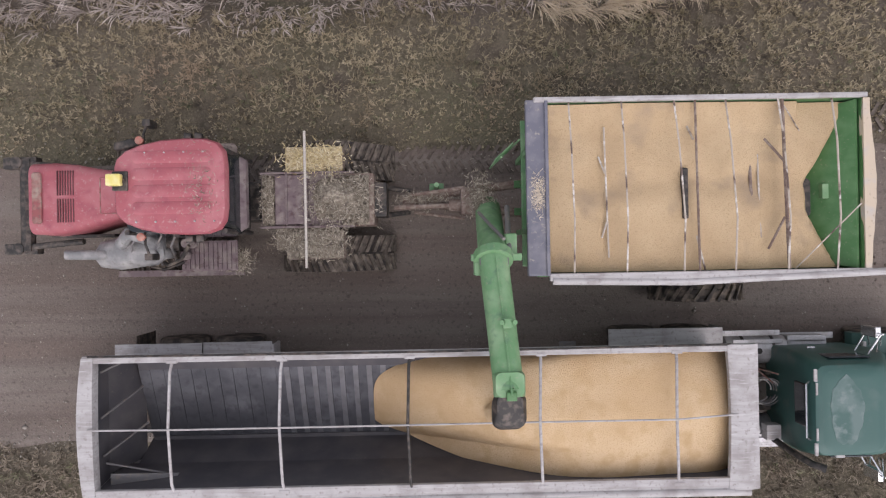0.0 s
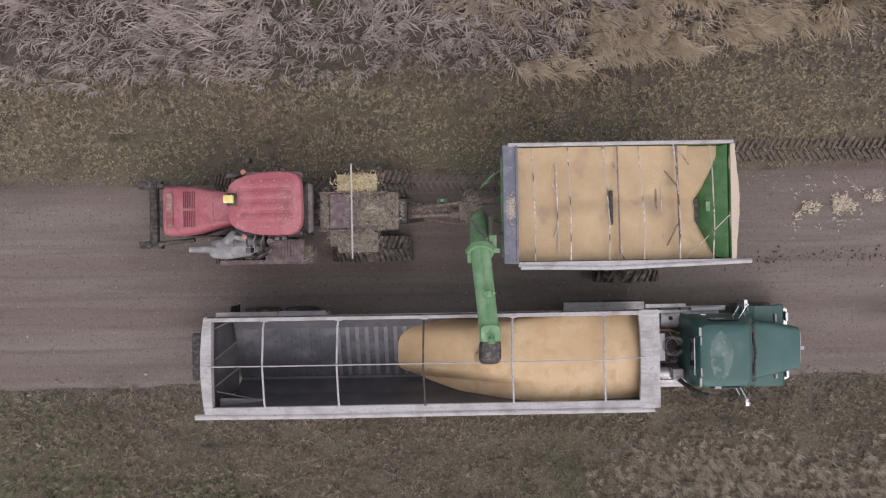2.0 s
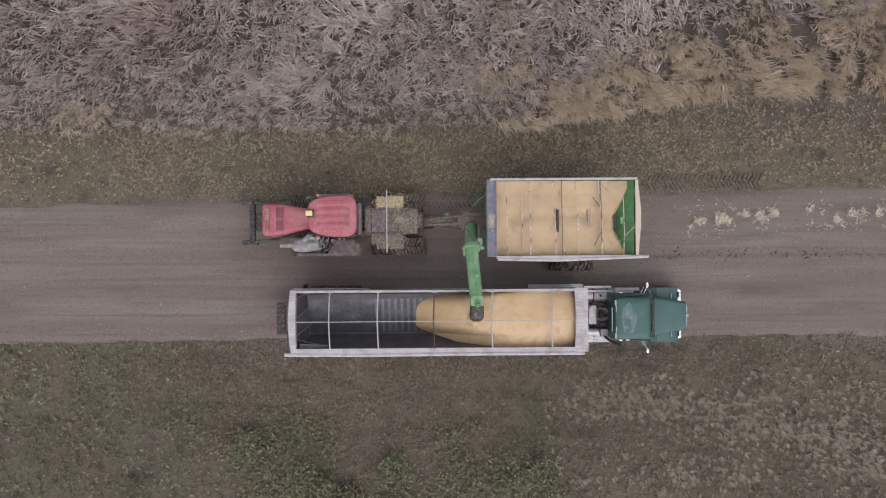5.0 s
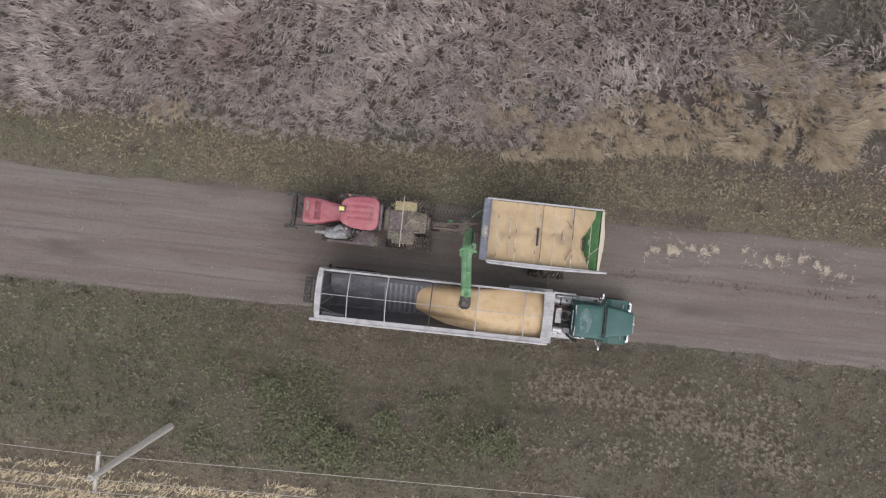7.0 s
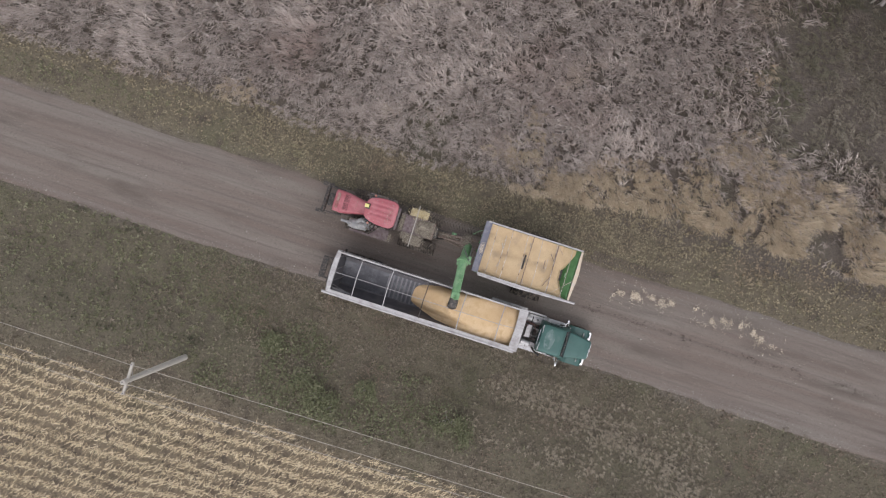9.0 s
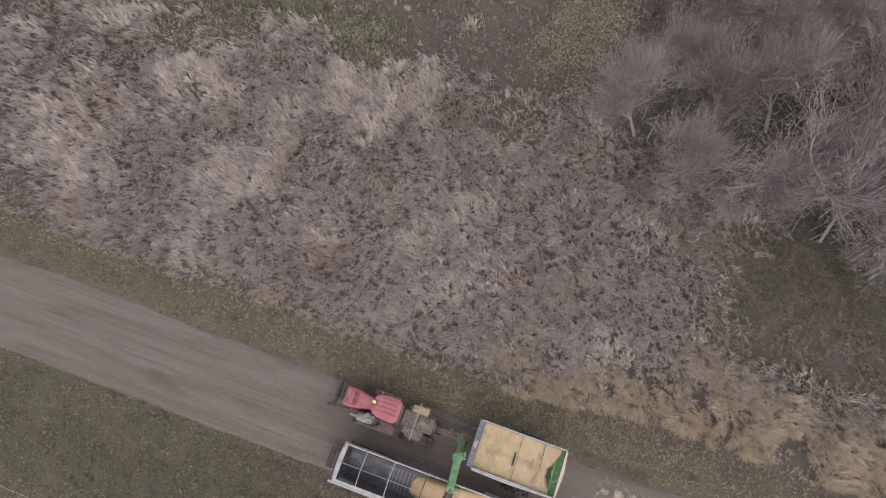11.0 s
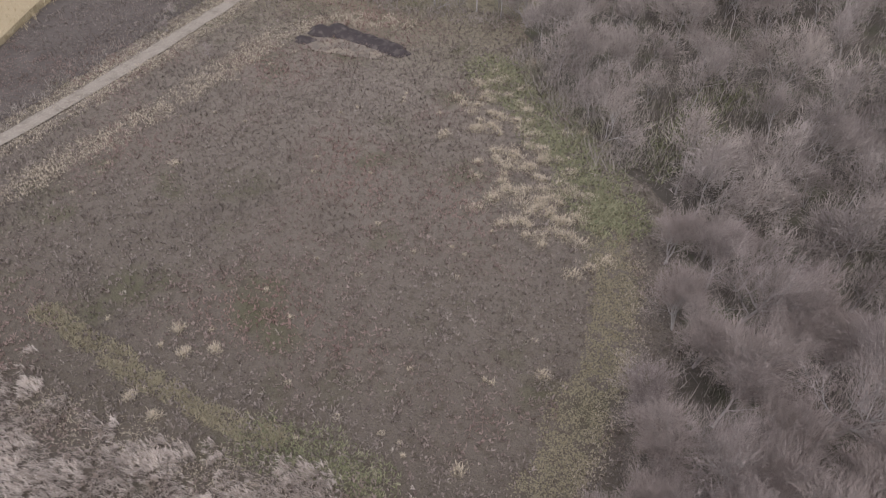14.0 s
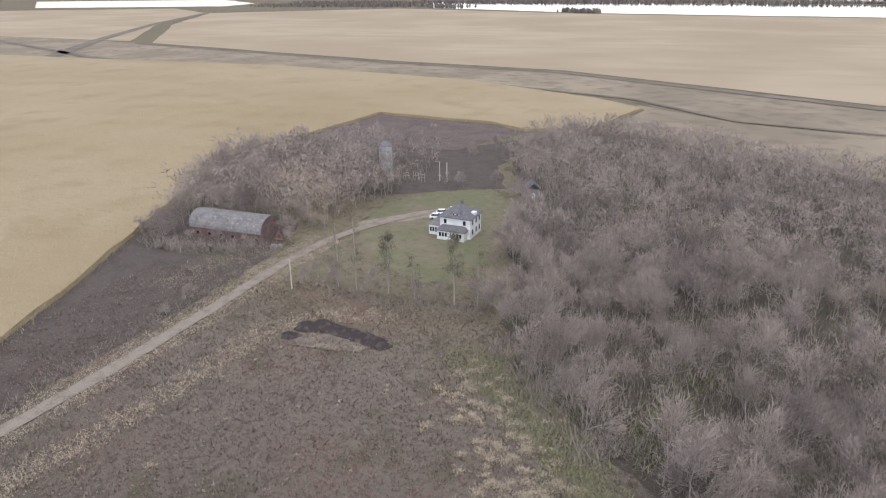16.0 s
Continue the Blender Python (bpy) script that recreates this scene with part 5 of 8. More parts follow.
# roof bows and ridge strap
for k, x in enumerate((-4.20, -2.33, -0.16, 2.08, 4.40)):
    b = part("bow", Geo().tube([(x, TY - 0.06, TZ), (x - 0.02, 0.95, TZ + 0.08), (x - 0.05, 0.0, TZ + 0.13), (x - 0.02, -0.95, TZ + 0.08), (x, -TY + 0.06, TZ)], 0.026, 8), M_DARK if k == 2 else M_WHITE, trailer, "", True)
    for sy in (1, -1):
        part("bow_foot", Geo().box(x - 0.09, x + 0.09, sy * (TY - 0.09) - 0.03, sy * (TY - 0.09) + 0.03, TZ - 0.02, TZ + 0.06, 0.012), M_WHITE, b)
part("ridge_strap", Geo().tube([(TX0 + 0.1, 0.0, TZ + 0.10), (-4.25, 0.0, TZ + 0.16), (-0.2, 0.0, TZ + 0.16), (2.04, 0.0, TZ + 0.14), (4.36, 0.0, TZ + 0.16), (TX1 - 0.3, 0.05, TZ + 0.08)], 0.016, 6), M_WHITE, trailer, "white ridge strap")
# under body: hopper bottoms, fenders, wheels, landing legs, rear bumper
for x0, x1 in ((-4.2, -0.9), (0.9, 4.2)):
    part("hopper_bottom", Geo().loft([ring_z(0.98, x0, x1, -0.9, 0.9, 0.05), ring_z(0.55, (x0 + x1) / 2 - 0.4, (x0 + x1) / 2 + 0.4, -0.4, 0.4, 0.05)]), M_ALU, trailer)
part("frame_rail", Geo().box(-5.6, -2.2, -0.6, -0.45, 0.8, 0.98, 0.02), M_STEEL, trailer)
part("frame_rail", Geo().box(-5.6, -2.2, 0.45, 0.6, 0.8, 0.98, 0.02), M_STEEL, trailer)
part("coupler_plate", Geo().box(3.5, 5.6, -0.55, 0.55, 1.0, 1.18, 0.02), M_STEEL, trailer)
for sy in (1, -1):
    part("fender", Geo().box(-6.0, -4.3, sy * 0.98 - 0.16, sy * 1.02 + 0.18, 1.16, 1.20, 0.01).box(-4.3, -2.95, sy * 0.98 - 0.16, sy * 1.02 + 0.18, 1.1, 1.14, 0.01).box(-2.95, -2.9, sy * 0.98 - 0.16, sy * 0.98 + 0.16, 0.6, 1.14, 0.01), M_WHITE, trailer)
    for x in (-4.85, -3.72):
        wheel(trailer, x, sy * 1.1, 0.5, 0.3, sy)
    part("landing_leg", Geo().box(3.0, 3.15, sy * 0.8 - 0.07, sy * 0.8 + 0.07, 0.08, 1.2, 0.015).box(2.9, 3.25, sy * 0.8 - 0.14, sy * 0.8 + 0.14, 0.0, 0.08, 0.01), M_STEEL, trailer)
for x in (-4.85, -3.72):
    part("axle", Geo().tube([(x, -1.1, 0.5), (x, 1.1, 0.5)], 0.07, 8), M_DARK, trailer)
part("rear_bumper", Geo().box(-6.75, -6.4, -0.72, 0.6, 0.85, 1.0, 0.02).box(-6.4, -5.6, -0.7, -0.6, 0.85, 1.1, 0.01).box(-6.4, -5.6, 0.5, 0.6, 0.85, 1.1, 0.01), M_DARK, trailer)
part("mud_flap", Geo().box(-5.62, -5.60, 0.85, 1.35, 0.2, 1.1, 0.005), M_BLACK, trailer)
part("rear_ladder", Geo().tube([(-5.95, 0.35, 1.0), (-5.95, 0.35, 2.6)], 0.02, 6).tube([(-5.95, -0.75, 1.0), (-5.95, -0.75, 2.6)], 0.02, 6).tube([(-5.97, -0.75, 2.4), (-5.97, 0.35, 2.4)], 0.02, 6).tube([(-5.97, -0.75, 1.8), (-5.97, 0.35, 1.8)], 0.02, 6), M_DARK, trailer)
# grain heap: a cone under the spout running into a filled front half
n1, n2 = 150, 60
S1, F1 = np.meshgrid(np.linspace(0, 1, n1) ** 1.4, np.linspace(-1, 1, n2), indexing="ij")
Z = 2.4 + 0 * S1
for _ in range(4):
    W = F1 * (wall_y(np.maximum(Z, 1.3)) - 0.065)
    floor = np.where(W > YV, ZM + (W - YV) / (YL - YV) * (ZL - ZM), ZM + (YV - W) / (YL + YV) * (ZL - ZM))
    toe = -0.94 + 0.24 * np.maximum(W + 0.35, 0) ** 6 + 3.4 * np.maximum(-0.35 - W, 0) ** 1.5
    U = toe + S1 * (TX1 - 0.14 - toe)
    top = 2.80 - 0.13 * np.clip((U - 3.4) / 2, 0, 1) * W * W - 0.12 * W * W - 0.25 * np.clip((U - 5.0) / 0.7, 0, 1) ** 2 - 0.10 * np.maximum(2.2 - U, 0) ** 1.3
    run = floor + 0.03 + 0.58 * (U - toe)
    Z = -np.log(np.exp(-6 * top) + np.exp(-6 * np.clip(run, 0, 4))) / 6
Z = np.maximum(Z, np.minimum(floor + 0.03, 2.75))
Z += 0.14 * np.exp(-(((U - 1.75) ** 2 + (W + 0.05) ** 2) / 0.25)) - 0.10 * np.exp(-(((U - 1.45) ** 2 + (W - 0.15) ** 2) / 0.03)) + (vn(U, W, 0.5, 31) - 0.5) * 0.02
g = Geo()
g.add(np.stack([U, W, Z], -1).reshape(-1, 3).tolist(), [(i * n2 + j, (i + 1) * n2 + j, (i + 1) * n2 + j + 1, i * n2 + j + 1) for i in range(n1 - 1) for j in range(n2 - 1)])
setting("corn_heap", g, M_GRAIN, "smooth heap of golden shelled corn in the trailer", "grain", "stuff", True)

# ---- the truck tractor, nose towards +x ----
truck = thing("semi_truck", "dark teal conventional semi truck coupled to the trailer", "truck", (8, 0, 0))
part("frame", Geo().box(4.0, 10.0, 0.28, 0.40, 0.72, 0.95, 0.02).box(4.0, 10.0, -0.40, -0.28, 0.72, 0.95, 0.02).box(5.9, 6.7, -0.45, 0.45, 0.9, 1.0, 0.02), M_DARK, truck)
part("fifth_wheel", Geo().loft([ring_z(0.98, 4.5, 5.4, -0.42, 0.42, 0.15), ring_z(1.06, 4.5, 5.4, -0.42, 0.42, 0.15)]), M_DARK, truck)
for x in (4.3, 5.42):
    for sy in (1, -1):
        wheel(truck, x, sy * 1.06, 0.5, 0.42, sy)
    part("axle", Geo().tube([(x, -0.95, 0.5), (x, 0.95, 0.5)], 0.09, 8), M_DARK, truck)
for sy in (1, -1):
    wheel(truck, 9.25, sy * 1.02, 0.5, 0.26, sy, M_WHITE)
    part("rear_fender", Geo().box(3.7, 5.95, sy * 1.1 - 0.24, sy * 1.1 + 0.2, 1.06, 1.1, 0.015).box(5.92, 5.97, sy * 1.1 - 0.24, sy * 1.1 + 0.2, 0.5, 1.1, 0.01), M_WHITE, truck)
part("front_axle", Geo().tube([(9.25, -0.95, 0.5), (9.25, 0.95, 0.5)], 0.07, 8), M_DARK, truck)
# cab: lower body, tapered upper, rounded roof
cabb = Geo().loft([ring_z(0.75, 6.98, 8.6, -0.90, 0.90, 0.08), ring_z(1.75, 6.92, 8.66, -0.93, 0.93, 0.1), ring_z(2.05, 6.90, 8.58, -0.91, 0.91, 0.12), ring_z(2.55, 6.88, 8.30, -0.83, 0.83, 0.16), ring_z(2.70, 6.92, 8.20, -0.79, 0.79, 0.2), ring_z(2.77, 7.04, 8.06, -0.69, 0.69, 0.2)])
cabo = part("cab", cabb, M_TEAL, truck, "dark teal rounded day cab", True)
part("roof_skin", Geo().loft([ring_z(2.70, 6.93, 8.19, -0.785, 0.785, 0.2), ring_z(2.775, 7.045, 8.055, -0.685, 0.685, 0.2), ring_z(2.782, 7.2, 7.9, -0.55, 0.55, 0.15)]), M_TEAL_ROOF, cabo, "teal roof worn to pale bare primer", True)
part("rear_window", Geo().box(6.86, 6.93, -0.35, 0.42, 2.08, 2.48, 0.02), M_GLASS_DARK, cabo)
part("windscreen", Geo().loft([[(8.64, -0.80, 2.04), (8.64, 0.80, 2.04), (8.60, 0.80, 2.04), (8.60, -0.80, 2.04)], [(8.33, -0.73, 2.52), (8.33, 0.73, 2.52), (8.29, 0.73, 2.52), (8.29, -0.73, 2.52)]]), M_GLASS_DARK, cabo)
for sy in (1, -1):
    part("side_window", Geo().box(7.3, 8.05, sy * 0.885 - 0.02, sy * 0.885 + 0.02, 2.08, 2.46, 0.02), M_GLASS_DARK, cabo)
    part("door_handle", Geo().box(7.3, 7.45, sy * 0.96 - 0.02, sy * 0.96 + 0.02, 1.7, 1.74, 0.008), M_CHROME, cabo)
    ma = part("mirror_bracket", Geo().tube([(8.1, sy * 0.9, 2.3), (8.25, sy * 1.28, 2.45), (8.4, sy * 1.05, 2.2)], 0.015, 6).tube([(8.1, sy * 0.9, 1.9), (8.3, sy * 1.3, 1.95), (8.45, sy * 1.0, 1.8)], 0.015, 6).tube([(8.28, sy * 1.3, 1.85), (8.26, sy * 1.28, 2.5)], 0.015, 6).tube([(8.2, sy * 0.95, 2.4), (8.42, sy * 1.2, 2.1)], 0.012, 6), M_CHROME, truck, "bright tubular mirror bracket")
    part("mirror", Geo().box(8.22, 8.32, sy * 1.30 - 0.1, sy * 1.30 + 0.1, 1.9, 2.35, 0.02), M_CHROME, ma)
part("sun_lip", Geo().tube([(8.40, -0.74, 2.40), (8.47, 0.0, 2.44), (8.40, 0.74, 2.40)], 0.035, 8), M_DARK, cabo)
part("grab_handle", Geo().tube([(6.90, -0.55, 2.56), (6.80, -0.5, 2.62), (6.80, 0.45, 2.62), (6.90, 0.5, 2.56)], 0.018, 6), M_CHROME, cabo)
for x, y in ((6.92, 0.62), (6.95, 0.38), (6.95, -0.42), (6.92, -0.68), (7.42, -0.86)):
    part("clearance_lamp", Geo().box(x - 0.03, x + 0.03, y - 0.11, y + 0.11, 2.68, 2.72, 0.01) if x < 7 else Geo().box(7.34, 7.5, -0.88, -0.8, 2.52, 2.57, 0.01), M_WHITE, cabo)
# hood with sloping sides, fenders, bumper, lamps
hd = part("hood", Geo().loft([ring_x(8.60, -0.82, 0.78, 1.0, 2.0, 0.14), ring_x(9.0, -0.74, 0.74, 1.0, 1.90, 0.14), ring_x(9.7, -0.62, 0.62, 0.9, 1.78, 0.14), ring_x(10.02, -0.56, 0.56, 0.9, 1.68, 0.12), ring_x(10.10, -0.50, 0.50, 0.95, 1.55, 0.1)]), M_TEAL, truck, "teal sloping hood", True)
part("hood_gap", Geo().tube([(8.59, -0.84, 1.5), (8.59, -0.80, 1.9), (8.59, -0.6, 1.995), (8.59, 0.6, 1.995), (8.59, 0.80, 1.9), (8.59, 0.84, 1.5)], 0.025, 6), M_BLACK, hd)
part("grille", Geo().box(10.08, 10.14, -0.42, 0.42, 0.95, 1.5, 0.02), M_CHROME, hd)
part("hood_ornament", Geo().box(10.02, 10.13, -0.05, 0.05, 1.62, 1.7, 0.015), M_WHITE, hd)
for sy in (1, -1):
    fn = [(8.6, 0.75), (8.62, 0.95), (8.75, 1.13), (9.0, 1.22), (9.5, 1.22), (9.8, 1.14), (9.95, 0.95), (9.97, 0.7), (9.85, 0.7), (9.75, 0.95), (9.55, 1.1), (9.0, 1.1), (8.8, 0.95), (8.7, 0.75)]
    part("front_fender", Geo().prism(fn, "y", sy * 0.58, sy * 1.12), M_TEAL, truck)
    part("fender_lamp", Geo().box(9.55, 9.6, sy * 0.78 - 0.12, sy * 0.78 + 0.12, 1.22, 1.27, 0.01), M_WHITE, truck)
    part("marker_lamp", Geo().box(8.68, 8.74, sy * 0.92 - 0.06, sy * 0.92 + 0.06, 1.14, 1.24, 0.01), M_WHITE, truck)
    part("headlamp", Geo().box(9.96, 10.04, sy * 0.8 - 0.13, sy * 0.8 + 0.13, 0.85, 1.05, 0.03), M_CHROME, truck)
    part("tank_step", Geo().box(7.15, 8.45, sy * 1.02 - 0.05, sy * 1.02 + 0.08, 0.55, 0.6, 0.01).box(7.2, 8.1, sy * 0.98 - 0.02, sy * 0.98 + 0.02, 0.6, 0.95, 0.01), M_ALU, truck)
part("bumper", Geo().loft([ring_x(9.98, -1.08, 1.08, 0.42, 0.76, 0.05), ring_x(10.14, -1.02, 1.02, 0.42, 0.76, 0.05)]), M_CHROME, truck)
for sy in (1, -1):
    tk = part("fuel_tank", Geo().tube([(6.09, sy * 0.80, 0.74), (7.3, sy * 0.80, 0.74)], 0.29, 20), M_ALU, truck, "stained aluminium fuel tank", True)
    for xs in (6.4, 7.0):
        part("tank_strap", Geo().tube([(xs, sy * 0.80, 0.72), (xs + 0.06, sy * 0.80, 0.72)], 0.312, 20), M_DARK, tk)
    part("tank_cap", Geo().lathe((6.72, sy * 0.80, 1.0), "z", [(0.02, 0.05), (0.06, 0.05), (0.06, 0.0), (0.02, 0.0)], 10), M_DARK, tk)
    st2 = Geo().box(6.05, 7.2, sy * 1.12 - 0.03, sy * 1.12 + 0.08, 0.86, 0.9, 0.008).box(6.2, 7.2, sy * 0.98 - 0.03, sy * 0.98 + 0.05, 1.0, 1.03, 0.006)
    for k in range(20):
        for j in range(2):
            st2.box(6.08 + 0.056 * k, 6.11 + 0.056 * k, sy * 1.12 - 0.015 + 0.05 * j, sy * 1.12 + 0.015 + 0.05 * j, 0.9, 0.915)
    part("tread_step", st2, M_ALU, truck, "diamond-tread step plate")
    bx = part("side_box", Geo().box(7.34, 8.1, sy * 0.92 - 0.14, sy * 0.92 + 0.16, 0.55, 0.92, 0.02), M_ALU, truck)
    part("box_lid", Geo().box(7.33, 8.11, sy * 0.92 - 0.15, sy * 0.92 + 0.17, 0.92, 0.95, 0.008), M_ALU, bx)
# behind the cab: hoses, plates, exhaust
part("deck_plate", Geo().box(6.2, 6.5, -0.36, 0.4, 1.15, 1.19, 0.006).box(6.25, 6.3, -0.3, 0.3, 0.9, 1.15, 0.005), M_ALU, truck)
part("muffler", Geo().tube([(6.1, -0.68, 1.2), (6.55, -0.68, 1.2)], 0.17, 14).tube([(6.5, -0.68, 1.2), (6.95, -0.68, 1.2)], 0.1, 12), M_ALU, truck, "dull exhaust section", True)
part("white_box", Geo().box(6.6, 6.88, -0.84, -0.54, 1.3, 1.55, 0.02), M_WHITE, truck)
part("exhaust_pipe", Geo().tube([(6.78, -0.8, 1.0), (6.8, -0.9, 2.0), (6.95, -1.0, 2.5), (7.14, -1.06, 2.6)], [0.06, 0.06, 0.06, 0.075], 12), M_DARK, truck, "", True)
for k in range(6):
    rr = 0.22 + 0.02 * (k % 3)
    part("air_hose", Geo().tube([(6.66 + rr * math.cos(a) + 0.02 * k, 0.05 + rr * math.sin(a), 1.15 + 0.035 * k + 0.03 * math.sin(2 * a)) for a in np.linspace(0, 5.6 + 0.1 * k, 26)], 0.013, 5), M_STEEL if k % 2 else M_WHITE, truck)
part("air_line", Geo().tube([(6.66, 0.5, 1.9), (6.4, 0.55, 1.3), (6.2, 0.3, 1.25), (5.9, 0.2, 1.4)], 0.015, 5).tube([(6.66, 0.3, 1.7), (6.5, 0.5, 1.4), (6.1, 0.55, 1.3), (5.85, 0.3, 1.5)], 0.015, 5), M_RED_DIRTY, truck)
part("bare_patch", Geo().prism([(7.42 + 0.29 * math.cos(a) * (1 + 0.07 * math.sin(3 * a + 1) + 0.05 * math.sin(11 * a)), 0.60 * math.sin(a) * (1 + 0.05 * math.sin(5 * a) + 0.03 * math.sin(13 * a))) for a in (2 * math.pi * k / 40 for k in range(40))], "z", 2.780, 2.787), M_WORN, cabo, "pale bare primer patch worn through the paint")


# ---- near plants ----
def flat_at(x, y, lift=0.0):
    return np.stack([x, y, ground_z(x, y) + lift], 1)


def reed_edge(x):
    """Where the tall growth begins north of the road."""
    return 7.9 + 0.9 * np.clip((x - 3) / 6, 0, 1) + 0.5 * np.clip((x - 9) / 8, 0, 1) + (vn(x, 0 * x, 2.2, 41) - 0.5) * 0.7


WOODS = [(13, 26), (7, 29), (4.5, 34), (7, 42), (9, 55), (8, 66), (7, 76), (2, 82), (-8, 92), (-26, 120), (-27, 140), (-34, 160), (-34, 185), (-44, 215), (-52, 245), (-54, 285), (-35, 306), (-8, 306), (25, 280), (60, 255), (95, 240), (120, 200), (110, 120), (90, 60), (60, 28), (34, 24)]
OPEN_GLADE = [(0, 83), (-14, 103), (-21, 122), (0, 122), (8, 129), (27, 137), (56, 146), (62, 122), (36, 113), (14, 98), (8, 85)]

# tall dry reeds north of the road, in combed tufts, with puffs along the back
x, y = scatter(-80, 36, 7.5, 34, 27, lambda x, y: (RNG.random(len(x)) < np.where(x < -32, 0.6, 1)) & (y > reed_edge(x)) & (x > -46 - 1.6 * (y - 8)) & (y < 25.5 + 3 * np.clip((x + 30) / 15, 0, 1) + 7 * (vn(x, y, 5, 40) - 0.5) + RNG.normal(0, 0.8, len(x))) & ((x < 11.5 + 5 * vn(x, y, 3, 39) + 4 * RNG.random(len(x))) | (y < 16.5 - 3 * RNG.random(len(x)))))
for i in range(46):
    cx, cy, r = -54 + 1.2 * i + RNG.normal(0, 0.8), 26.2 + RNG.normal(0, 1.3) + (2.0 if i % 5 == 0 else 0), RNG.uniform(0.6, 1.3)
    n = int(30 * r * r)
    q = RNG.uniform(0, 6.28, n)
    u = r * RNG.random(n) ** 0.5
    x, y = np.r_[x, cx + u * np.cos(q)], np.r_[y, cy + u * np.sin(q)]
dark = np.hypot(x + 2.6, (y - 27.4) * 1.2) < 2.5 + RNG.normal(0, 0.3, len(x))
gold = (x > 3.2) & (y < reed_edge(x) + np.clip((x - 2) / 2.4, 0.0, 5.2) * RNG.uniform(0.6, 1.1, len(x)))
gap = vn(x, y, 0.4, 65) + 0.08 * vn(x, y, 2.0, 66)
keep = (~dark | (RNG.random(len(x)) < 0.12)) & (~gold | (RNG.random(len(x)) < 0.18)) & (gap > 0.17)
x, y = x[keep], y[keep]
way = 4.4 + 2.6 * (vn(x, y, 3.2, 44) - 0.5) + 1.6 * (vn(x, y, 0.8, 45) - 0.5) + RNG.normal(0, 0.25, len(x))
edge = np.clip((y - reed_edge(x)) / 1.5, 0, 1)
high = (0.5 + 0.5 * edge) * (0.75 + 0.35 * vn(x, y, 3.0, 42)) * RNG.uniform(0.75, 1.2, len(x))
tufts("tall_reeds", flat_at(x, y), 8, high, RNG.uniform(0.034, 0.058, len(x)) * np.clip((y - 4) / 9, 0.45, 1), way, 0.52 + 0.16 * vn(x, y, 2.0, 43) + RNG.normal(0, 0.1, len(x)), M_REED, "dry grey-beige reeds bent in tangled waves", "reeds", 0.4, 0.3)

# golden bunch grass along the edge, in a broad band to the east
band = lambda x, y: (y > reed_edge(x) - 0.3 + 0.7 * vn(x, y, 1.1, 38)) & (y < reed_edge(x) + np.clip((x - 2) / 2.4, 0.0, 5.2) * (0.7 + 0.6 * vn(x, y, 4, 37)) * RNG.uniform(0.6, 1.2, len(x))) & (vn(x, y, 1.2, 36) > 0.27)
x, y = scatter(2.5, 36, 8, 18, 30, band)
for cx, cy, r, n in ((5.6, 9.0, 0.6, 40), (6.3, 9.6, 0.6, 34), (2.2, 9.9, 0.6, 30), (1.4, 10.4, 0.5, 22), (3.0, 10.4, 0.5, 24), (2.9, 12.7, 0.4, 24), (-14.5, 9.0, 0.5, 20), (-15.6, 8.8, 0.5, 20), (15.5, 19.4, 0.5, 20), (4.6, 9.9, 0.5, 22), (8.5, 9.3, 0.6, 26), (3.6, 11.9, 0.4, 20)):
    x, y = np.r_[x, cx + RNG.normal(0, r, n)], np.r_[y, cy + RNG.normal(0, r * 0.7, n)]
way = -1.35 + 2.6 * (vn(x, y, 2.0, 35) - 0.5) + 1.0 * (vn(x, y, 0.7, 34) - 0.5)
tufts("golden_bunch_grass", flat_at(x, y), 16, RNG.uniform(0.7, 1.1, len(x)) * (0.8 + 0.4 * vn(x, y, 1.5, 30)), RNG.uniform(0.014, 0.024, len(x)) * np.clip(0.8 + y / 40, 1, 1.4), way, RNG.uniform(0.35, 0.75, len(x)), M_GOLD, "golden dry bunch grass arching over the ditch", "grass", 0.26, 0.6)

# short grass on the north verge, in small rosettes, finest beside the vehicles
x, y = scatter(-62, 38, 4.6, 10.2, 120, lambda x, y: (y < reed_edge(x) + 0.5) & (y > 4.85 + 0.35 * vn(x, 0 * x, 0.7, 46) + 0.3 * np.clip(x / 20, 0, 1)) & (RNG.random(len(x)) < np.clip((y - 4.85) / 0.45, 0.06, 1) * np.where(np.abs(x) < 14, 1, 0.32)) & (vn(x, y, 0.3, 75) + 0.3 * vn(x, y, 1.6, 76) > 0.3))
fine = np.where(np.abs(x) < 14, 0.5, 1.0)
h = (0.08 + 0.12 * vn(x, y, 0.6, 47)) * RNG.uniform(0.7, 1.3, len(x)) * np.clip((y - 4.4) / 2.0, 0.5, 1)
green = (RNG.random(len(x)) < np.clip((-14.0 - x) / 9 + 1.2 * (vn(x, y, 2.2, 73) - 0.5), 0.10, 0.9)) & (y < 6.9 + 1.2 * (vn(x, y, 1.5, 74) - 0.5))
for g, nm, mt, lb in ((~green, "north_verge_grass", M_VERGE, "short olive-brown verge grass in small tufts"), (green, "north_green_grass", M_GREEN_VERGE, "olive-green short grass along the road")):
    tufts(nm, flat_at(x[g], y[g]), 7, h[g], fine[g] * RNG.uniform(0.024, 0.042, g.sum()), RNG.uniform(0, 6.28, g.sum()), RNG.uniform(0.3, 0.9, g.sum()), mt, lb, "grass", 0.9, 0.4)

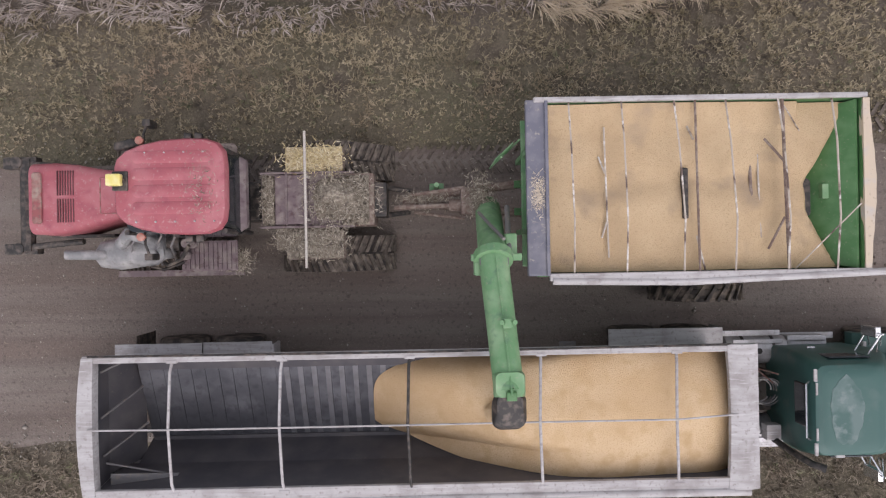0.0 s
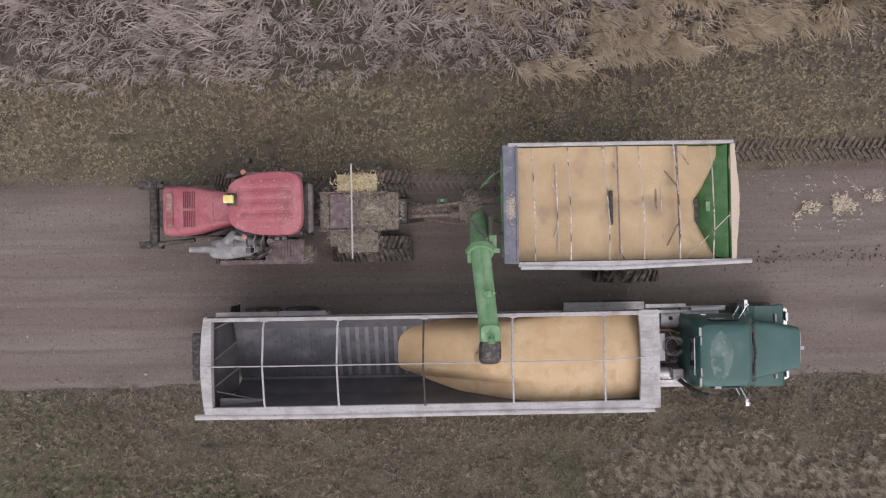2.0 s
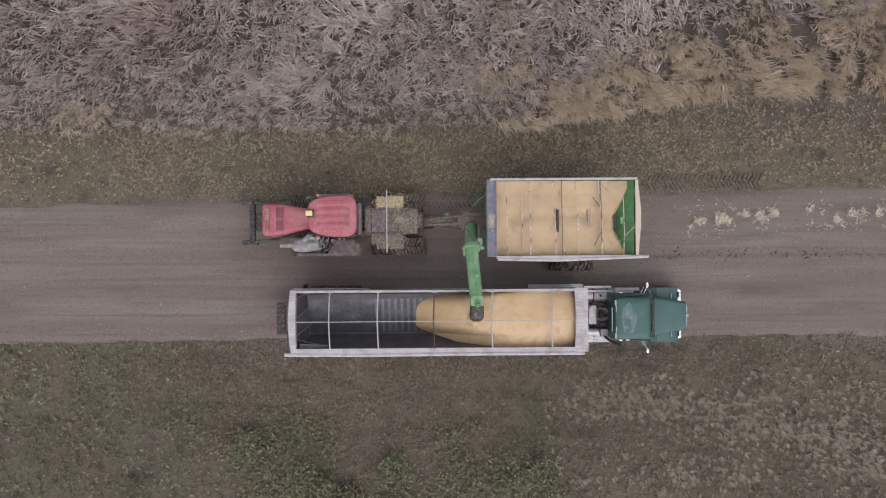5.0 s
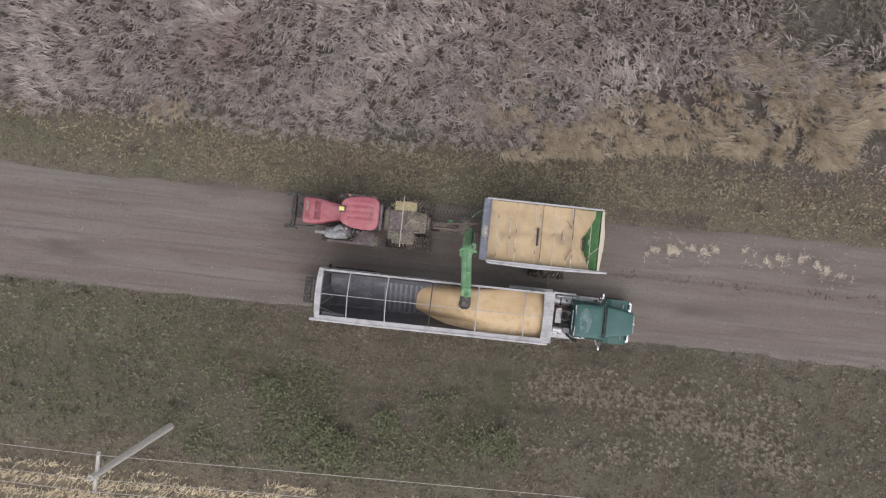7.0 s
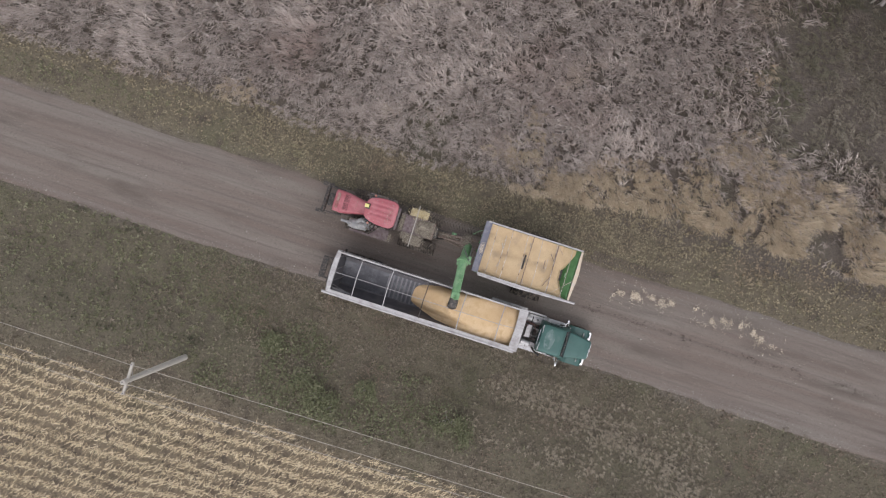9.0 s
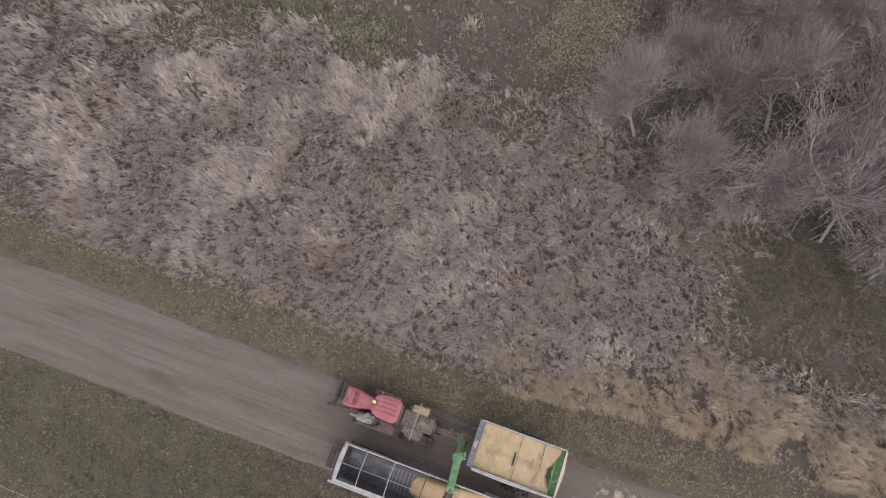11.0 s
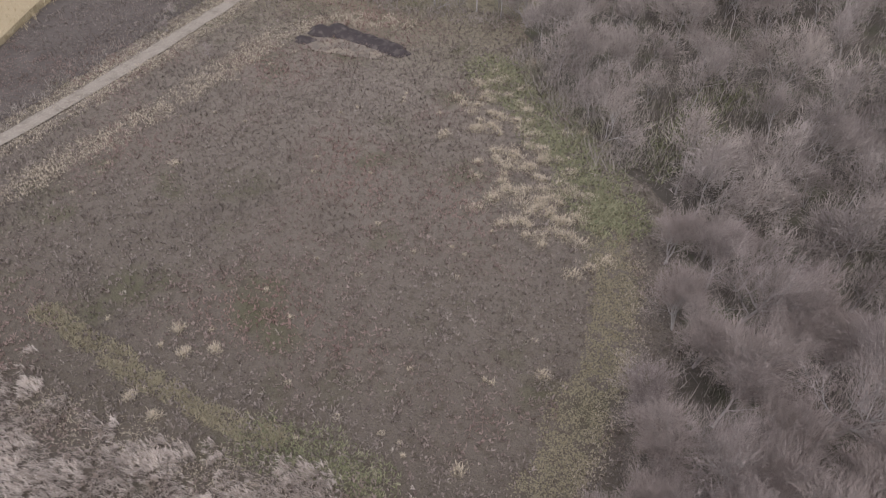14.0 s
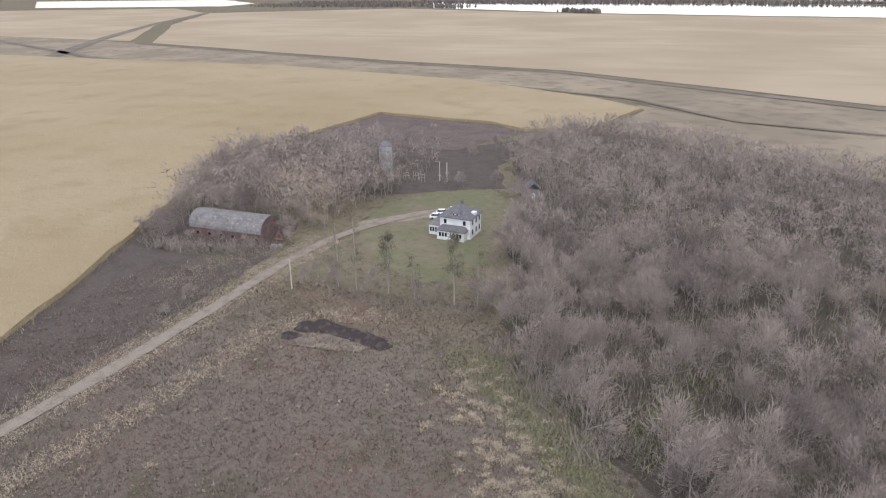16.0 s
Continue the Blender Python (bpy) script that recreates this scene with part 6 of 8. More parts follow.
# rough grass between the road and the stubble field
x, y = scatter(-48, 38, -11.3, -0.7, 110, lambda x, y: (y < -0.85 - 0.35 * vn(x, 0 * x, 0.7, 48)) & (RNG.random(len(x)) < np.clip((-0.7 - y) / 0.7, 0.1, 1) * np.where((np.abs(x) < 14) & (y > -5.5), 0.9, np.where(np.abs(x) < 20, 0.3, 0.2))) & (vn(x, y, 0.36, 77) + 0.35 * vn(x, y, 1.8, 78) > 0.32))
fine = np.where((np.abs(x) < 14) & (y > -5.5), 0.5, 1.0)
way = 4.0 + 5 * (vn(x, y, 1.2, 51) - 0.5)
h = (0.09 + 0.15 * vn(x, y, 0.7, 49)) * RNG.uniform(0.7, 1.3, len(x))
green = (RNG.random(len(x)) < np.clip((-8.0 - x) / 9 + 1.2 * (vn(x, y, 2.2, 71) - 0.5), 0.05, 0.85)) & (y > -8.8 + 1.6 * (vn(x, y, 1.5, 72) - 0.5))
for g, nm, mt, lb in ((~green, "south_verge_grass", M_SOUTH, "rough grey-brown verge grass"), (green, "south_green_grass", M_GREEN_VERGE, "olive-green rough grass on the south verge")):
    tufts(nm, flat_at(x[g], y[g]), 7, h[g], fine[g] * RNG.uniform(0.026, 0.048, g.sum()), way[g] + RNG.normal(0, 0.8, g.sum()), RNG.uniform(0.35, 0.95, g.sum()), mt, lb, "grass", 0.8, 0.4)
x, y = scatter(4.5, 24, -7.2, -2.4, 24, lambda x, y: (vn(x, y, 1.9, 52) + 0.4 * RNG.random(len(x)) > 0.78) & (vn(x, y, 0.5, 33) > 0.3))
for cx, cy, rx2, ry2, n in ((7.4, -3.7, 1.1, 0.35, 130), (10.6, -4.1, 1.5, 0.4, 190), (13.6, -4.9, 1.6, 0.35, 190), (16.2, -5.4, 1.3, 0.4, 150), (10.8, -7.0, 1.6, 0.4, 110), (18.5, -6.6, 1.6, 0.5, 130)):
    x, y = np.r_[x, cx + RNG.normal(0, rx2, n)], np.r_[y, cy + RNG.normal(0, ry2, n)]
tufts("pale_grass_patch", flat_at(x, y), 14, RNG.uniform(0.22, 0.40, len(x)), RNG.uniform(0.010, 0.018, len(x)), 4.9 + RNG.normal(0, 0.5, len(x)), RNG.uniform(0.4, 0.8, len(x)), M_TUSSOCK, "pale dry grass leaning down the bank", "grass", 0.4, 0.4)

# meadow weeds
DRIVE = [(-98, 5), (-91, 45), (-87.2, 66), (-84.6, 88), (-83, 110), (-81.6, 137), (-79.5, 151), (-73.5, 166), (-62.5, 181.5)]
drive_x = lambda y: np.interp(y, [p[1] for p in DRIVE], [p[0] for p in DRIVE])
x, y = scatter(-112, 16, 23, 126, 3.6, lambda x, y: ~inside(WOODS, x, y) & (np.abs(x - drive_x(y)) > 2.4) & ((y > 34) | (x < 12)) & (np.abs(x - np.interp(y, [34, 42, 52, 60, 70, 78], [-0.4, 0.6, 1.6, 1.4, -1.4, -3])) > 2.3 - 40 * (y < 33) - 40 * (y > 79)))
own = vn(x, y, 1.6, 54)
tufts("meadow_weeds", flat_at(x, y), 4, (0.3 + 0.45 * own) * RNG.uniform(0.7, 1.2, len(x)), RNG.uniform(0.08, 0.17, len(x)), RNG.uniform(0, 6.28, len(x)), RNG.uniform(0.3, 0.9, len(x)), M_MEADOW, "brown-mauve weeds of a fallow meadow", "weeds", 0.9, 0.3)

# pale round tussocks in the meadow
P, H, A = [], [], []
spots = [(-1.83, 24.8), (-8.6, 34.1), (-38, 29.4), (-39.8, 36.9), (-4, 47.1), (-42.4, 39.6), (-41.6, 30.6), (-9, 66), (-61, 64.5), (-24, 19.8), (-37, 38.5)]
for i in range(130):
    a, b2 = random.uniform(0, 1) ** 0.8, random.gauss(0, 3.4)
    spots.append((-28 + 21 * a + b2, 101 - 33 * a + random.gauss(0, 4.5)))
for i in range(60):
    spots.append((random.uniform(-72, -2), random.uniform(30, 100)))
for i, (cx, cy) in enumerate(spots):
    n, r = (190, 0.8) if i < 11 else (190, random.uniform(0.7, 1.5)) if i < 141 else (40, random.uniform(0.25, 0.5))
    u = RNG.normal(0, 0.45, (n, 2))
    P.append(np.stack([cx + u[:, 0] * r, cy + u[:, 1] * r], 1))
    H.append(RNG.uniform(0.25, 0.5, n) * (1.4 if i < 141 else 1))
    A.append(np.arctan2(u[:, 1], u[:, 0]) + RNG.normal(0, 1.1, n))
P, H, A = np.concatenate(P), np.concatenate(H), np.concatenate(A)
blades("pale_tussocks", flat_at(P[:, 0], P[:, 1]), H, RNG.uniform(0.03, 0.07, len(H)), A, RNG.uniform(0.3, 1.0, len(H)), M_TUSSOCK, "pale dry tussocks dotted over the meadow", "grass")

# grey-green long grass under the wood's edge
x, y = scatter(5, 40, 10.5, 30, 26, lambda x, y: (y > reed_edge(x) + 3) & (x > 8 + 6 * vn(x, y, 3, 31) + 3 * RNG.random(len(x)) - 0.25 * (y - 20)) & (vn(x, y, 0.8, 29) > 0.3))
tufts("woodside_grass", flat_at(x, y), 7, RNG.uniform(0.35, 0.7, len(x)), RNG.uniform(0.02, 0.035, len(x)), 4.6 + 2 * (vn(x, y, 3, 55) - 0.5) + RNG.normal(0, 0.3, len(x)), RNG.uniform(0.6, 1.05, len(x)), M_WOODSIDE, "grey-green long grass beside the wood", "grass", 0.3, 0.4)

# harvested field: straw and stalks in rows along the road
x, y = scatter(-56, 24, -30, -10.6, 165, lambda x, y: y < -10.75 + 0.6 * (vn(x, y, 1.5, 56) - 0.5))
row = np.sin((y + 0.35 * vn(x, y, 2.0, 57)) * 2 * np.pi / 0.76)
keep = RNG.random(len(x)) < np.clip(0.42 + 0.62 * row + 0.5 * (vn(x, y, 0.6, 32) - 0.5), 0.03, 1)
x, y = x[keep], y[keep]
blades("straw_stubble", flat_at(x, y), RNG.uniform(0.18, 0.5, len(x)), RNG.uniform(0.025, 0.06, len(x)), 0.85 + np.where(RNG.random(len(x)) < 0.2, 3.14, 0) + RNG.normal(0, 0.4, len(x)), RNG.uniform(0.7, 1.4, len(x)), M_STUBBLE, "yellow straw and stubble lying in rows", "stubble", 0)

# husks and stalks strewn on the road, lug prints
x = RNG.uniform(10.4, 21.8, 9000)
y = 4.0 + 0.5 * (vn(x, 0 * x, 1.3, 58) - 0.5) + RNG.normal(0, 0.17, len(x)) * np.where(RNG.random(len(x)) < 0.2, 2.4, 1) + 0.012 * (x - 15)
keep = (vn(x, y, 0.3, 59) + 0.4 * RNG.random(len(x)) > 0.86) & (vn(x, 0 * x, 1.7, 63) > 0.25)
x, y = x[keep], y[keep]
blades("corn_husks", np.stack([x, y, 0.06 + RNG.uniform(0, 0.06, len(x))], 1), RNG.uniform(0.05, 0.15, len(x)), RNG.uniform(0.012, 0.03, len(x)), RNG.uniform(0, 6.28, len(x)), RNG.uniform(0.7, 1.6, len(x)), M_HUSK, "pale corn husks strewn in a line on the road", "corn husks", 0.1)
x = np.r_[RNG.uniform(-30, 34, 160), RNG.uniform(8, 28, 500), RNG.uniform(-1, 9, 160)]
y = np.r_[RNG.uniform(-0.8, 5, 160), RNG.uniform(3.0, 5.2, 500), RNG.uniform(4.2, 5.1, 160)]
blades("road_straws", np.stack([x, y, 0 * x + 0.055], 1), RNG.uniform(0.05, 0.16, len(x)), RNG.uniform(0.008, 0.018, len(x)), RNG.uniform(0, 6.28, len(x)), RNG.uniform(1.35, 1.57, len(x)), M_CHAFF, "single pale straws and leaves on the dirt", "straw", 0.0)
for xa, xb, yc, wd in ((-0.4, 2.4, 4.85, 0.62), (8.9, 14.2, 5.62, 0.62), (-3.6, -2.9, 4.75, 0.6)):
    g = Geo()
    for i in range(int((xb - xa) / 0.19)):
        xx = xa + 0.19 * i + random.uniform(-0.02, 0.02)
        for s2 in (-1, 1):
            m = Matrix.Translation((xx + (0.09 if s2 > 0 else 0), yc + s2 * wd * 0.26, 0.05 if yc < 5.2 else 0.03)) @ Matrix.Rotation(-s2 * 0.55, 4, "Z")
            g.box(-0.035, 0.035, -wd * 0.25, wd * 0.25, -0.05, random.uniform(0.004, 0.014), 0, m)
    setting("lug_prints", g, M_MUD, "chevron tread prints pressed into damp soil", "tread prints", "stuff")

# gravel and clods along the road
n = 5200
x, y = RNG.uniform(-32, 34, n), np.where(RNG.random(n) < 0.55, RNG.normal(-1.0, 0.25, n), RNG.uniform(-0.9, 5.0, n))
y = np.where(RNG.random(n) < 0.15, RNG.normal(5.1, 0.2, n), y)
s = RNG.uniform(0.008, 0.028, n) * np.where(RNG.random(n) < 0.04, 2.2, 1)
base = np.array([[1, 0, 0], [-1, 0, 0], [0, 1, 0], [0, -1, 0], [0, 0, 0.8], [0, 0, -0.8]], float)
co = base[None] * s[:, None, None] * RNG.uniform(0.7, 1.3, (n, 6, 1)) + np.stack([x, y, 0 * x + 0.05], 1)[:, None]
ft = np.array([[0, 2, 4], [2, 1, 4], [1, 3, 4], [3, 0, 4], [2, 0, 5], [1, 2, 5], [3, 1, 5], [0, 3, 5]])
M_STONE = material("road_stones", (0.3, 0.27, 0.24), 0.9, island=((0.16, 0.14, 0.12), (0.36, 0.33, 0.29), (0.24, 0.21, 0.185)))
tagged(new("road_stones", fast_mesh("road_stones", co.reshape(-1, 3), (ft[None] + 6 * np.arange(n)[:, None, None]).reshape(-1, 3), M_STONE)), "small grey stones and clods on the dirt road", "stones", "", "stuff")


# dark clods in the wheel line east of the cart
n = 900
x = RNG.uniform(8.5, 30, n)
y = 2.35 + 0.012 * (x - 9) + RNG.normal(0, 0.16, n)
keep = vn(x, y, 0.45, 64) + 0.3 * RNG.random(len(x)) > 0.72
x, y = x[keep], y[keep]
n = len(x)
s = RNG.uniform(0.012, 0.045, n)
co = base[None] * s[:, None, None] * RNG.uniform(0.6, 1.4, (n, 6, 1)) + np.stack([x, y, 0 * x + 0.05], 1)[:, None]
M_CLOD = material("damp_clods", (0.08, 0.062, 0.05), 0.95, island=((0.065, 0.052, 0.044), (0.14, 0.113, 0.095)))
tagged(new("soil_clods", fast_mesh("soil_clods", co.reshape(-1, 3), (ft[None] + 6 * np.arange(n)[:, None, None]).reshape(-1, 3), M_CLOD)), "dark damp clods along a wheel line", "soil", "", "stuff")

# leafy weeds in the rough grass
x, y = scatter(-34, 6, -9.8, -2.0, 70, lambda x, y: (vn(x, y, 1.6, 61) + 0.25 * RNG.random(len(x)) > 0.62) & ((np.hypot((x + 5.5) / 8.5, (y + 7.0) / 2.9) + 0.5 * vn(x, y, 0.8, 62) < 1.25) | ((x < -8) & (y > -8.8) & (RNG.random(len(x)) < 0.18))))
blades("leafy_weeds", flat_at(x, y, 0.12), RNG.uniform(0.10, 0.26, len(x)), RNG.uniform(0.05, 0.11, len(x)), RNG.uniform(0, 6.28, len(x)), RNG.uniform(0.5, 1.4, len(x)), M_LEAF, "green leafy weeds among rough grass", "weeds", 0.3)


# ---- bushes ----
def bush(x, y, r, h, seed, mat, label, n=600):
    """A shrub: a few forked stems and many small leaves in uneven clusters."""
    rnd = np.random.default_rng(seed)
    z0 = float(ground_z(x, y))
    b = thing("shrub", label, "shrub", (x, y, z0), "roadside shrubs")
    g, tips = Geo(), []
    for k in range(7):
        a, q = rnd.uniform(0, 6.28), rnd.uniform(0.4, 0.95)
        e = Vector((x + r * q * math.cos(a), y + r * q * math.sin(a), z0 + h * rnd.uniform(0.6, 1.0)))
        g.tube([(x, y, z0), Vector((x, y, z0)).lerp(e, 0.5) + Vector((0, 0, 0.1)), e], [0.03, 0.02, 0.008], 5)
        tips.append(e)
    part("stems", g, M_BARK, b)
    c = np.array([t[:] for t in tips])[rnd.integers(0, 7, n)]
    p = c + rnd.normal(0, 1, (n, 3)) * np.array([r * 0.32, r * 0.32, h * 0.2])
    p[:, 2] = np.maximum(p[:, 2], z0 + 0.05)
    co, tris = blade_arrays(p, rnd.uniform(0.08, 0.2, n), rnd.uniform(0.05, 0.1, n), rnd.uniform(0, 6.28, n), rnd.uniform(0.6, 1.5, n), 0.1)
    under(new("foliage", fast_mesh("foliage", co, tris, mat)), b)


for k, (x, y, r, h) in enumerate(((-5.6, -7.2, 0.8, 0.7), (-4.6, -7.9, 0.9, 0.7), (-3.7, -8.3, 0.7, 0.6), (-8.2, -5.6, 0.6, 0.5), (3.4, -6.8, 0.9, 0.7), (4.3, -7.4, 0.8, 0.6), (-2.0, -6.6, 0.6, 0.4))):
    bush(x, y, r, h, 60 + k, M_LEAF, "dark green low shrub in the rough grass")

# ---- utility poles and wires ----
pole = thing("utility_pole", "weathered grey wooden utility pole with a cross arm", "utility pole", (0, 0, 0), "poles along the road")
part("pole_shaft", Geo().tube([(0, 0, -0.4), (0, 0, 4), (0.0, 0, 8.35)], [0.19, 0.165, 0.13], 12), M_WOOD, pole, "", True)
arm = part("cross_arm", Geo().box(-0.06, 0.06, -0.75, 0.95, 7.75, 7.89, 0.015), M_WOOD, pole)
for yy in (-0.68, 0.0, 0.85):
    part("insulator", Geo().lathe((0, yy, 7.89 if yy else 8.35), "z", [(0.02, 0), (0.04, 0.02), (0.045, 0.09), (0.02, 0.13)], 10), M_WHITE, arm, "", True)
for s2 in (-0.45, 0.5):
    part("arm_brace", Geo().tube([(0.07, 0, 7.3), (0.07, s2, 7.76)], 0.018, 6), M_STEEL, pole)
pole.location = (-13.22, -8.1, -0.1)
pole_b = copy_thing(pole, pose(61.8, -7.6, -0.1))
pole_c = copy_thing(pole, pose(-88.2, -8.6, -0.1))
for yy, zz in ((-0.68, 7.98), (0.0, 8.42), (0.85, 7.98)):
    pts = []
    for (xa, ya), (xb, yb) in (((-88.2, -8.6), (-13.22, -8.1)), ((-13.22, -8.1), (61.8, -7.6))):
        for k in range(24):
            t = k / 24
            pts.append((xa + (xb - xa) * t, ya + (yb - ya) * t + yy, zz - 0.1 - 0.9 * 4 * t * (1 - t)))
    pts.append((61.8, -7.6 + yy, zz - 0.1))
    w = new("power_line", mesh_of("power_line", Geo().tube(pts, 0.014, 5), M_WIRE))
    tagged(w, "thin weathered overhead wire between poles", "wire", "overhead wires")


# ---- worn and green ways through the meadow, as short turf with loose edges ----
def along(line, x, y):
    """Distance of points from a line of points."""
    best = np.full(len(x), 1e9)
    for (xa, ya), (xb, yb) in zip(line, line[1:]):
        dx, dy = xb - xa, yb - ya
        t = np.clip(((x - xa) * dx + (y - ya) * dy) / (dx * dx + dy * dy), 0, 1)
        best = np.minimum(best, np.hypot(x - xa - t * dx, y - ya - t * dy))
    return best


def turf(name, line, half, per_m2, high, wide, mat, label, fade=0.5, category="grass"):
    xs, ys = [p[0] for p in line], [p[1] for p in line]
    m = half * 1.8
    x, y = scatter(min(xs) - m, max(xs) + m, min(ys) - m, max(ys) + m, per_m2)
    d = along(line, x, y) / (half * (0.7 + 0.6 * vn(x, y, 3.5, 91)))
    keep = RNG.random(len(x)) < np.clip((1.25 - d) / fade, 0, 1) * (0.25 + 0.75 * (vn(x, y, 1.1, 92) > 0.3))
    x, y = x[keep], y[keep]
    blades(name, flat_at(x, y, 0.03), high * RNG.uniform(0.6, 1.4, len(x)), RNG.uniform(0.6, 1.4, len(x)) * wide, RNG.uniform(0, 6.28, len(x)), RNG.uniform(0.5, 1.4, len(x)), mat, label, category, 0)


WAY_EAST = [(-0.4, 34), (0.6, 42), (1.6, 52), (1.4, 60), (-1.4, 70), (-3, 78)]
turf("meadow_path", WAY_EAST, 2.6, 80, 0.16, 0.17, M_PATH, "tan trodden grass path between meadow and wood")
turf("pathside_tufts", [(2.4, 33), (3.4, 45), (4.2, 56), (2.2, 68)], 1.5, 26, 0.3, 0.08, M_BANK_GRASS, "pale tufts along the trodden path", 0.9)
turf("meadow_track", [(-58, 36.5), (-44, 33.5), (-34, 31.5), (-26, 31.5)], 1.3, 110, 0.42, 0.12, M_PATH, "faint brown track across the meadow", 0.8)
turf("green_hollow", [(-27, 31), (-20, 30.8), (-16, 30.5)], 2.8, 48, 0.5, 0.1, M_GREEN_VERGE, "mossy green hollow in the meadow", 1.0)
turf("green_swale", [(-27, 104), (-18, 97), (-10, 88), (-5, 80), (-2, 74)], 4.8, 60, 0.5, 0.2, M_MOSS, "green swale beside the wood", 0.9)
turf("meadow_bank", [(-80, 42), (-76, 60), (-71.5, 78), (-67, 104), (-60, 114), (-48, 116)], 3.0, 36, 0.4, 0.12, M_BANK_GRASS, "pale grassy bank along the drive", 0.9)
turf("drive_verge", [(x + 2.6, y) for x, y in DRIVE[:7]], 2.0, 44, 0.35, 0.11, M_BANK_GRASS, "dry tan grass beside the farm drive", 0.9)
turf("far_drive_verge", [(x - 3.4, y) for x, y in DRIVE[:7]], 2.6, 38, 0.35, 0.11, M_BANK_GRASS, "dry tan grass beside the farm drive", 0.9)
turf("reed_fringe", [(-50, 26), (-36, 26.5), (-22, 25.5), (-10, 26), (1, 27)], 2.8, 22, 0.35, 0.06, M_TUSSOCK, "grey tufts thinning out behind the reeds", 1.0)


# ---- bare trees ----
def tubes(segs, n):
    """Tapered round segments (start, end, r0, r1) as arrays."""
    a, b2 = np.array([s[0] for s in segs]), np.array([s[1] for s in segs])
    r0, r1 = np.array([s[2] for s in segs]), np.array([s[3] for s in segs])
    d = b2 - a
    d /= np.linalg.norm(d, axis=1, keepdims=True) + 1e-9
    ref = np.where(np.abs(d[:, 2:3]) > 0.9, np.array([[1.0, 0, 0]]), np.array([[0, 0, 1.0]]))
    u = np.cross(d, ref)
    u /= np.linalg.norm(u, axis=1, keepdims=True)
    w = np.cross(d, u)
    ang = 2 * np.pi * np.arange(n) / n
    ring = u[:, None] * np.cos(ang)[None, :, None] + w[:, None] * np.sin(ang)[None, :, None]
    co = np.concatenate([a[:, None] + ring * r0[:, None, None], b2[:, None] + ring * r1[:, None, None]], 1).reshape(-1, 3)
    k, j = np.arange(n), (np.arange(n) + 1) % n
    t = np.concatenate([np.stack([k, j, n + j], 1), np.stack([k, n + j, n + k], 1)])
    return co, (t[None] + 2 * n * np.arange(len(segs))[:, None, None]).reshape(-1, 3)


def ribbons(segs):
    """Slim flat strips for the thinnest branches."""
    a, b2 = np.array([s[0] for s in segs]), np.array([s[1] for s in segs])
    r0, r1 = np.array([s[2] for s in segs]), np.array([s[3] for s in segs])
    w = np.cross(b2 - a, np.array([0.3, 0.2, 1.0]))
    w /= np.linalg.norm(w, axis=1, keepdims=True) + 1e-9
    co = np.stack([a - w * r0[:, None], a + w * r0[:, None], b2 + w * r1[:, None], b2 - w * r1[:, None]], 1).reshape(-1, 3)
    k = 4 * np.arange(len(segs))[:, None]
    return co, np.concatenate([k + np.array([[0, 1, 2]]), k + np.array([[0, 2, 3]])])


def grow(seed, height, spread, twigs, twig_w, upright=0.5, fork=0.25):
    """Trunk and limbs by repeated forking, and a haze of fine twigs at the ends."""
    r = random.Random(seed)
    segs, ends = [], []

    def limb(p, d, ln, rad, level):
        steps = 3 if level < 2 else 2
        for s in range(steps):
            d = (d + Vector((r.gauss(0, 0.16), r.gauss(0, 0.16), r.gauss(0.05, 0.1)))).normalized()
            q = p + d * ln / steps
            r2 = rad * (0.80 if level else 0.86)
            segs.append((p[:], q[:], rad, r2, level))
            p, rad = q, r2
            if level >= 2:
                ends.append((p[:], d[:]))
            if level < 4 and (s > 0 or level) and rad > 0.008:
                for _ in range(r.choice((1, 2)) if level < 3 else 1):
                    a = r.uniform(0, 6.28)
                    side = d.orthogonal().normalized()
                    side = Matrix.Rotation(a, 3, d) @ side
                    e = (d * r.uniform(0.5, 0.9) + side * spread * r.uniform(0.6, 1.2) + Vector((0, 0, upright * 0.4))).normalized()
                    limb(p, e, ln * r.uniform(0.55, 0.8), rad * r.uniform(0.5, 0.72), level + 1)
        if level < 4:
            limb(p, d, ln * 0.66, rad * 0.75, level + 1)
    for _ in range(1 if r.random() > fork else 3):
        limb(Vector((r.gauss(0, 0.15), r.gauss(0, 0.15), -0.1)), Vector((r.gauss(0, 0.22), r.gauss(0, 0.22), 1)).normalized(), height * 0.36, height * 0.016, 0)
    top = max(s[1][2] for s in segs)
    k = height / top
    segs = [(tuple(np.array(s[0]) * k), tuple(np.array(s[1]) * k), s[2], s[3], s[4]) for s in segs]
    rn = np.random.default_rng(seed)
    E, D = np.array([e[0] for e in ends]) * k, np.array([e[1] for e in ends])
    i = rn.integers(0, len(E), twigs)
    p = E[i] + rn.normal(0, 0.032 * height, (twigs, 3))
    d = D[i] * 1.0 + rn.normal(0, 0.36, (twigs, 3)) + np.array([0, 0, 0.3]) + E[i] * np.array([0.06, 0.06, 0])
    d /= np.linalg.norm(d, axis=1, keepdims=True)
    ln = rn.uniform(0.5, 1.5, twigs) * height / 11
    side = np.cross(d, rn.normal(0, 1, (twigs, 3)))
    side /= np.linalg.norm(side, axis=1, keepdims=True)
    w = twig_w * rn.uniform(0.6, 1.3, twigs)
    co = np.stack([p - side * w[:, None], p + side * w[:, None], p + d * ln[:, None]], 1).reshape(-1, 3)
    return segs, co, np.arange(3 * twigs).reshape(-1, 3)


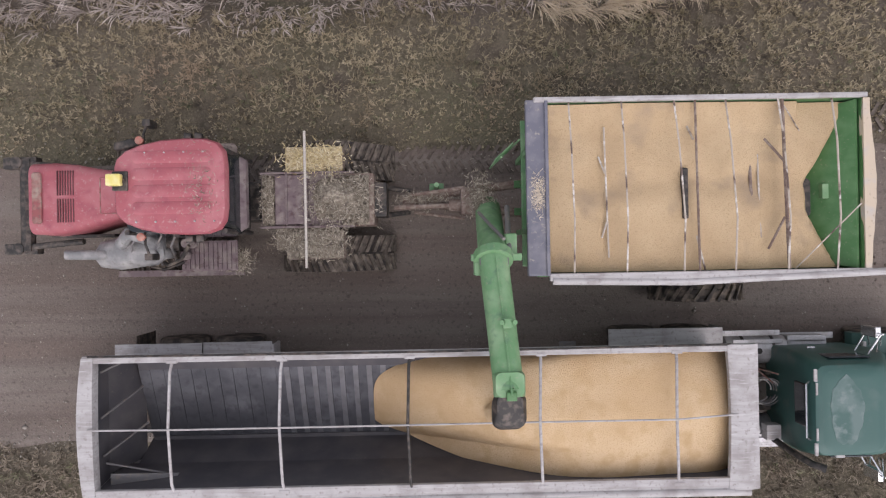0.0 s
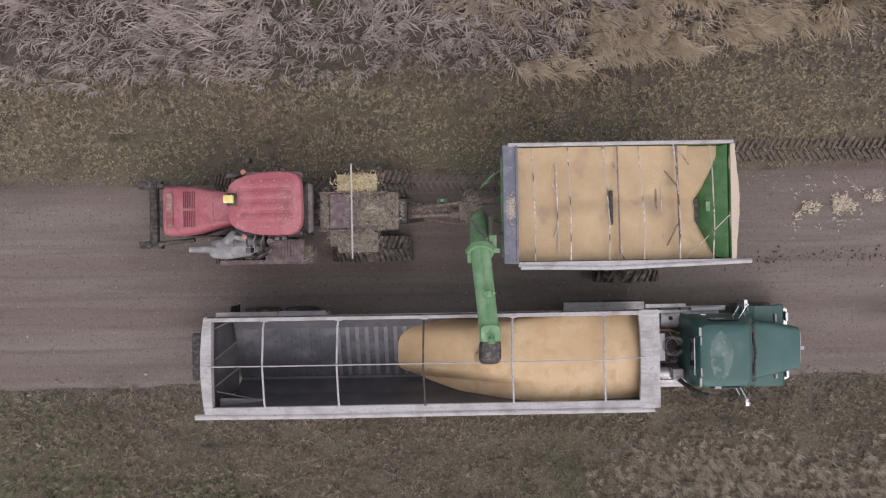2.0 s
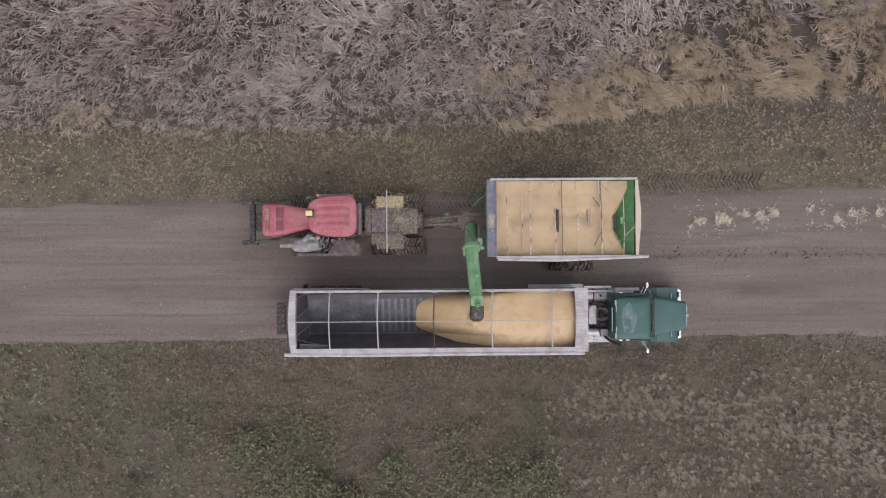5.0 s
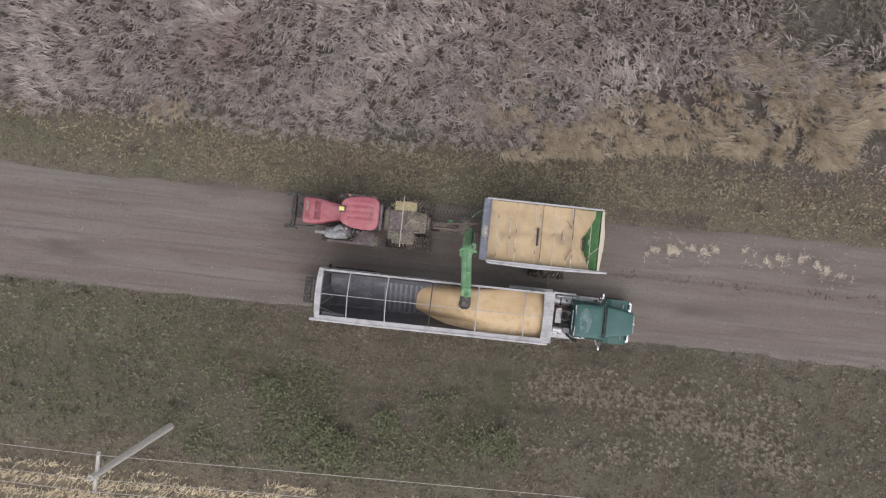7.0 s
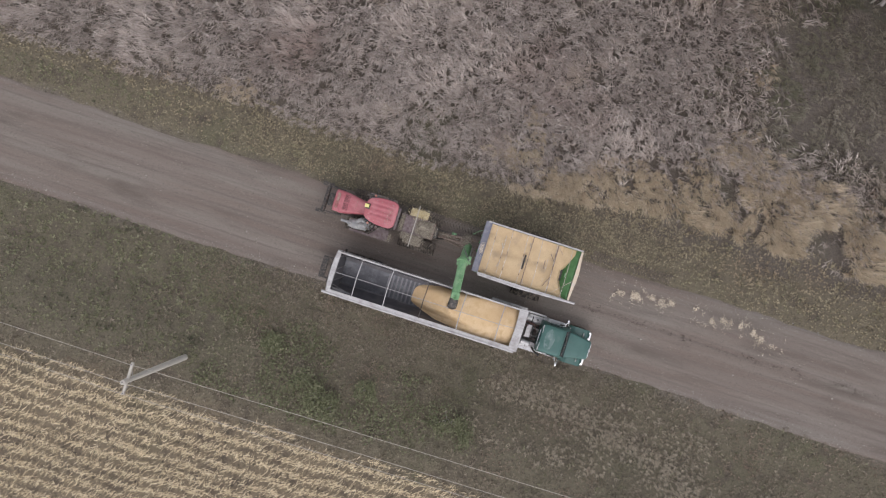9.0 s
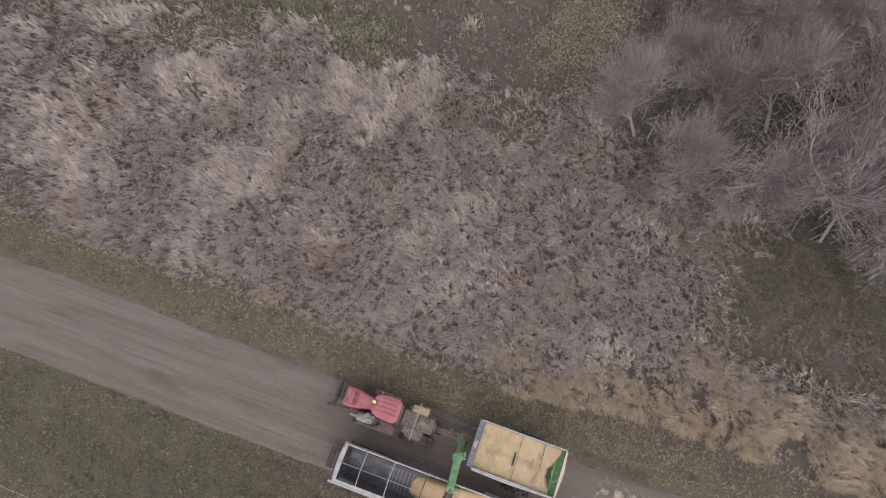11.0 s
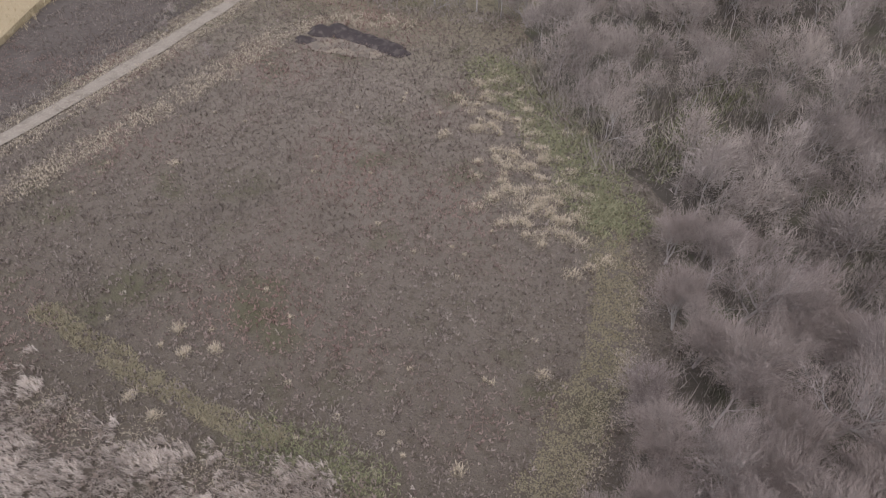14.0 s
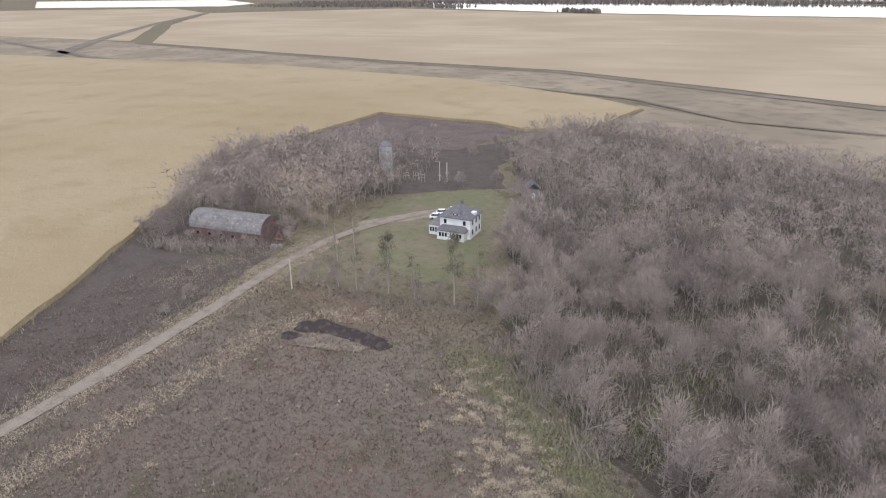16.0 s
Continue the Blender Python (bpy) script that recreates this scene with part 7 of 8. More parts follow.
def tree_model(name, seed, height, spread, twigs, twig_w, sides, label, upright=0.5, fork=0.25, thick=1.0):
    segs, co, tr = grow(seed, height, spread, twigs, twig_w, upright, fork)
    t = thing("tree", label, "tree", (0, 0, 0), "bare woodland trees")
    big = [(s[0], s[1], s[2] * thick, s[3] * thick) for s in segs if s[4] < 2]
    small = [(s[0], s[1], s[2] * thick, s[3] * thick) for s in segs if s[4] >= 2]
    deep = [s[4] for s in segs if s[4] >= 2]
    c1, t1 = tubes(big, sides)
    trunk = new("trunk", fast_mesh("trunk", c1, t1, M_BARK))
    under(trunk, t)
    c2, t2 = tubes([s for s, q in zip(small, deep) if q == 2] + ([s for s, q in zip(small, deep) if q == 3] if sides > 5 else []), 3)
    thin = [s for s, q in zip(small, deep) if q == (4 if sides > 5 else 3)][:: 2 if sides > 5 else 4]
    c3, t3 = ribbons(thin)
    c2, t2 = np.concatenate([c2, c3]), np.concatenate([t2, t3 + len(c2)])
    tagged(under(new("limb", fast_mesh("limb", c2, t2, M_BARK)), t), "", "", "", "stuff")
    under(new("crown", fast_mesh("crown", co, tr, M_TWIG if sides > 5 else M_TWIG_FAR)), t, "haze of fine bare twigs")
    return t


near_models = [tree_model("near", 11, 10.5, 0.75, 10500, 0.0125, 7, "bare grey tree with a dense haze of twigs"), tree_model("near", 12, 12.5, 0.95, 5500, 0.012, 7, "bare wide-limbed tree with pale branches", 0.3, 0.0, 1.5),
               tree_model("near", 13, 9.5, 0.7, 11000, 0.013, 7, "bare grey tree with a dense haze of twigs", 0.6, 0.9), tree_model("near", 17, 11.5, 0.85, 9000, 0.0125, 7, "bare many-stemmed tree beside the meadow", 0.4, 0.9)]
far_models = [tree_model("far", 21 + k, 8.8 + 0.9 * k, 0.82 + 0.05 * k, 1850, 0.034, 5, "bare mauve-grey woodland tree", 0.7, 0.4, 0.65) for k in range(4)]


def plant(models, x, y, s, k):
    m = models[k % len(models)]
    return copy_thing(m, pose(x, y, float(ground_z(x, y)), 0, 0, (k * 137.5) % 360) @ Matrix.Scale(s, 4))


near_spots = [(6.6, 29.5, 0.86, 0), (17.5, 27.5, 1.12, 1), (11.6, 32.8, 0.9, 2), (9.4, 41.5, 0.95, 0), (14.8, 51.5, 1.0, 3), (21, 34.5, 1.05, 3), (13.8, 39, 0.95, 3), (10.6, 27.0, 0.75, 2), (10.2, 53.5, 0.9, 2), (21, 47, 1.1, 1),
              (21.5, 25.5, 0.9, 0), (20.5, 62, 1.05, 0), (26, 30, 1.0, 2), (27, 40, 1.1, 0), (14, 60, 1.0, 1), (10.5, 64, 0.9, 0), (26, 54, 1.0, 3), (31, 47, 1.05, 2), (31, 34, 1.0, 1), (17, 44.5, 1.0, 2), (12.5, 46.5, 0.9, 0), (25, 24.5, 0.8, 3), (30, 24, 0.9, 0),
              (8.5, 34.5, 0.8, 2), (7.4, 46.5, 0.8, 0), (7.6, 58, 0.85, 2), (16, 33, 0.95, 0), (17.5, 56, 0.95, 2), (18, 39, 1.0, 2), (23.5, 41, 0.95, 2), (13.5, 27.5, 0.8, 0), (20, 30.5, 0.85, 2), (24.5, 34.5, 0.9, 0), (25.5, 26, 0.85, 2), (33, 29, 0.9, 2), (5.6, 68, 0.8, 2), (23, 57, 0.95, 2)]
for i, (x, y, s, k) in enumerate(near_spots):
    m = near_models[k]
    copy_thing(m, pose(x, y, float(ground_z(x, y)), 0, 0, (i * 137.5) % 360) @ Matrix.Scale(s, 4))
rnd = random.Random(5)
placed = [(x, y) for x, y, _, _ in near_spots]
WEST = [(-84, 168), (-80, 190), (-76, 232), (-100, 245), (-140, 236), (-146, 214), (-134, 172), (-124, 150), (-120, 152), (-94, 158)]


def fits(x, y):
    if inside(WEST, x, y):
        return not (-120 < x < -90 and y < 158)
    if not inside(WOODS, x, y) or (x < 33 and y < 66):
        return False
    return not (inside(OPEN_GLADE, x, y) and rnd.random() < 0.93)


wood, tries = [], 0
while tries < 14000:
    tries += 1
    x, y = rnd.uniform(-150, 118), rnd.uniform(22, 308)
    gap = 4.1 if y < 150 else 4.9
    if fits(x, y) and all((x - a) ** 2 + (y - b2) ** 2 > gap * gap for a, b2 in placed):
        placed.append((x, y))
        wood.append((x, y))
wood.sort(key=lambda p: math.hypot(p[0], p[1] * 0.8) + (25 if p[0] > 45 else 0))
for i, (x, y) in enumerate(wood[:215]):
    plant(far_models, x, y, rnd.uniform(0.75, 1.15), i)
# the rest of the wood, too far to tell tree from tree
bark_c, bark_t, twig_c, n0 = [], [], [], 0
protos = []
for k in range(5):
    rn = np.random.default_rng(300 + k)
    n = 350
    hub = rn.normal(0, 1, (26, 3)) * np.array([1.9, 1.9, 1.5]) + np.array([0, 0, 6.0])
    p = hub[rn.integers(0, 26, n)] + rn.normal(0, 0.55, (n, 3))
    d = rn.normal(0, 0.6, (n, 3)) + np.array([0, 0, 0.5]) + p * np.array([0.1, 0.1, 0.0])
    d /= np.linalg.norm(d, axis=1, keepdims=True)
    w = np.cross(d, rn.normal(0, 1, (n, 3)))
    w /= np.linalg.norm(w, axis=1, keepdims=True)
    w *= rn.uniform(0.045, 0.105, n)[:, None]
    protos.append(np.stack([p - w, p + w, p + d * rn.uniform(0.6, 1.5, n)[:, None]], 1))


def cleared(x, y):
    """Open ground round the silo and the shed and on the yard's side of them."""
    for cx, cy, ux, uy, far, east, west in ((-93.4, 225.3, 0.39, -0.92, 26.0, 14.0, 5.2), (-36.6, 204.5, 0.18, -0.98, 17.0, 4.4, 4.4)):
        a, b2 = (x - cx) * ux + (y - cy) * uy, (x - cx) * uy - (y - cy) * ux
        if -5.0 < a < far and -east < b2 < west:
            return True
    return False


for i, (x, y) in enumerate(p for p in wood[215:] if not cleared(*p)):
    s, a = rnd.uniform(0.75, 1.15), rnd.uniform(0, 6.28)
    if inside(WEST, x, y):
        s *= 1.3
    turn = np.array([[math.cos(a), -math.sin(a), 0], [math.sin(a), math.cos(a), 0], [0, 0, 1]]) * s
    twig_c.append(protos[i % 5].reshape(-1, 3) @ turn.T + np.array([x, y, 0]))
    limbs = [((x, y, 0), (x + rnd.gauss(0, 0.3), y + rnd.gauss(0, 0.3), 4.5 * s), 0.14, 0.09)]
    for _ in range(6):
        b2 = rnd.uniform(0, 6.28)
        limbs.append(((x, y, rnd.uniform(2, 4) * s), (x + 2.6 * s * math.cos(b2), y + 2.6 * s * math.sin(b2), rnd.uniform(5.5, 8.5) * s), 0.07, 0.03))
    c, t = tubes(limbs, 3)
    bark_c.append(c)
    bark_t.append(t + n0)
    n0 += len(c)
twig_c = np.concatenate(twig_c)
tagged(new("far_wood_crowns", fast_mesh("far_wood_crowns", twig_c, np.arange(len(twig_c)).reshape(-1, 3), M_TWIG_FAR)), "dense mauve-grey bare crowns of the far wood", "woods", "", "stuff")
tagged(new("far_wood_trunks", fast_mesh("far_wood_trunks", np.concatenate(bark_c), np.concatenate(bark_t), M_BARK)), "grey trunks of the far wood", "woods", "", "stuff")
for i, (x, y, s) in enumerate(((-87, 98, 0.25), (-89, 103, 0.3), (-91, 112, 0.35), (-74, 92, 0.25), (-122, 143, 0.85), (-125, 138, 0.7), (-119.5, 139.5, 0.6), (-121, 150, 0.9), (-126, 147, 0.8), (-117.5, 142.5, 0.5), (-116, 158, 0.95), (-108, 157.5, 1.0), (-100, 158, 0.9), (-93, 159, 0.85), (-89.5, 152, 0.6), (-86, 146, 0.45), (-85.5, 138, 0.4), (-92, 140, 0.4), (-73, 128, 0.3), (-66, 128, 0.5), (-33, 128, 0.6), (-48, 128, 0.35), (-60, 210, 0.5), (-50, 214, 0.45), (-66, 208, 0.4), (-52, 245, 0.6), (-70, 250, 0.55), (-62, 260, 0.6), (-84, 160, 0.5), (-88, 157, 0.55), (-70, 130, 0.4), (-56, 129, 0.4), (-41, 127, 0.45), (-28, 128, 0.6), (-97, 141, 0.35), (-104, 141, 0.35), (-112, 141, 0.4), (-128, 168, 1.2), (-131, 178, 1.3), (-134, 190, 1.3), (-138, 203, 1.3), (-126, 174, 1.15), (-120, 182, 1.2), (-115, 192, 1.2), (-108, 204, 1.2), (-141, 212, 1.2), (-31, 150, 0.8), (-33, 158, 0.85), (-34, 168, 0.8), (-36, 178, 0.75), (-37, 190, 0.8), (-31, 163, 0.9), (-33, 184, 0.9), (-40, 198, 0.8), (-64, 126, 0.45), (-55, 124, 0.4), (-44, 124, 0.5))):
    plant(far_models, x, y, s, i)
for m in near_models + far_models:
    for o in (*m.children_recursive, m):
        bpy.data.objects.remove(o)


def pine(x, y, h, seed, sparse=1.0):
    """A thin pine: straight trunk, whorls of short boughs, needle tufts."""
    rn = np.random.default_rng(seed)
    t = thing("tree", "thin dark pine with a bare lower trunk", "tree", (x, y, 0), "pines before the lawn")
    part("trunk", Geo().tube([(x, y, -0.1), (x + rn.normal(0, 0.1), y, h * 0.5), (x, y, h)], [0.17, 0.12, 0.04], 7), M_BARK, t)
    segs, P = [], []
    for k in range(int(26 * sparse)):
        z, a = h * rn.uniform(0.28, 1.0), rn.uniform(0, 6.28)
        ln = (1.0 + 2.9 * (1 - z / h)) * rn.uniform(0.6, 1.1)
        e = (x + ln * math.cos(a), y + ln * math.sin(a), z + rn.normal(0.1, 0.2))
        segs.append(((x, y, z - 0.1), e, 0.035, 0.012))
        for q in np.linspace(0.35, 1, 5):
            P.append([x + (e[0] - x) * q, y + (e[1] - y) * q, z + (e[2] - z) * q])
    c, tr = tubes(segs, 3)
    tagged(under(new("bough", fast_mesh("bough", c, tr, M_BARK)), t), "", "", "", "stuff")
    P = np.repeat(np.array(P), 12, 0)
    P = P + rn.normal(0, 0.34, P.shape)
    co, tris = blade_arrays(P, rn.uniform(0.25, 0.5, len(P)), rn.uniform(0.04, 0.09, len(P)), rn.uniform(0, 6.28, len(P)), rn.uniform(0.2, 1.4, len(P)), 0.1)
    under(new("needles", fast_mesh("needles", co, tris, M_PINE)), t)


for k, (x, y, h, sp) in enumerate(((-62.8, 125.5, 12, 0.4), (-58.9, 126.1, 13, 0.5), (-51.5, 126.2, 11, 1.8), (-45.3, 125.3, 8, 0.6), (-36.7, 125.3, 12.5, 1.9), (-31.6, 124.2, 11, 0.6))):
    pine(x, y, h * 1.25, 80 + k, sp)

# undergrowth between the trunks and round the farmyard
def brushy(x, y):
    return inside(WOODS, x, y) | (inside(WEST, x, y) & ~((x > -120) & (x < -90) & (y < 158)))


x, y = scatter(-150, 118, 22, 308, 3.4, brushy)
keep = RNG.random(len(x)) < np.where(y < 90, 1.0, 0.55) * np.where(inside(OPEN_GLADE, x, y), 1.6, 1) * (0.35 + 0.65 * (vn(x, y, 5, 95) > 0.42))
x, y = x[keep], y[keep]
blades("undergrowth", flat_at(x, y), RNG.uniform(0.8, 3.0, len(x)), RNG.uniform(0.05, 0.16, len(x)) * np.where(y > 90, 1.5, 1), RNG.uniform(0, 6.28, len(x)), RNG.uniform(0.05, 0.8, len(x)), M_BRUSH, "tangled bare undergrowth of the wood", "undergrowth", 0)
turf("glade_dip", [(2, 88), (5, 98), (9, 110)], 4.5, 16, 1.0, 0.2, M_LEAF, "green scrub in a dip of the wood", 1.0, "undergrowth")
turf("glade_thicket", [(-19, 112), (-10, 99), (-2, 89)], 6.0, 12, 2.2, 0.13, M_BRUSH, "low brown thicket at the wood's edge", 0.9, "undergrowth")
EDGE = [(-70, 127), (-60, 124), (-50, 122), (-40, 122), (-30, 123)]
turf("lawn_edge_brush", EDGE, 3.5, 7, 1.5, 0.12, M_BRUSH, "bare brush along the lawn's edge", 0.9, "undergrowth")
turf("barnside_brush", [(-128, 150), (-123, 139), (-112, 141), (-98, 142), (-90, 143)], 3.0, 8, 1.6, 0.14, M_BRUSH, "bare brush round the barn", 0.9, "undergrowth")
turf("driveside_brush", [(-93, 60), (-90.5, 90), (-90, 118), (-88, 138)], 2.6, 5, 1.1, 0.12, M_BRUSH, "bare brush beside the drive", 1.0, "undergrowth")
turf("barn_yard_grass", [(-100, 118), (-97, 132), (-92, 138)], 5.0, 20, 0.45, 0.12, M_BANK_GRASS, "tan grass between weeds and drive", 1.0)
turf("barn_yard_green", [(-104, 137), (-96, 134), (-93, 128)], 3.4, 22, 0.5, 0.13, M_MOSS, "green grass in front of the barn", 1.0)
turf("barn_front_brush", [(-118, 136), (-108, 136), (-97, 139)], 2.6, 15, 2.4, 0.14, M_BRUSH, "bare brush in front of the barn", 1.0, "undergrowth")


# ---- far land ----
def strip(name, line, width, z, mat, label, category):
    """A track along a line of points."""
    L = []
    for (xa, ya), (xb, yb) in zip(line, line[1:]):
        n = max(1, int(math.hypot(xb - xa, yb - ya) / 3))
        L += [Vector((xa + (xb - xa) * k / n, ya + (yb - ya) * k / n)) for k in range(n)]
    L.append(Vector(line[-1]))
    for _ in range(3):
        L = [L[0]] + [(L[i - 1] + L[i] * 2 + L[i + 1]) / 4 for i in range(1, len(L) - 1)] + [L[-1]]
    rnd2, left, right = random.Random(3), [], []
    for i, p in enumerate(L):
        d = (L[min(i + 1, len(L) - 1)] - L[max(i - 1, 0)]).normalized()
        nrm = Vector((-d.y, d.x))
        left.append(tuple(p + nrm * (width / 2 + rnd2.uniform(-0.06, 0.06) * width)))
        right.append(tuple(p - nrm * (width / 2 + rnd2.uniform(-0.06, 0.06) * width)))
    n = len(L)
    g = Geo().add([(x, y, z) for x, y in left] + [(x, y, z) for x, y in right], [(i, n + i, n + i + 1, i + 1) for i in range(n - 1)])
    return setting(name, g, mat, label, category)


sheet("woodland_floor", ragged(WOODS, 4, 1.2, 1), 0.13, M_LITTER, "brown leaf litter and tangled undergrowth", "ground")
strip("driveway", DRIVE, 2.9, 0.17, M_DRIVE, "pale gravel farm drive", "road")
sheet("lawn", ragged([(-77.5, 169), (-76, 186), (-68, 201), (-51, 210), (-38.5, 193), (-35.5, 168), (-36.5, 144), (-46, 134), (-57, 138), (-70, 152)], 1.0, 1.1, 4), 0.02, M_LAWN, "green farmyard lawn", "lawn")
sheet("yard", ragged([(-75, 163), (-62, 176), (-52, 176), (-52, 186), (-60, 186), (-70, 176), (-78, 168)], 3, 0.5, 5), 0.05, M_DRIVE, "bare gravel yard by the house", "ground")
sheet("west_weeds", ragged([(-111, 84), (-117, 104), (-127, 133), (-137, 163), (-128, 165), (-92, 160), (-87, 138), (-90, 90), (-93, 40), (-105, 40)], 3, 0.8, 6), 0.13, M_WEEDS, "dark brown weeds beside the corn", "ground")
sheet("back_weeds", ragged([(-150, 215), (-143, 262), (-80, 262), (-46, 300), (-56, 240), (-46, 212), (-80, 195), (-130, 165)], 5, 1.5, 6), 0.01, M_WEEDS, "brown rank weeds behind the yard", "ground")
sheet("ploughed_patch", ragged([(-148, 262), (-139, 326), (-76, 314), (-60, 300), (-78, 258)], 5, 1.0, 7), 0.16, M_PLOUGH, "dark ploughed earth behind the trees", "field")

# standing corn: raised fields with a ragged stalk edge
CORN = [(-111, 84), (-117, 104), (-127.5, 134), (-137.5, 163), (-153, 214), (-149, 262), (-139, 327), (-77, 316), (-60, 303), (-30, 318), (-14, 374), (-42, 402), (-131, 458), (-306, 510), (-510, 520), (-900, 560), (-1300, 100), (-600, 0), (-140, 10), (-108, 60)]
sheet("corn_field", ragged(CORN, 6, 0.7, 8), 1.25, M_CORN_FIELD, "broad field of ripe standing corn", "field", 1.5)
P = []
for (xa, ya), (xb, yb) in zip(CORN[:12], CORN[1:13]):
    n = int(math.hypot(xb - xa, yb - ya) * 26)
    t = RNG.random(n)
    P.append(np.stack([xa + (xb - xa) * t + RNG.normal(-0.4, 0.7, n), ya + (yb - ya) * t + RNG.normal(0.2, 0.7, n), RNG.uniform(0.0, 1.0, n)], 1))
P = np.concatenate(P)
blades("corn_stalk_edge", P, RNG.uniform(0.7, 1.3, len(P)), RNG.uniform(0.05, 0.13, len(P)), RNG.uniform(0, 6.28, len(P)), RNG.uniform(0.1, 1.1, len(P)), M_CORN_LEAF, "ragged edge of dry corn stalks", "corn", 0)
x, y = scatter(-260, -105, 60, 330, 1.6, lambda x, y: inside(CORN, x, y))
blades("corn_tops", np.stack([x, y, 0 * x + 1.15], 1), RNG.uniform(0.4, 0.9, len(x)), RNG.uniform(0.06, 0.16, len(x)), RNG.uniform(0, 6.28, len(x)), RNG.uniform(0.1, 1.0, len(x)), M_CORN_LEAF, "dry tassels over the standing corn", "corn", 0)
sheet("ditch_land", ragged([(-900, 562), (-510, 522), (-306, 512), (-131, 458), (-20, 406), (30, 352), (90, 330), (500, 240), (1200, 150), (1500, 500), (400, 330), (104, 409), (-78, 527), (-227, 562), (-598, 688), (-1150, 900)], 25, 1.5, 9), 0.10, M_DITCH, "dry grass of a drainage hollow", "field")
strip("ditch_bank", [(-598, 684), (-227, 558), (-78, 522), (103, 404), (400, 325), (1200, 240)], 9, 0.35, M_FAR_ROAD, "dark bank along the ditch", "ground")
strip("ditch_bank_low", [(-131, 458), (-20, 408), (30, 352), (90, 334), (500, 246)], 4, 0.3, M_FAR_ROAD, "dark bank along the hollow", "ground")
strip("field_road", [(-560, 520), (-690, 720), (-900, 1080), (-1180, 1640)], 16, 0.4, M_FAR_ROAD, "far farm road between fields", "road")
strip("cross_road", [(-1200, 820), (-872, 720), (-540, 545), (-480, 520)], 10, 0.4, M_FAR_ROAD, "far farm road", "road")
sheet("far_field", ragged([(-590, 700), (-227, 572), (-78, 536), (103, 418), (420, 340), (1300, 280), (2200, 900), (360, 1420), (-190, 1580), (-760, 1920), (-1130, 1560), (-860, 1080)], 60, 2, 10), 0.15, M_FAR_FIELD, "pale far field", "field")
sheet("far_field_west", ragged([(-640, 720), (-900, 1090), (-1140, 1560), (-1500, 1900), (-2300, 1500), (-1500, 1000), (-1180, 840), (-880, 760)], 60, 2, 11), 0.15, M_FAR_FIELD, "pale far field", "field")
sheet("lake", ragged([(-700, 1990), (-190, 1620), (340, 1455), (1500, 1100), (2600, 1100), (2400, 1700), (700, 2150), (60, 2350), (-500, 2750), (-950, 2550)], 80, 8, 12), 0.35, M_WATER, "still lake mirroring the bright sky", "lake")
sheet("lake_west", ragged([(-2095, 1935), (-1480, 2130), (-1600, 2500), (-2230, 3200), (-3140, 2900)], 80, 8, 13), 0.35, M_WATER, "far lake mirroring the bright sky", "lake")
sheet("lake_far", ragged([(150, 3000), (700, 2500), (1400, 2300), (2000, 2500), (1100, 3300)], 80, 8, 14), 0.35, M_WATER, "far lake mirroring the bright sky", "lake")
# far shore woods: low lumpy strips of bare crowns
P = []
for (xa, ya), (xb, yb), n, sp in (((-1300, 2150), (-700, 2100), 900, 50), ((-3200, 1500), (-2300, 1750), 900, 60), ((-900, 2650), (200, 2480), 1200, 50), ((-560, 2820), (1800, 3300), 2200, 120), ((-1350, 2500), (-900, 2400), 900, 60), ((200, 2360), (1500, 2150), 900, 30), ((-260, 1700), (-180, 1640), 120, 8)):
    t = RNG.random(n)
    P.append(np.stack([xa + (xb - xa) * t + RNG.normal(0, sp, n), ya + (yb - ya) * t + RNG.normal(0, sp, n), 0 * t + 0.1], 1))
P = np.concatenate(P)
blades("far_shore_woods", P, RNG.uniform(6, 12, len(P)), RNG.uniform(4, 9, len(P)), RNG.uniform(0, 6.28, len(P)), RNG.uniform(0.0, 0.3, len(P)), M_FAR_WOODS, "low dark woods on the far shore", "woods", 0.2)

# the excavated pit
g = Geo()
for k, (x, y, h, w) in enumerate(((-61.8, 103.5, 1.0, 1.2), (-60.2, 107.5, 1.5, 1.8), (-57.8, 108.8, 1.6, 1.8), (-55.2, 108.0, 1.2, 1.8), (-52.4, 107.4, 0.9, 1.8), (-49.4, 106.8, 0.9, 1.8), (-46.6, 106.0, 1.3, 1.7), (-44.4, 105.0, 1.0, 1.3))):
    g.loft([[(x + w * s * math.cos(a) * (1 + 0.12 * math.sin(5 * a + k)), y + 0.75 * w * s * math.sin(a), z + 0.12 * math.sin(3 * a + k)) for a in (2 * math.pi * j / 16 for j in range(16))] for s, z in ((1.7, 0.0), (1.3, 0.3 * h), (0.8, 0.62 * h), (0.25, 0.7 * h))])
setting("spoil_bank", g, M_PIT, "ragged bank of dark dug soil", "soil", "stuff", True)
sheet("pit_floor", ragged([(-61.5, 100.5), (-61, 106), (-53, 106), (-45, 104.5), (-47, 101.5), (-54, 101)], 1.2, 0.4, 15), 0.10, M_BANK, "dug-out hollow of bare soil", "ground")
sheet("wood_back_grass", ragged([(-18, 390), (30, 348), (90, 330), (500, 240), (800, 130), (300, 40), (130, 180), (96, 241), (60, 257), (25, 282), (-8, 310), (-27, 317), (-12, 372)], 20, 1.5, 16), 0.12, M_DITCH, "dry pale grass behind the wood", "ground")


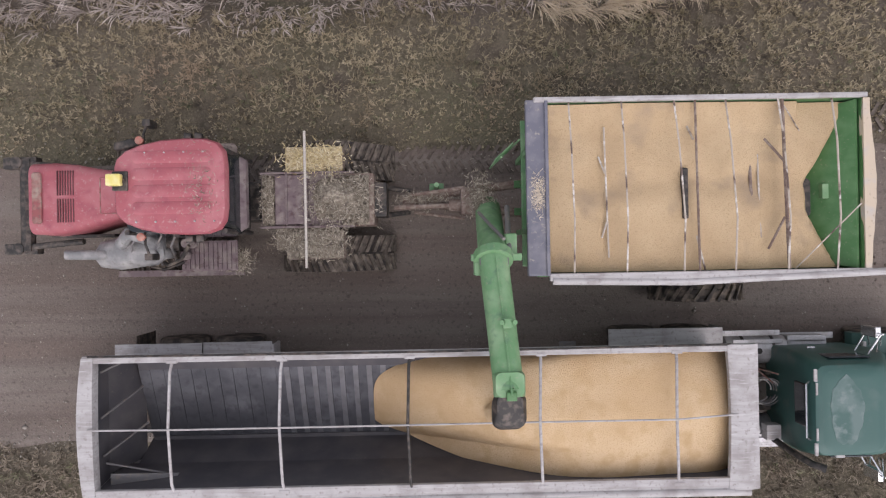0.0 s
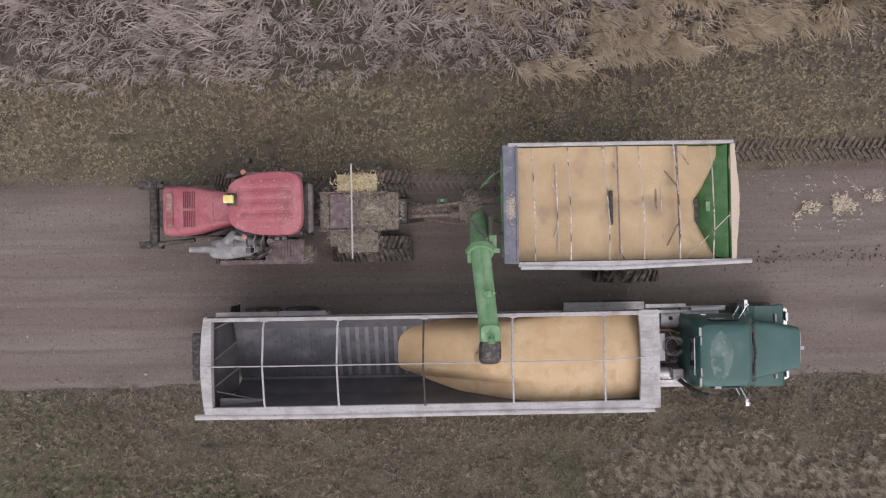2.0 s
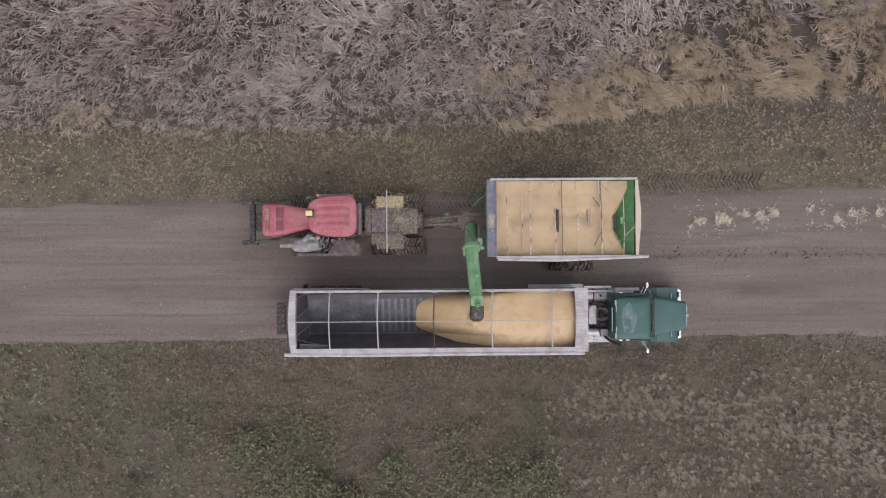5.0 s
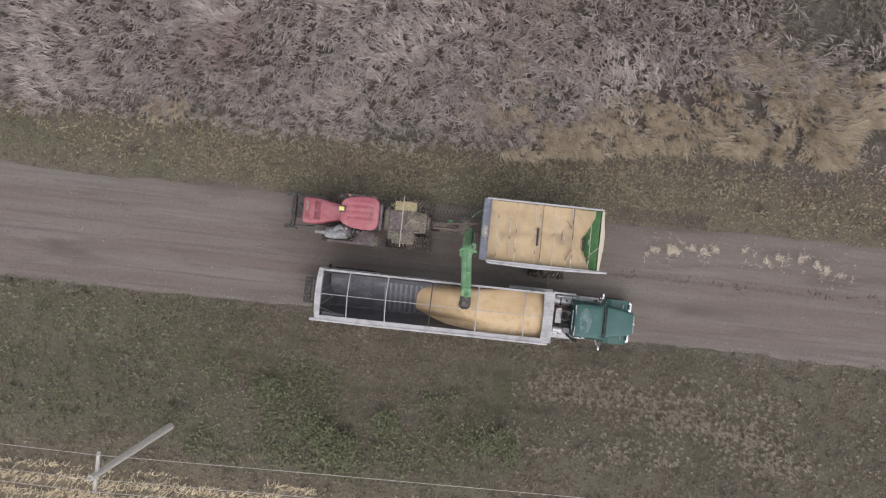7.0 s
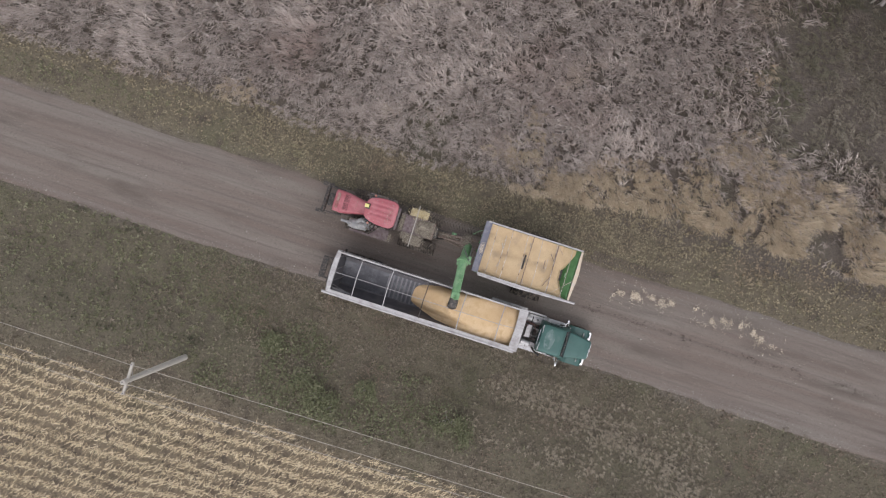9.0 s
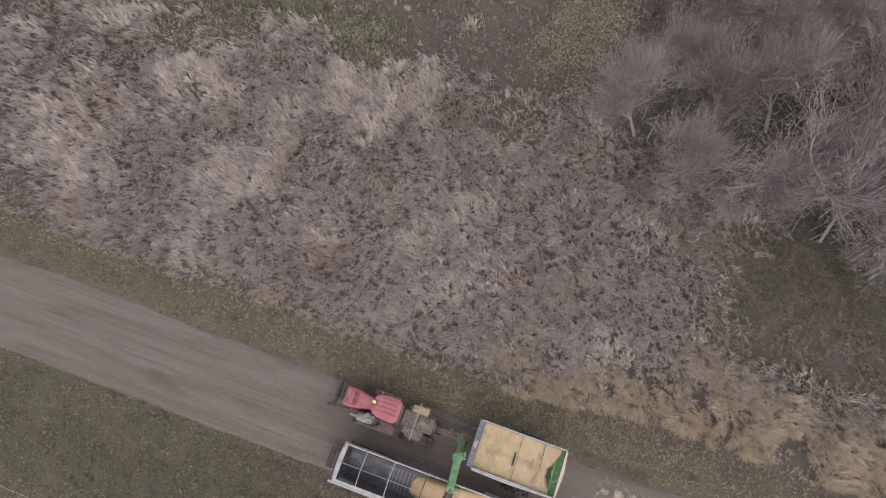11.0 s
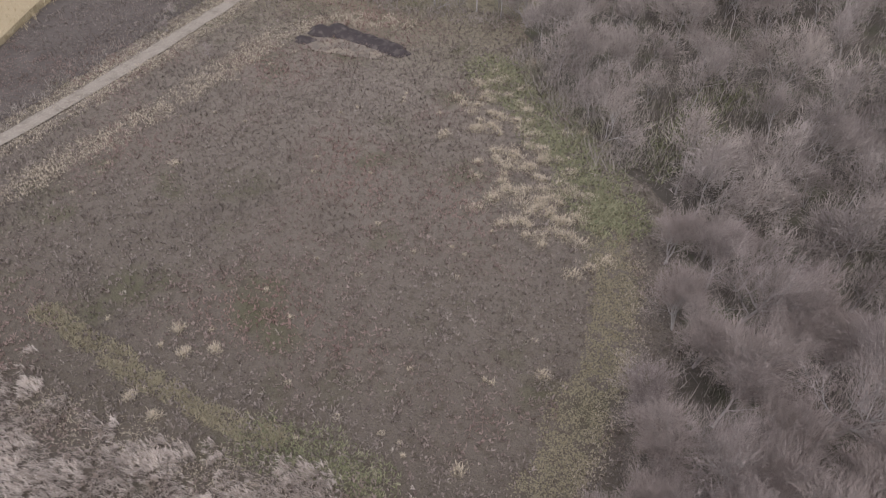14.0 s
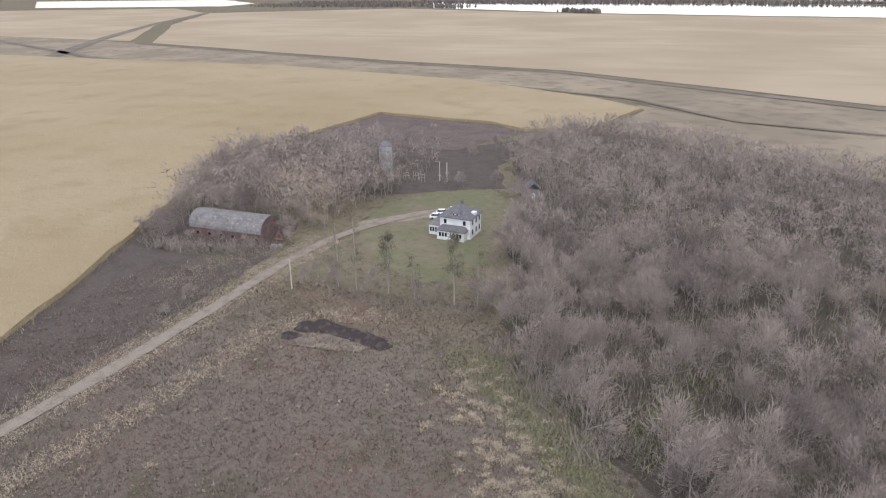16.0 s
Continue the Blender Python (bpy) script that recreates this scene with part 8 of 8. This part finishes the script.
# ---- the farmstead ----
def window(parent, x, y, z, w, h, axis, out):
    """A sash window: frame, pane and sill, facing along an axis."""
    def bx(a0, a1, z0, z1, d0, d1):
        d0, d1 = sorted((out * d0, out * d1))
        return (x + a0, x + a1, y + d0, y + d1, z0, z1) if axis == "y" else (x + d0, x + d1, y + a0, y + a1, z0, z1)
    f = part("window", Geo().box(*bx(-w / 2 - 0.08, w / 2 + 0.08, z - 0.06, z + h + 0.08, 0.0, 0.05), 0.01), M_HOUSE, parent)
    part("pane", Geo().box(*bx(-w / 2, w / 2, z, z + h, 0.045, 0.06)), M_GLASS_DARK, f)
    part("sill", Geo().box(*bx(-w / 2 - 0.12, w / 2 + 0.12, z - 0.1, z - 0.04, 0.0, 0.12), 0.01), M_HOUSE, f)


def hip(x0, x1, y0, y1, z, rise, over, flat=0.15):
    cx, cy = (x0 + x1) / 2, (y0 + y1) / 2
    return Geo().loft([[(x0 - over, y0 - over, z - 0.15), (x1 + over, y0 - over, z - 0.15), (x1 + over, y1 + over, z - 0.15), (x0 - over, y1 + over, z - 0.15)], [(x0 - over, y0 - over, z), (x1 + over, y0 - over, z), (x1 + over, y1 + over, z), (x0 - over, y1 + over, z)],
                       [(cx - flat * 4, cy - flat, z + rise), (cx + flat * 4, cy - flat, z + rise), (cx + flat * 4, cy + flat, z + rise), (cx - flat * 4, cy + flat, z + rise)]])


house = thing("house", "white two-storey farmhouse with a grey hip roof and porch", "house", (0, 0, 0))
part("wall", Geo().box(-4.2, 4.2, -3.8, 3.8, 0, 5.4, 0.03), M_HOUSE, house)
rf = part("roof", hip(-4.2, 4.2, -3.8, 3.8, 5.4, 2.6, 0.5), M_SHINGLE, house, "grey hipped shingle roof")
part("dormer", Geo().box(-1.0, 1.0, -3.3, -1.2, 5.6, 6.6, 0.02), M_HOUSE, rf, "small white dormer")
part("dormer_roof", hip(-1.0, 1.0, -3.3, -0.8, 6.6, 0.7, 0.25), M_SHINGLE, rf)
part("chimney", Geo().box(-0.3, 0.3, 0.6, 1.2, 7.2, 8.8, 0.03), M_SHINGLE, rf)
part("dormer", Geo().box(3.0, 4.3, -0.8, 0.8, 5.5, 6.4, 0.02), M_HOUSE, rf)
for x in (-2.7, 2.6):
    window(house, x, -3.8, 3.6, 0.75, 1.2, "y", -1)
for y in (-2.2, 0.2, 2.4):
    window(house, 4.2, y, 3.5, 0.75, 1.3, "x", 1)
    window(house, 4.2, y, 1.0, 0.75, 1.4, "x", 1)
window(house, -4.2, 1.0, 3.6, 0.75, 1.2, "x", -1)
window(house, -0.6, -3.3, 5.85, 0.5, 0.5, "y", -1)
window(house, 0.5, -3.3, 5.85, 0.5, 0.5, "y", -1)
porch = part("porch", Geo().box(-4.0, 3.4, -6.2, -3.82, 0, 2.4, 0.03), M_HOUSE, house, "enclosed white front porch")
part("porch_roof", Geo().loft([[(-4.4, -6.6, 2.4), (3.8, -6.6, 2.4), (3.8, -3.82, 2.4), (-4.4, -3.82, 2.4)], [(-4.4, -6.6, 2.55), (3.8, -6.6, 2.55), (3.8, -3.82, 2.55), (-4.4, -3.82, 2.55)], [(-3.4, -3.95, 3.4), (2.8, -3.95, 3.4), (2.8, -3.82, 3.4), (-3.4, -3.82, 3.4)]]), M_SHINGLE, porch)
for x in (-3.1, -2.3, -1.5, 0.9, 1.7, 2.5):
    window(porch, x, -6.2, 0.9, 0.6, 1.1, "y", -1)
part("porch_door", Geo().box(-0.75, 0.05, -6.26, -6.2, 0.05, 2.1, 0.01), M_HOUSE, porch)
part("wing", Geo().box(-7.6, -4.22, -3.4, 2.4, 0, 2.6, 0.03), M_HOUSE, house, "low white side wing")
part("wing_roof", Geo().loft([[(-7.9, -3.7, 2.6), (-4.22, -3.7, 2.6), (-4.22, 2.7, 2.6), (-7.9, 2.7, 2.6)], [(-7.9, -3.7, 2.75), (-4.22, -3.7, 2.75), (-4.22, 2.7, 2.75), (-7.9, 2.7, 2.75)], [(-7.0, -2.6, 3.4), (-4.22, -2.6, 3.5), (-4.22, 1.8, 3.5), (-7.0, 1.8, 3.4)]]), M_BARN_ROOF, house)
for x in (-7.0, -6.3, -5.6, -4.9):
    window(house, x, -3.4, 0.8, 0.5, 1.2, "y", -1)
house.matrix_basis = pose(-48.0, 167.0, 0.05, 0, 0, -6)

barn = thing("barn", "long weathered red barn with a rounded grey roof", "barn", (0, 0, 0))
part("wall", Geo().box(-12, 12, -4.5, 4.5, 0, 3.4, 0.03), M_BARN_RED, barn)
arc = [(4.9 * math.cos(a), 3.3 + 4.2 * math.sin(a)) for a in np.linspace(0, math.pi, 15)]
inner = [(4.75 * math.cos(a), 3.3 + 4.05 * math.sin(a)) for a in np.linspace(math.pi, 0, 15)]
part("roof", Geo().loft([[(x, a, b2) for a, b2 in arc + inner] for x in (-12.3, 12.3)]), M_BARN_ROOF, barn, "rounded grey roof with worn patches")
for x in (-12.0, 11.92):
    part("gable", Geo().prism([(4.7 * math.cos(a), 3.3 + 4.0 * math.sin(a)) for a in np.linspace(0, math.pi, 15)], "x", x, x + 0.08), M_BARN_RED, barn)
part("barn_door", Geo().box(12.0, 12.08, -1.6, 1.6, 0, 3.0, 0.02), M_BARN_RED, barn)
for k in range(6):
    part("barn_window", Geo().box(-10 + 4 * k, -9.2 + 4 * k, -4.56, -4.5, 1.3, 2.0, 0.01), M_GLASS_DARK, barn)
barn.matrix_basis = pose(-104.4, 149.0, -0.4, 0, 0, -2) @ Matrix.Scale(0.9, 4)

silo = thing("silo", "pale stave silo with a worn dome", "silo", (0, 0, 0))
part("silo_wall", Geo().lathe((0, 0, 0), "z", [(2.3, 0), (2.3, 9.2)], 28), M_SILO, silo, "", True)
part("dome", Geo().lathe((0, 0, 9.2), "z", [(2.4, 0), (2.2, 0.7), (1.5, 1.5), (0.3, 1.9)], 24), M_BARN_ROOF, silo, "", True)
for z in (1.5, 3, 4.5, 6, 7.5, 8.6):
    part("hoop", Geo().lathe((0, 0, z), "z", [(2.3, 0), (2.34, 0.0), (2.34, 0.08), (2.3, 0.08)], 28), M_STEEL, silo)
silo.location = (-93.4, 225.3, 0)
silo.scale = (1, 1, 0.88)

shed = thing("shed", "small grey weathered shed at the wood's edge", "shed", (0, 0, 0))
part("wall", Geo().box(-2, 2, -2.5, 2.5, 0, 3.2, 0.02), M_BARN_ROOF, shed)
part("roof", Geo().prism([(-2.4, 3.1), (0, 5.2), (2.4, 3.1), (2.2, 3.0), (0, 4.95), (-2.2, 3.0)], "y", -2.8, 2.8), M_SHINGLE, shed)
part("shed_door", Geo().box(-0.5, 0.5, -2.56, -2.5, 0, 2.0, 0.01), M_HOUSE, shed)
shed.matrix_basis = pose(-36.6, 204.5, 0, 0, 0, 20)


def car(x, y, turn, label):
    c = thing("car", label, "car", (0, 0, 0), "cars by the house")
    b = part("body", Geo().loft([ring_x(-2.3, -0.8, 0.8, 0.35, 0.85, 0.12), ring_x(-2.1, -0.9, 0.9, 0.3, 1.0, 0.15), ring_x(1.2, -0.9, 0.9, 0.3, 1.02, 0.15), ring_x(2.2, -0.85, 0.85, 0.3, 0.85, 0.12)]), M_WHITE_CAR, c, "", True)
    part("cabin", Geo().loft([ring_z(1.0, -1.9, 0.9, -0.8, 0.8, 0.2), ring_z(1.55, -1.6, 0.2, -0.66, 0.66, 0.2)]), M_GLASS_DARK, b, "", True)
    part("roof_panel", Geo().loft([ring_z(1.54, -1.6, 0.2, -0.68, 0.68, 0.2), ring_z(1.6, -1.5, 0.1, -0.6, 0.6, 0.2)]), M_WHITE_CAR, b, "", True)
    for xx in (-1.45, 1.4):
        for sy in (1, -1):
            wheel(c, xx, sy * 0.8, 0.33, 0.22, sy)
    c.matrix_basis = pose(x, y, 0.13, 0, 0, turn)


M_WHITE_CAR = material("white_car_paint", (0.72, 0.72, 0.74), 0.3, coat=0.3)
car(-57.5, 176.5, 10, "white car parked beside the farmhouse")
car(-57.0, 180.5, 20, "white car parked beside the farmhouse")
car(-54.5, 183.5, 15, "white car parked behind the farmhouse")

# scrap and small things by the barn and in the yard
scrap = thing("farm_implement", "rusty red implement frame beside the barn", "implement", (-90.5, 148, 0))
part("implement_frame", Geo().box(-92, -89.5, 147.5, 147.8, 0.6, 0.9, 0.03).tube([(-91.8, 147.6, 0.6), (-91, 148.6, 2.6), (-89.8, 147.8, 1.2)], 0.09, 6).tube([(-91, 146.8, 0), (-91, 148.6, 2.6)], 0.08, 6), M_RED_DIRTY, scrap)
part("implement_wing", Geo().box(-90.6, -87.6, 143.8, 144.2, 0.0, 0.6, 0.05).box(-89.0, -88.6, 142.5, 145.6, 0.0, 0.4, 0.04), M_ALU, scrap)
pole_d = copy_thing(pole, pose(-72.4, 122.4, 0.0, 0, 0, 70) @ Matrix.Scale(0.85, 4))
for i, (x, y) in enumerate(((-81, 213), (-78, 214), (-75, 212))):
    pst = thing("machine_frame", "pale tangle of old machinery frames", "machinery", (x, y, 0), "old machinery behind the yard")
    part("frame_bars", Geo().tube([(x - 1, y, 0), (x - 0.7, y, 2.6), (x + 0.8, y + 0.3, 2.4), (x + 1, y, 0)], 0.08, 6).tube([(x - 0.8, y, 1.3), (x + 0.9, y, 1.5)], 0.07, 6).tube([(x, y - 0.8, 0), (x, y, 2.5)], 0.07, 6), M_ALU, pst)
for i, x in enumerate((-69.5, -67)):
    tp = thing("mast", "thin pale timber mast in the yard", "mast", (x, 214, 0), "masts in the yard")
    part("mast_pole", Geo().tube([(x, 214, 0), (x, 214, 6.5)], 0.14, 8), M_WOOD, tp)
    part("mast_arm", Geo().box(x - 0.6, x + 0.6, 213.95, 214.05, 2.0 + i, 2.2 + i, 0.02), M_WOOD, tp)
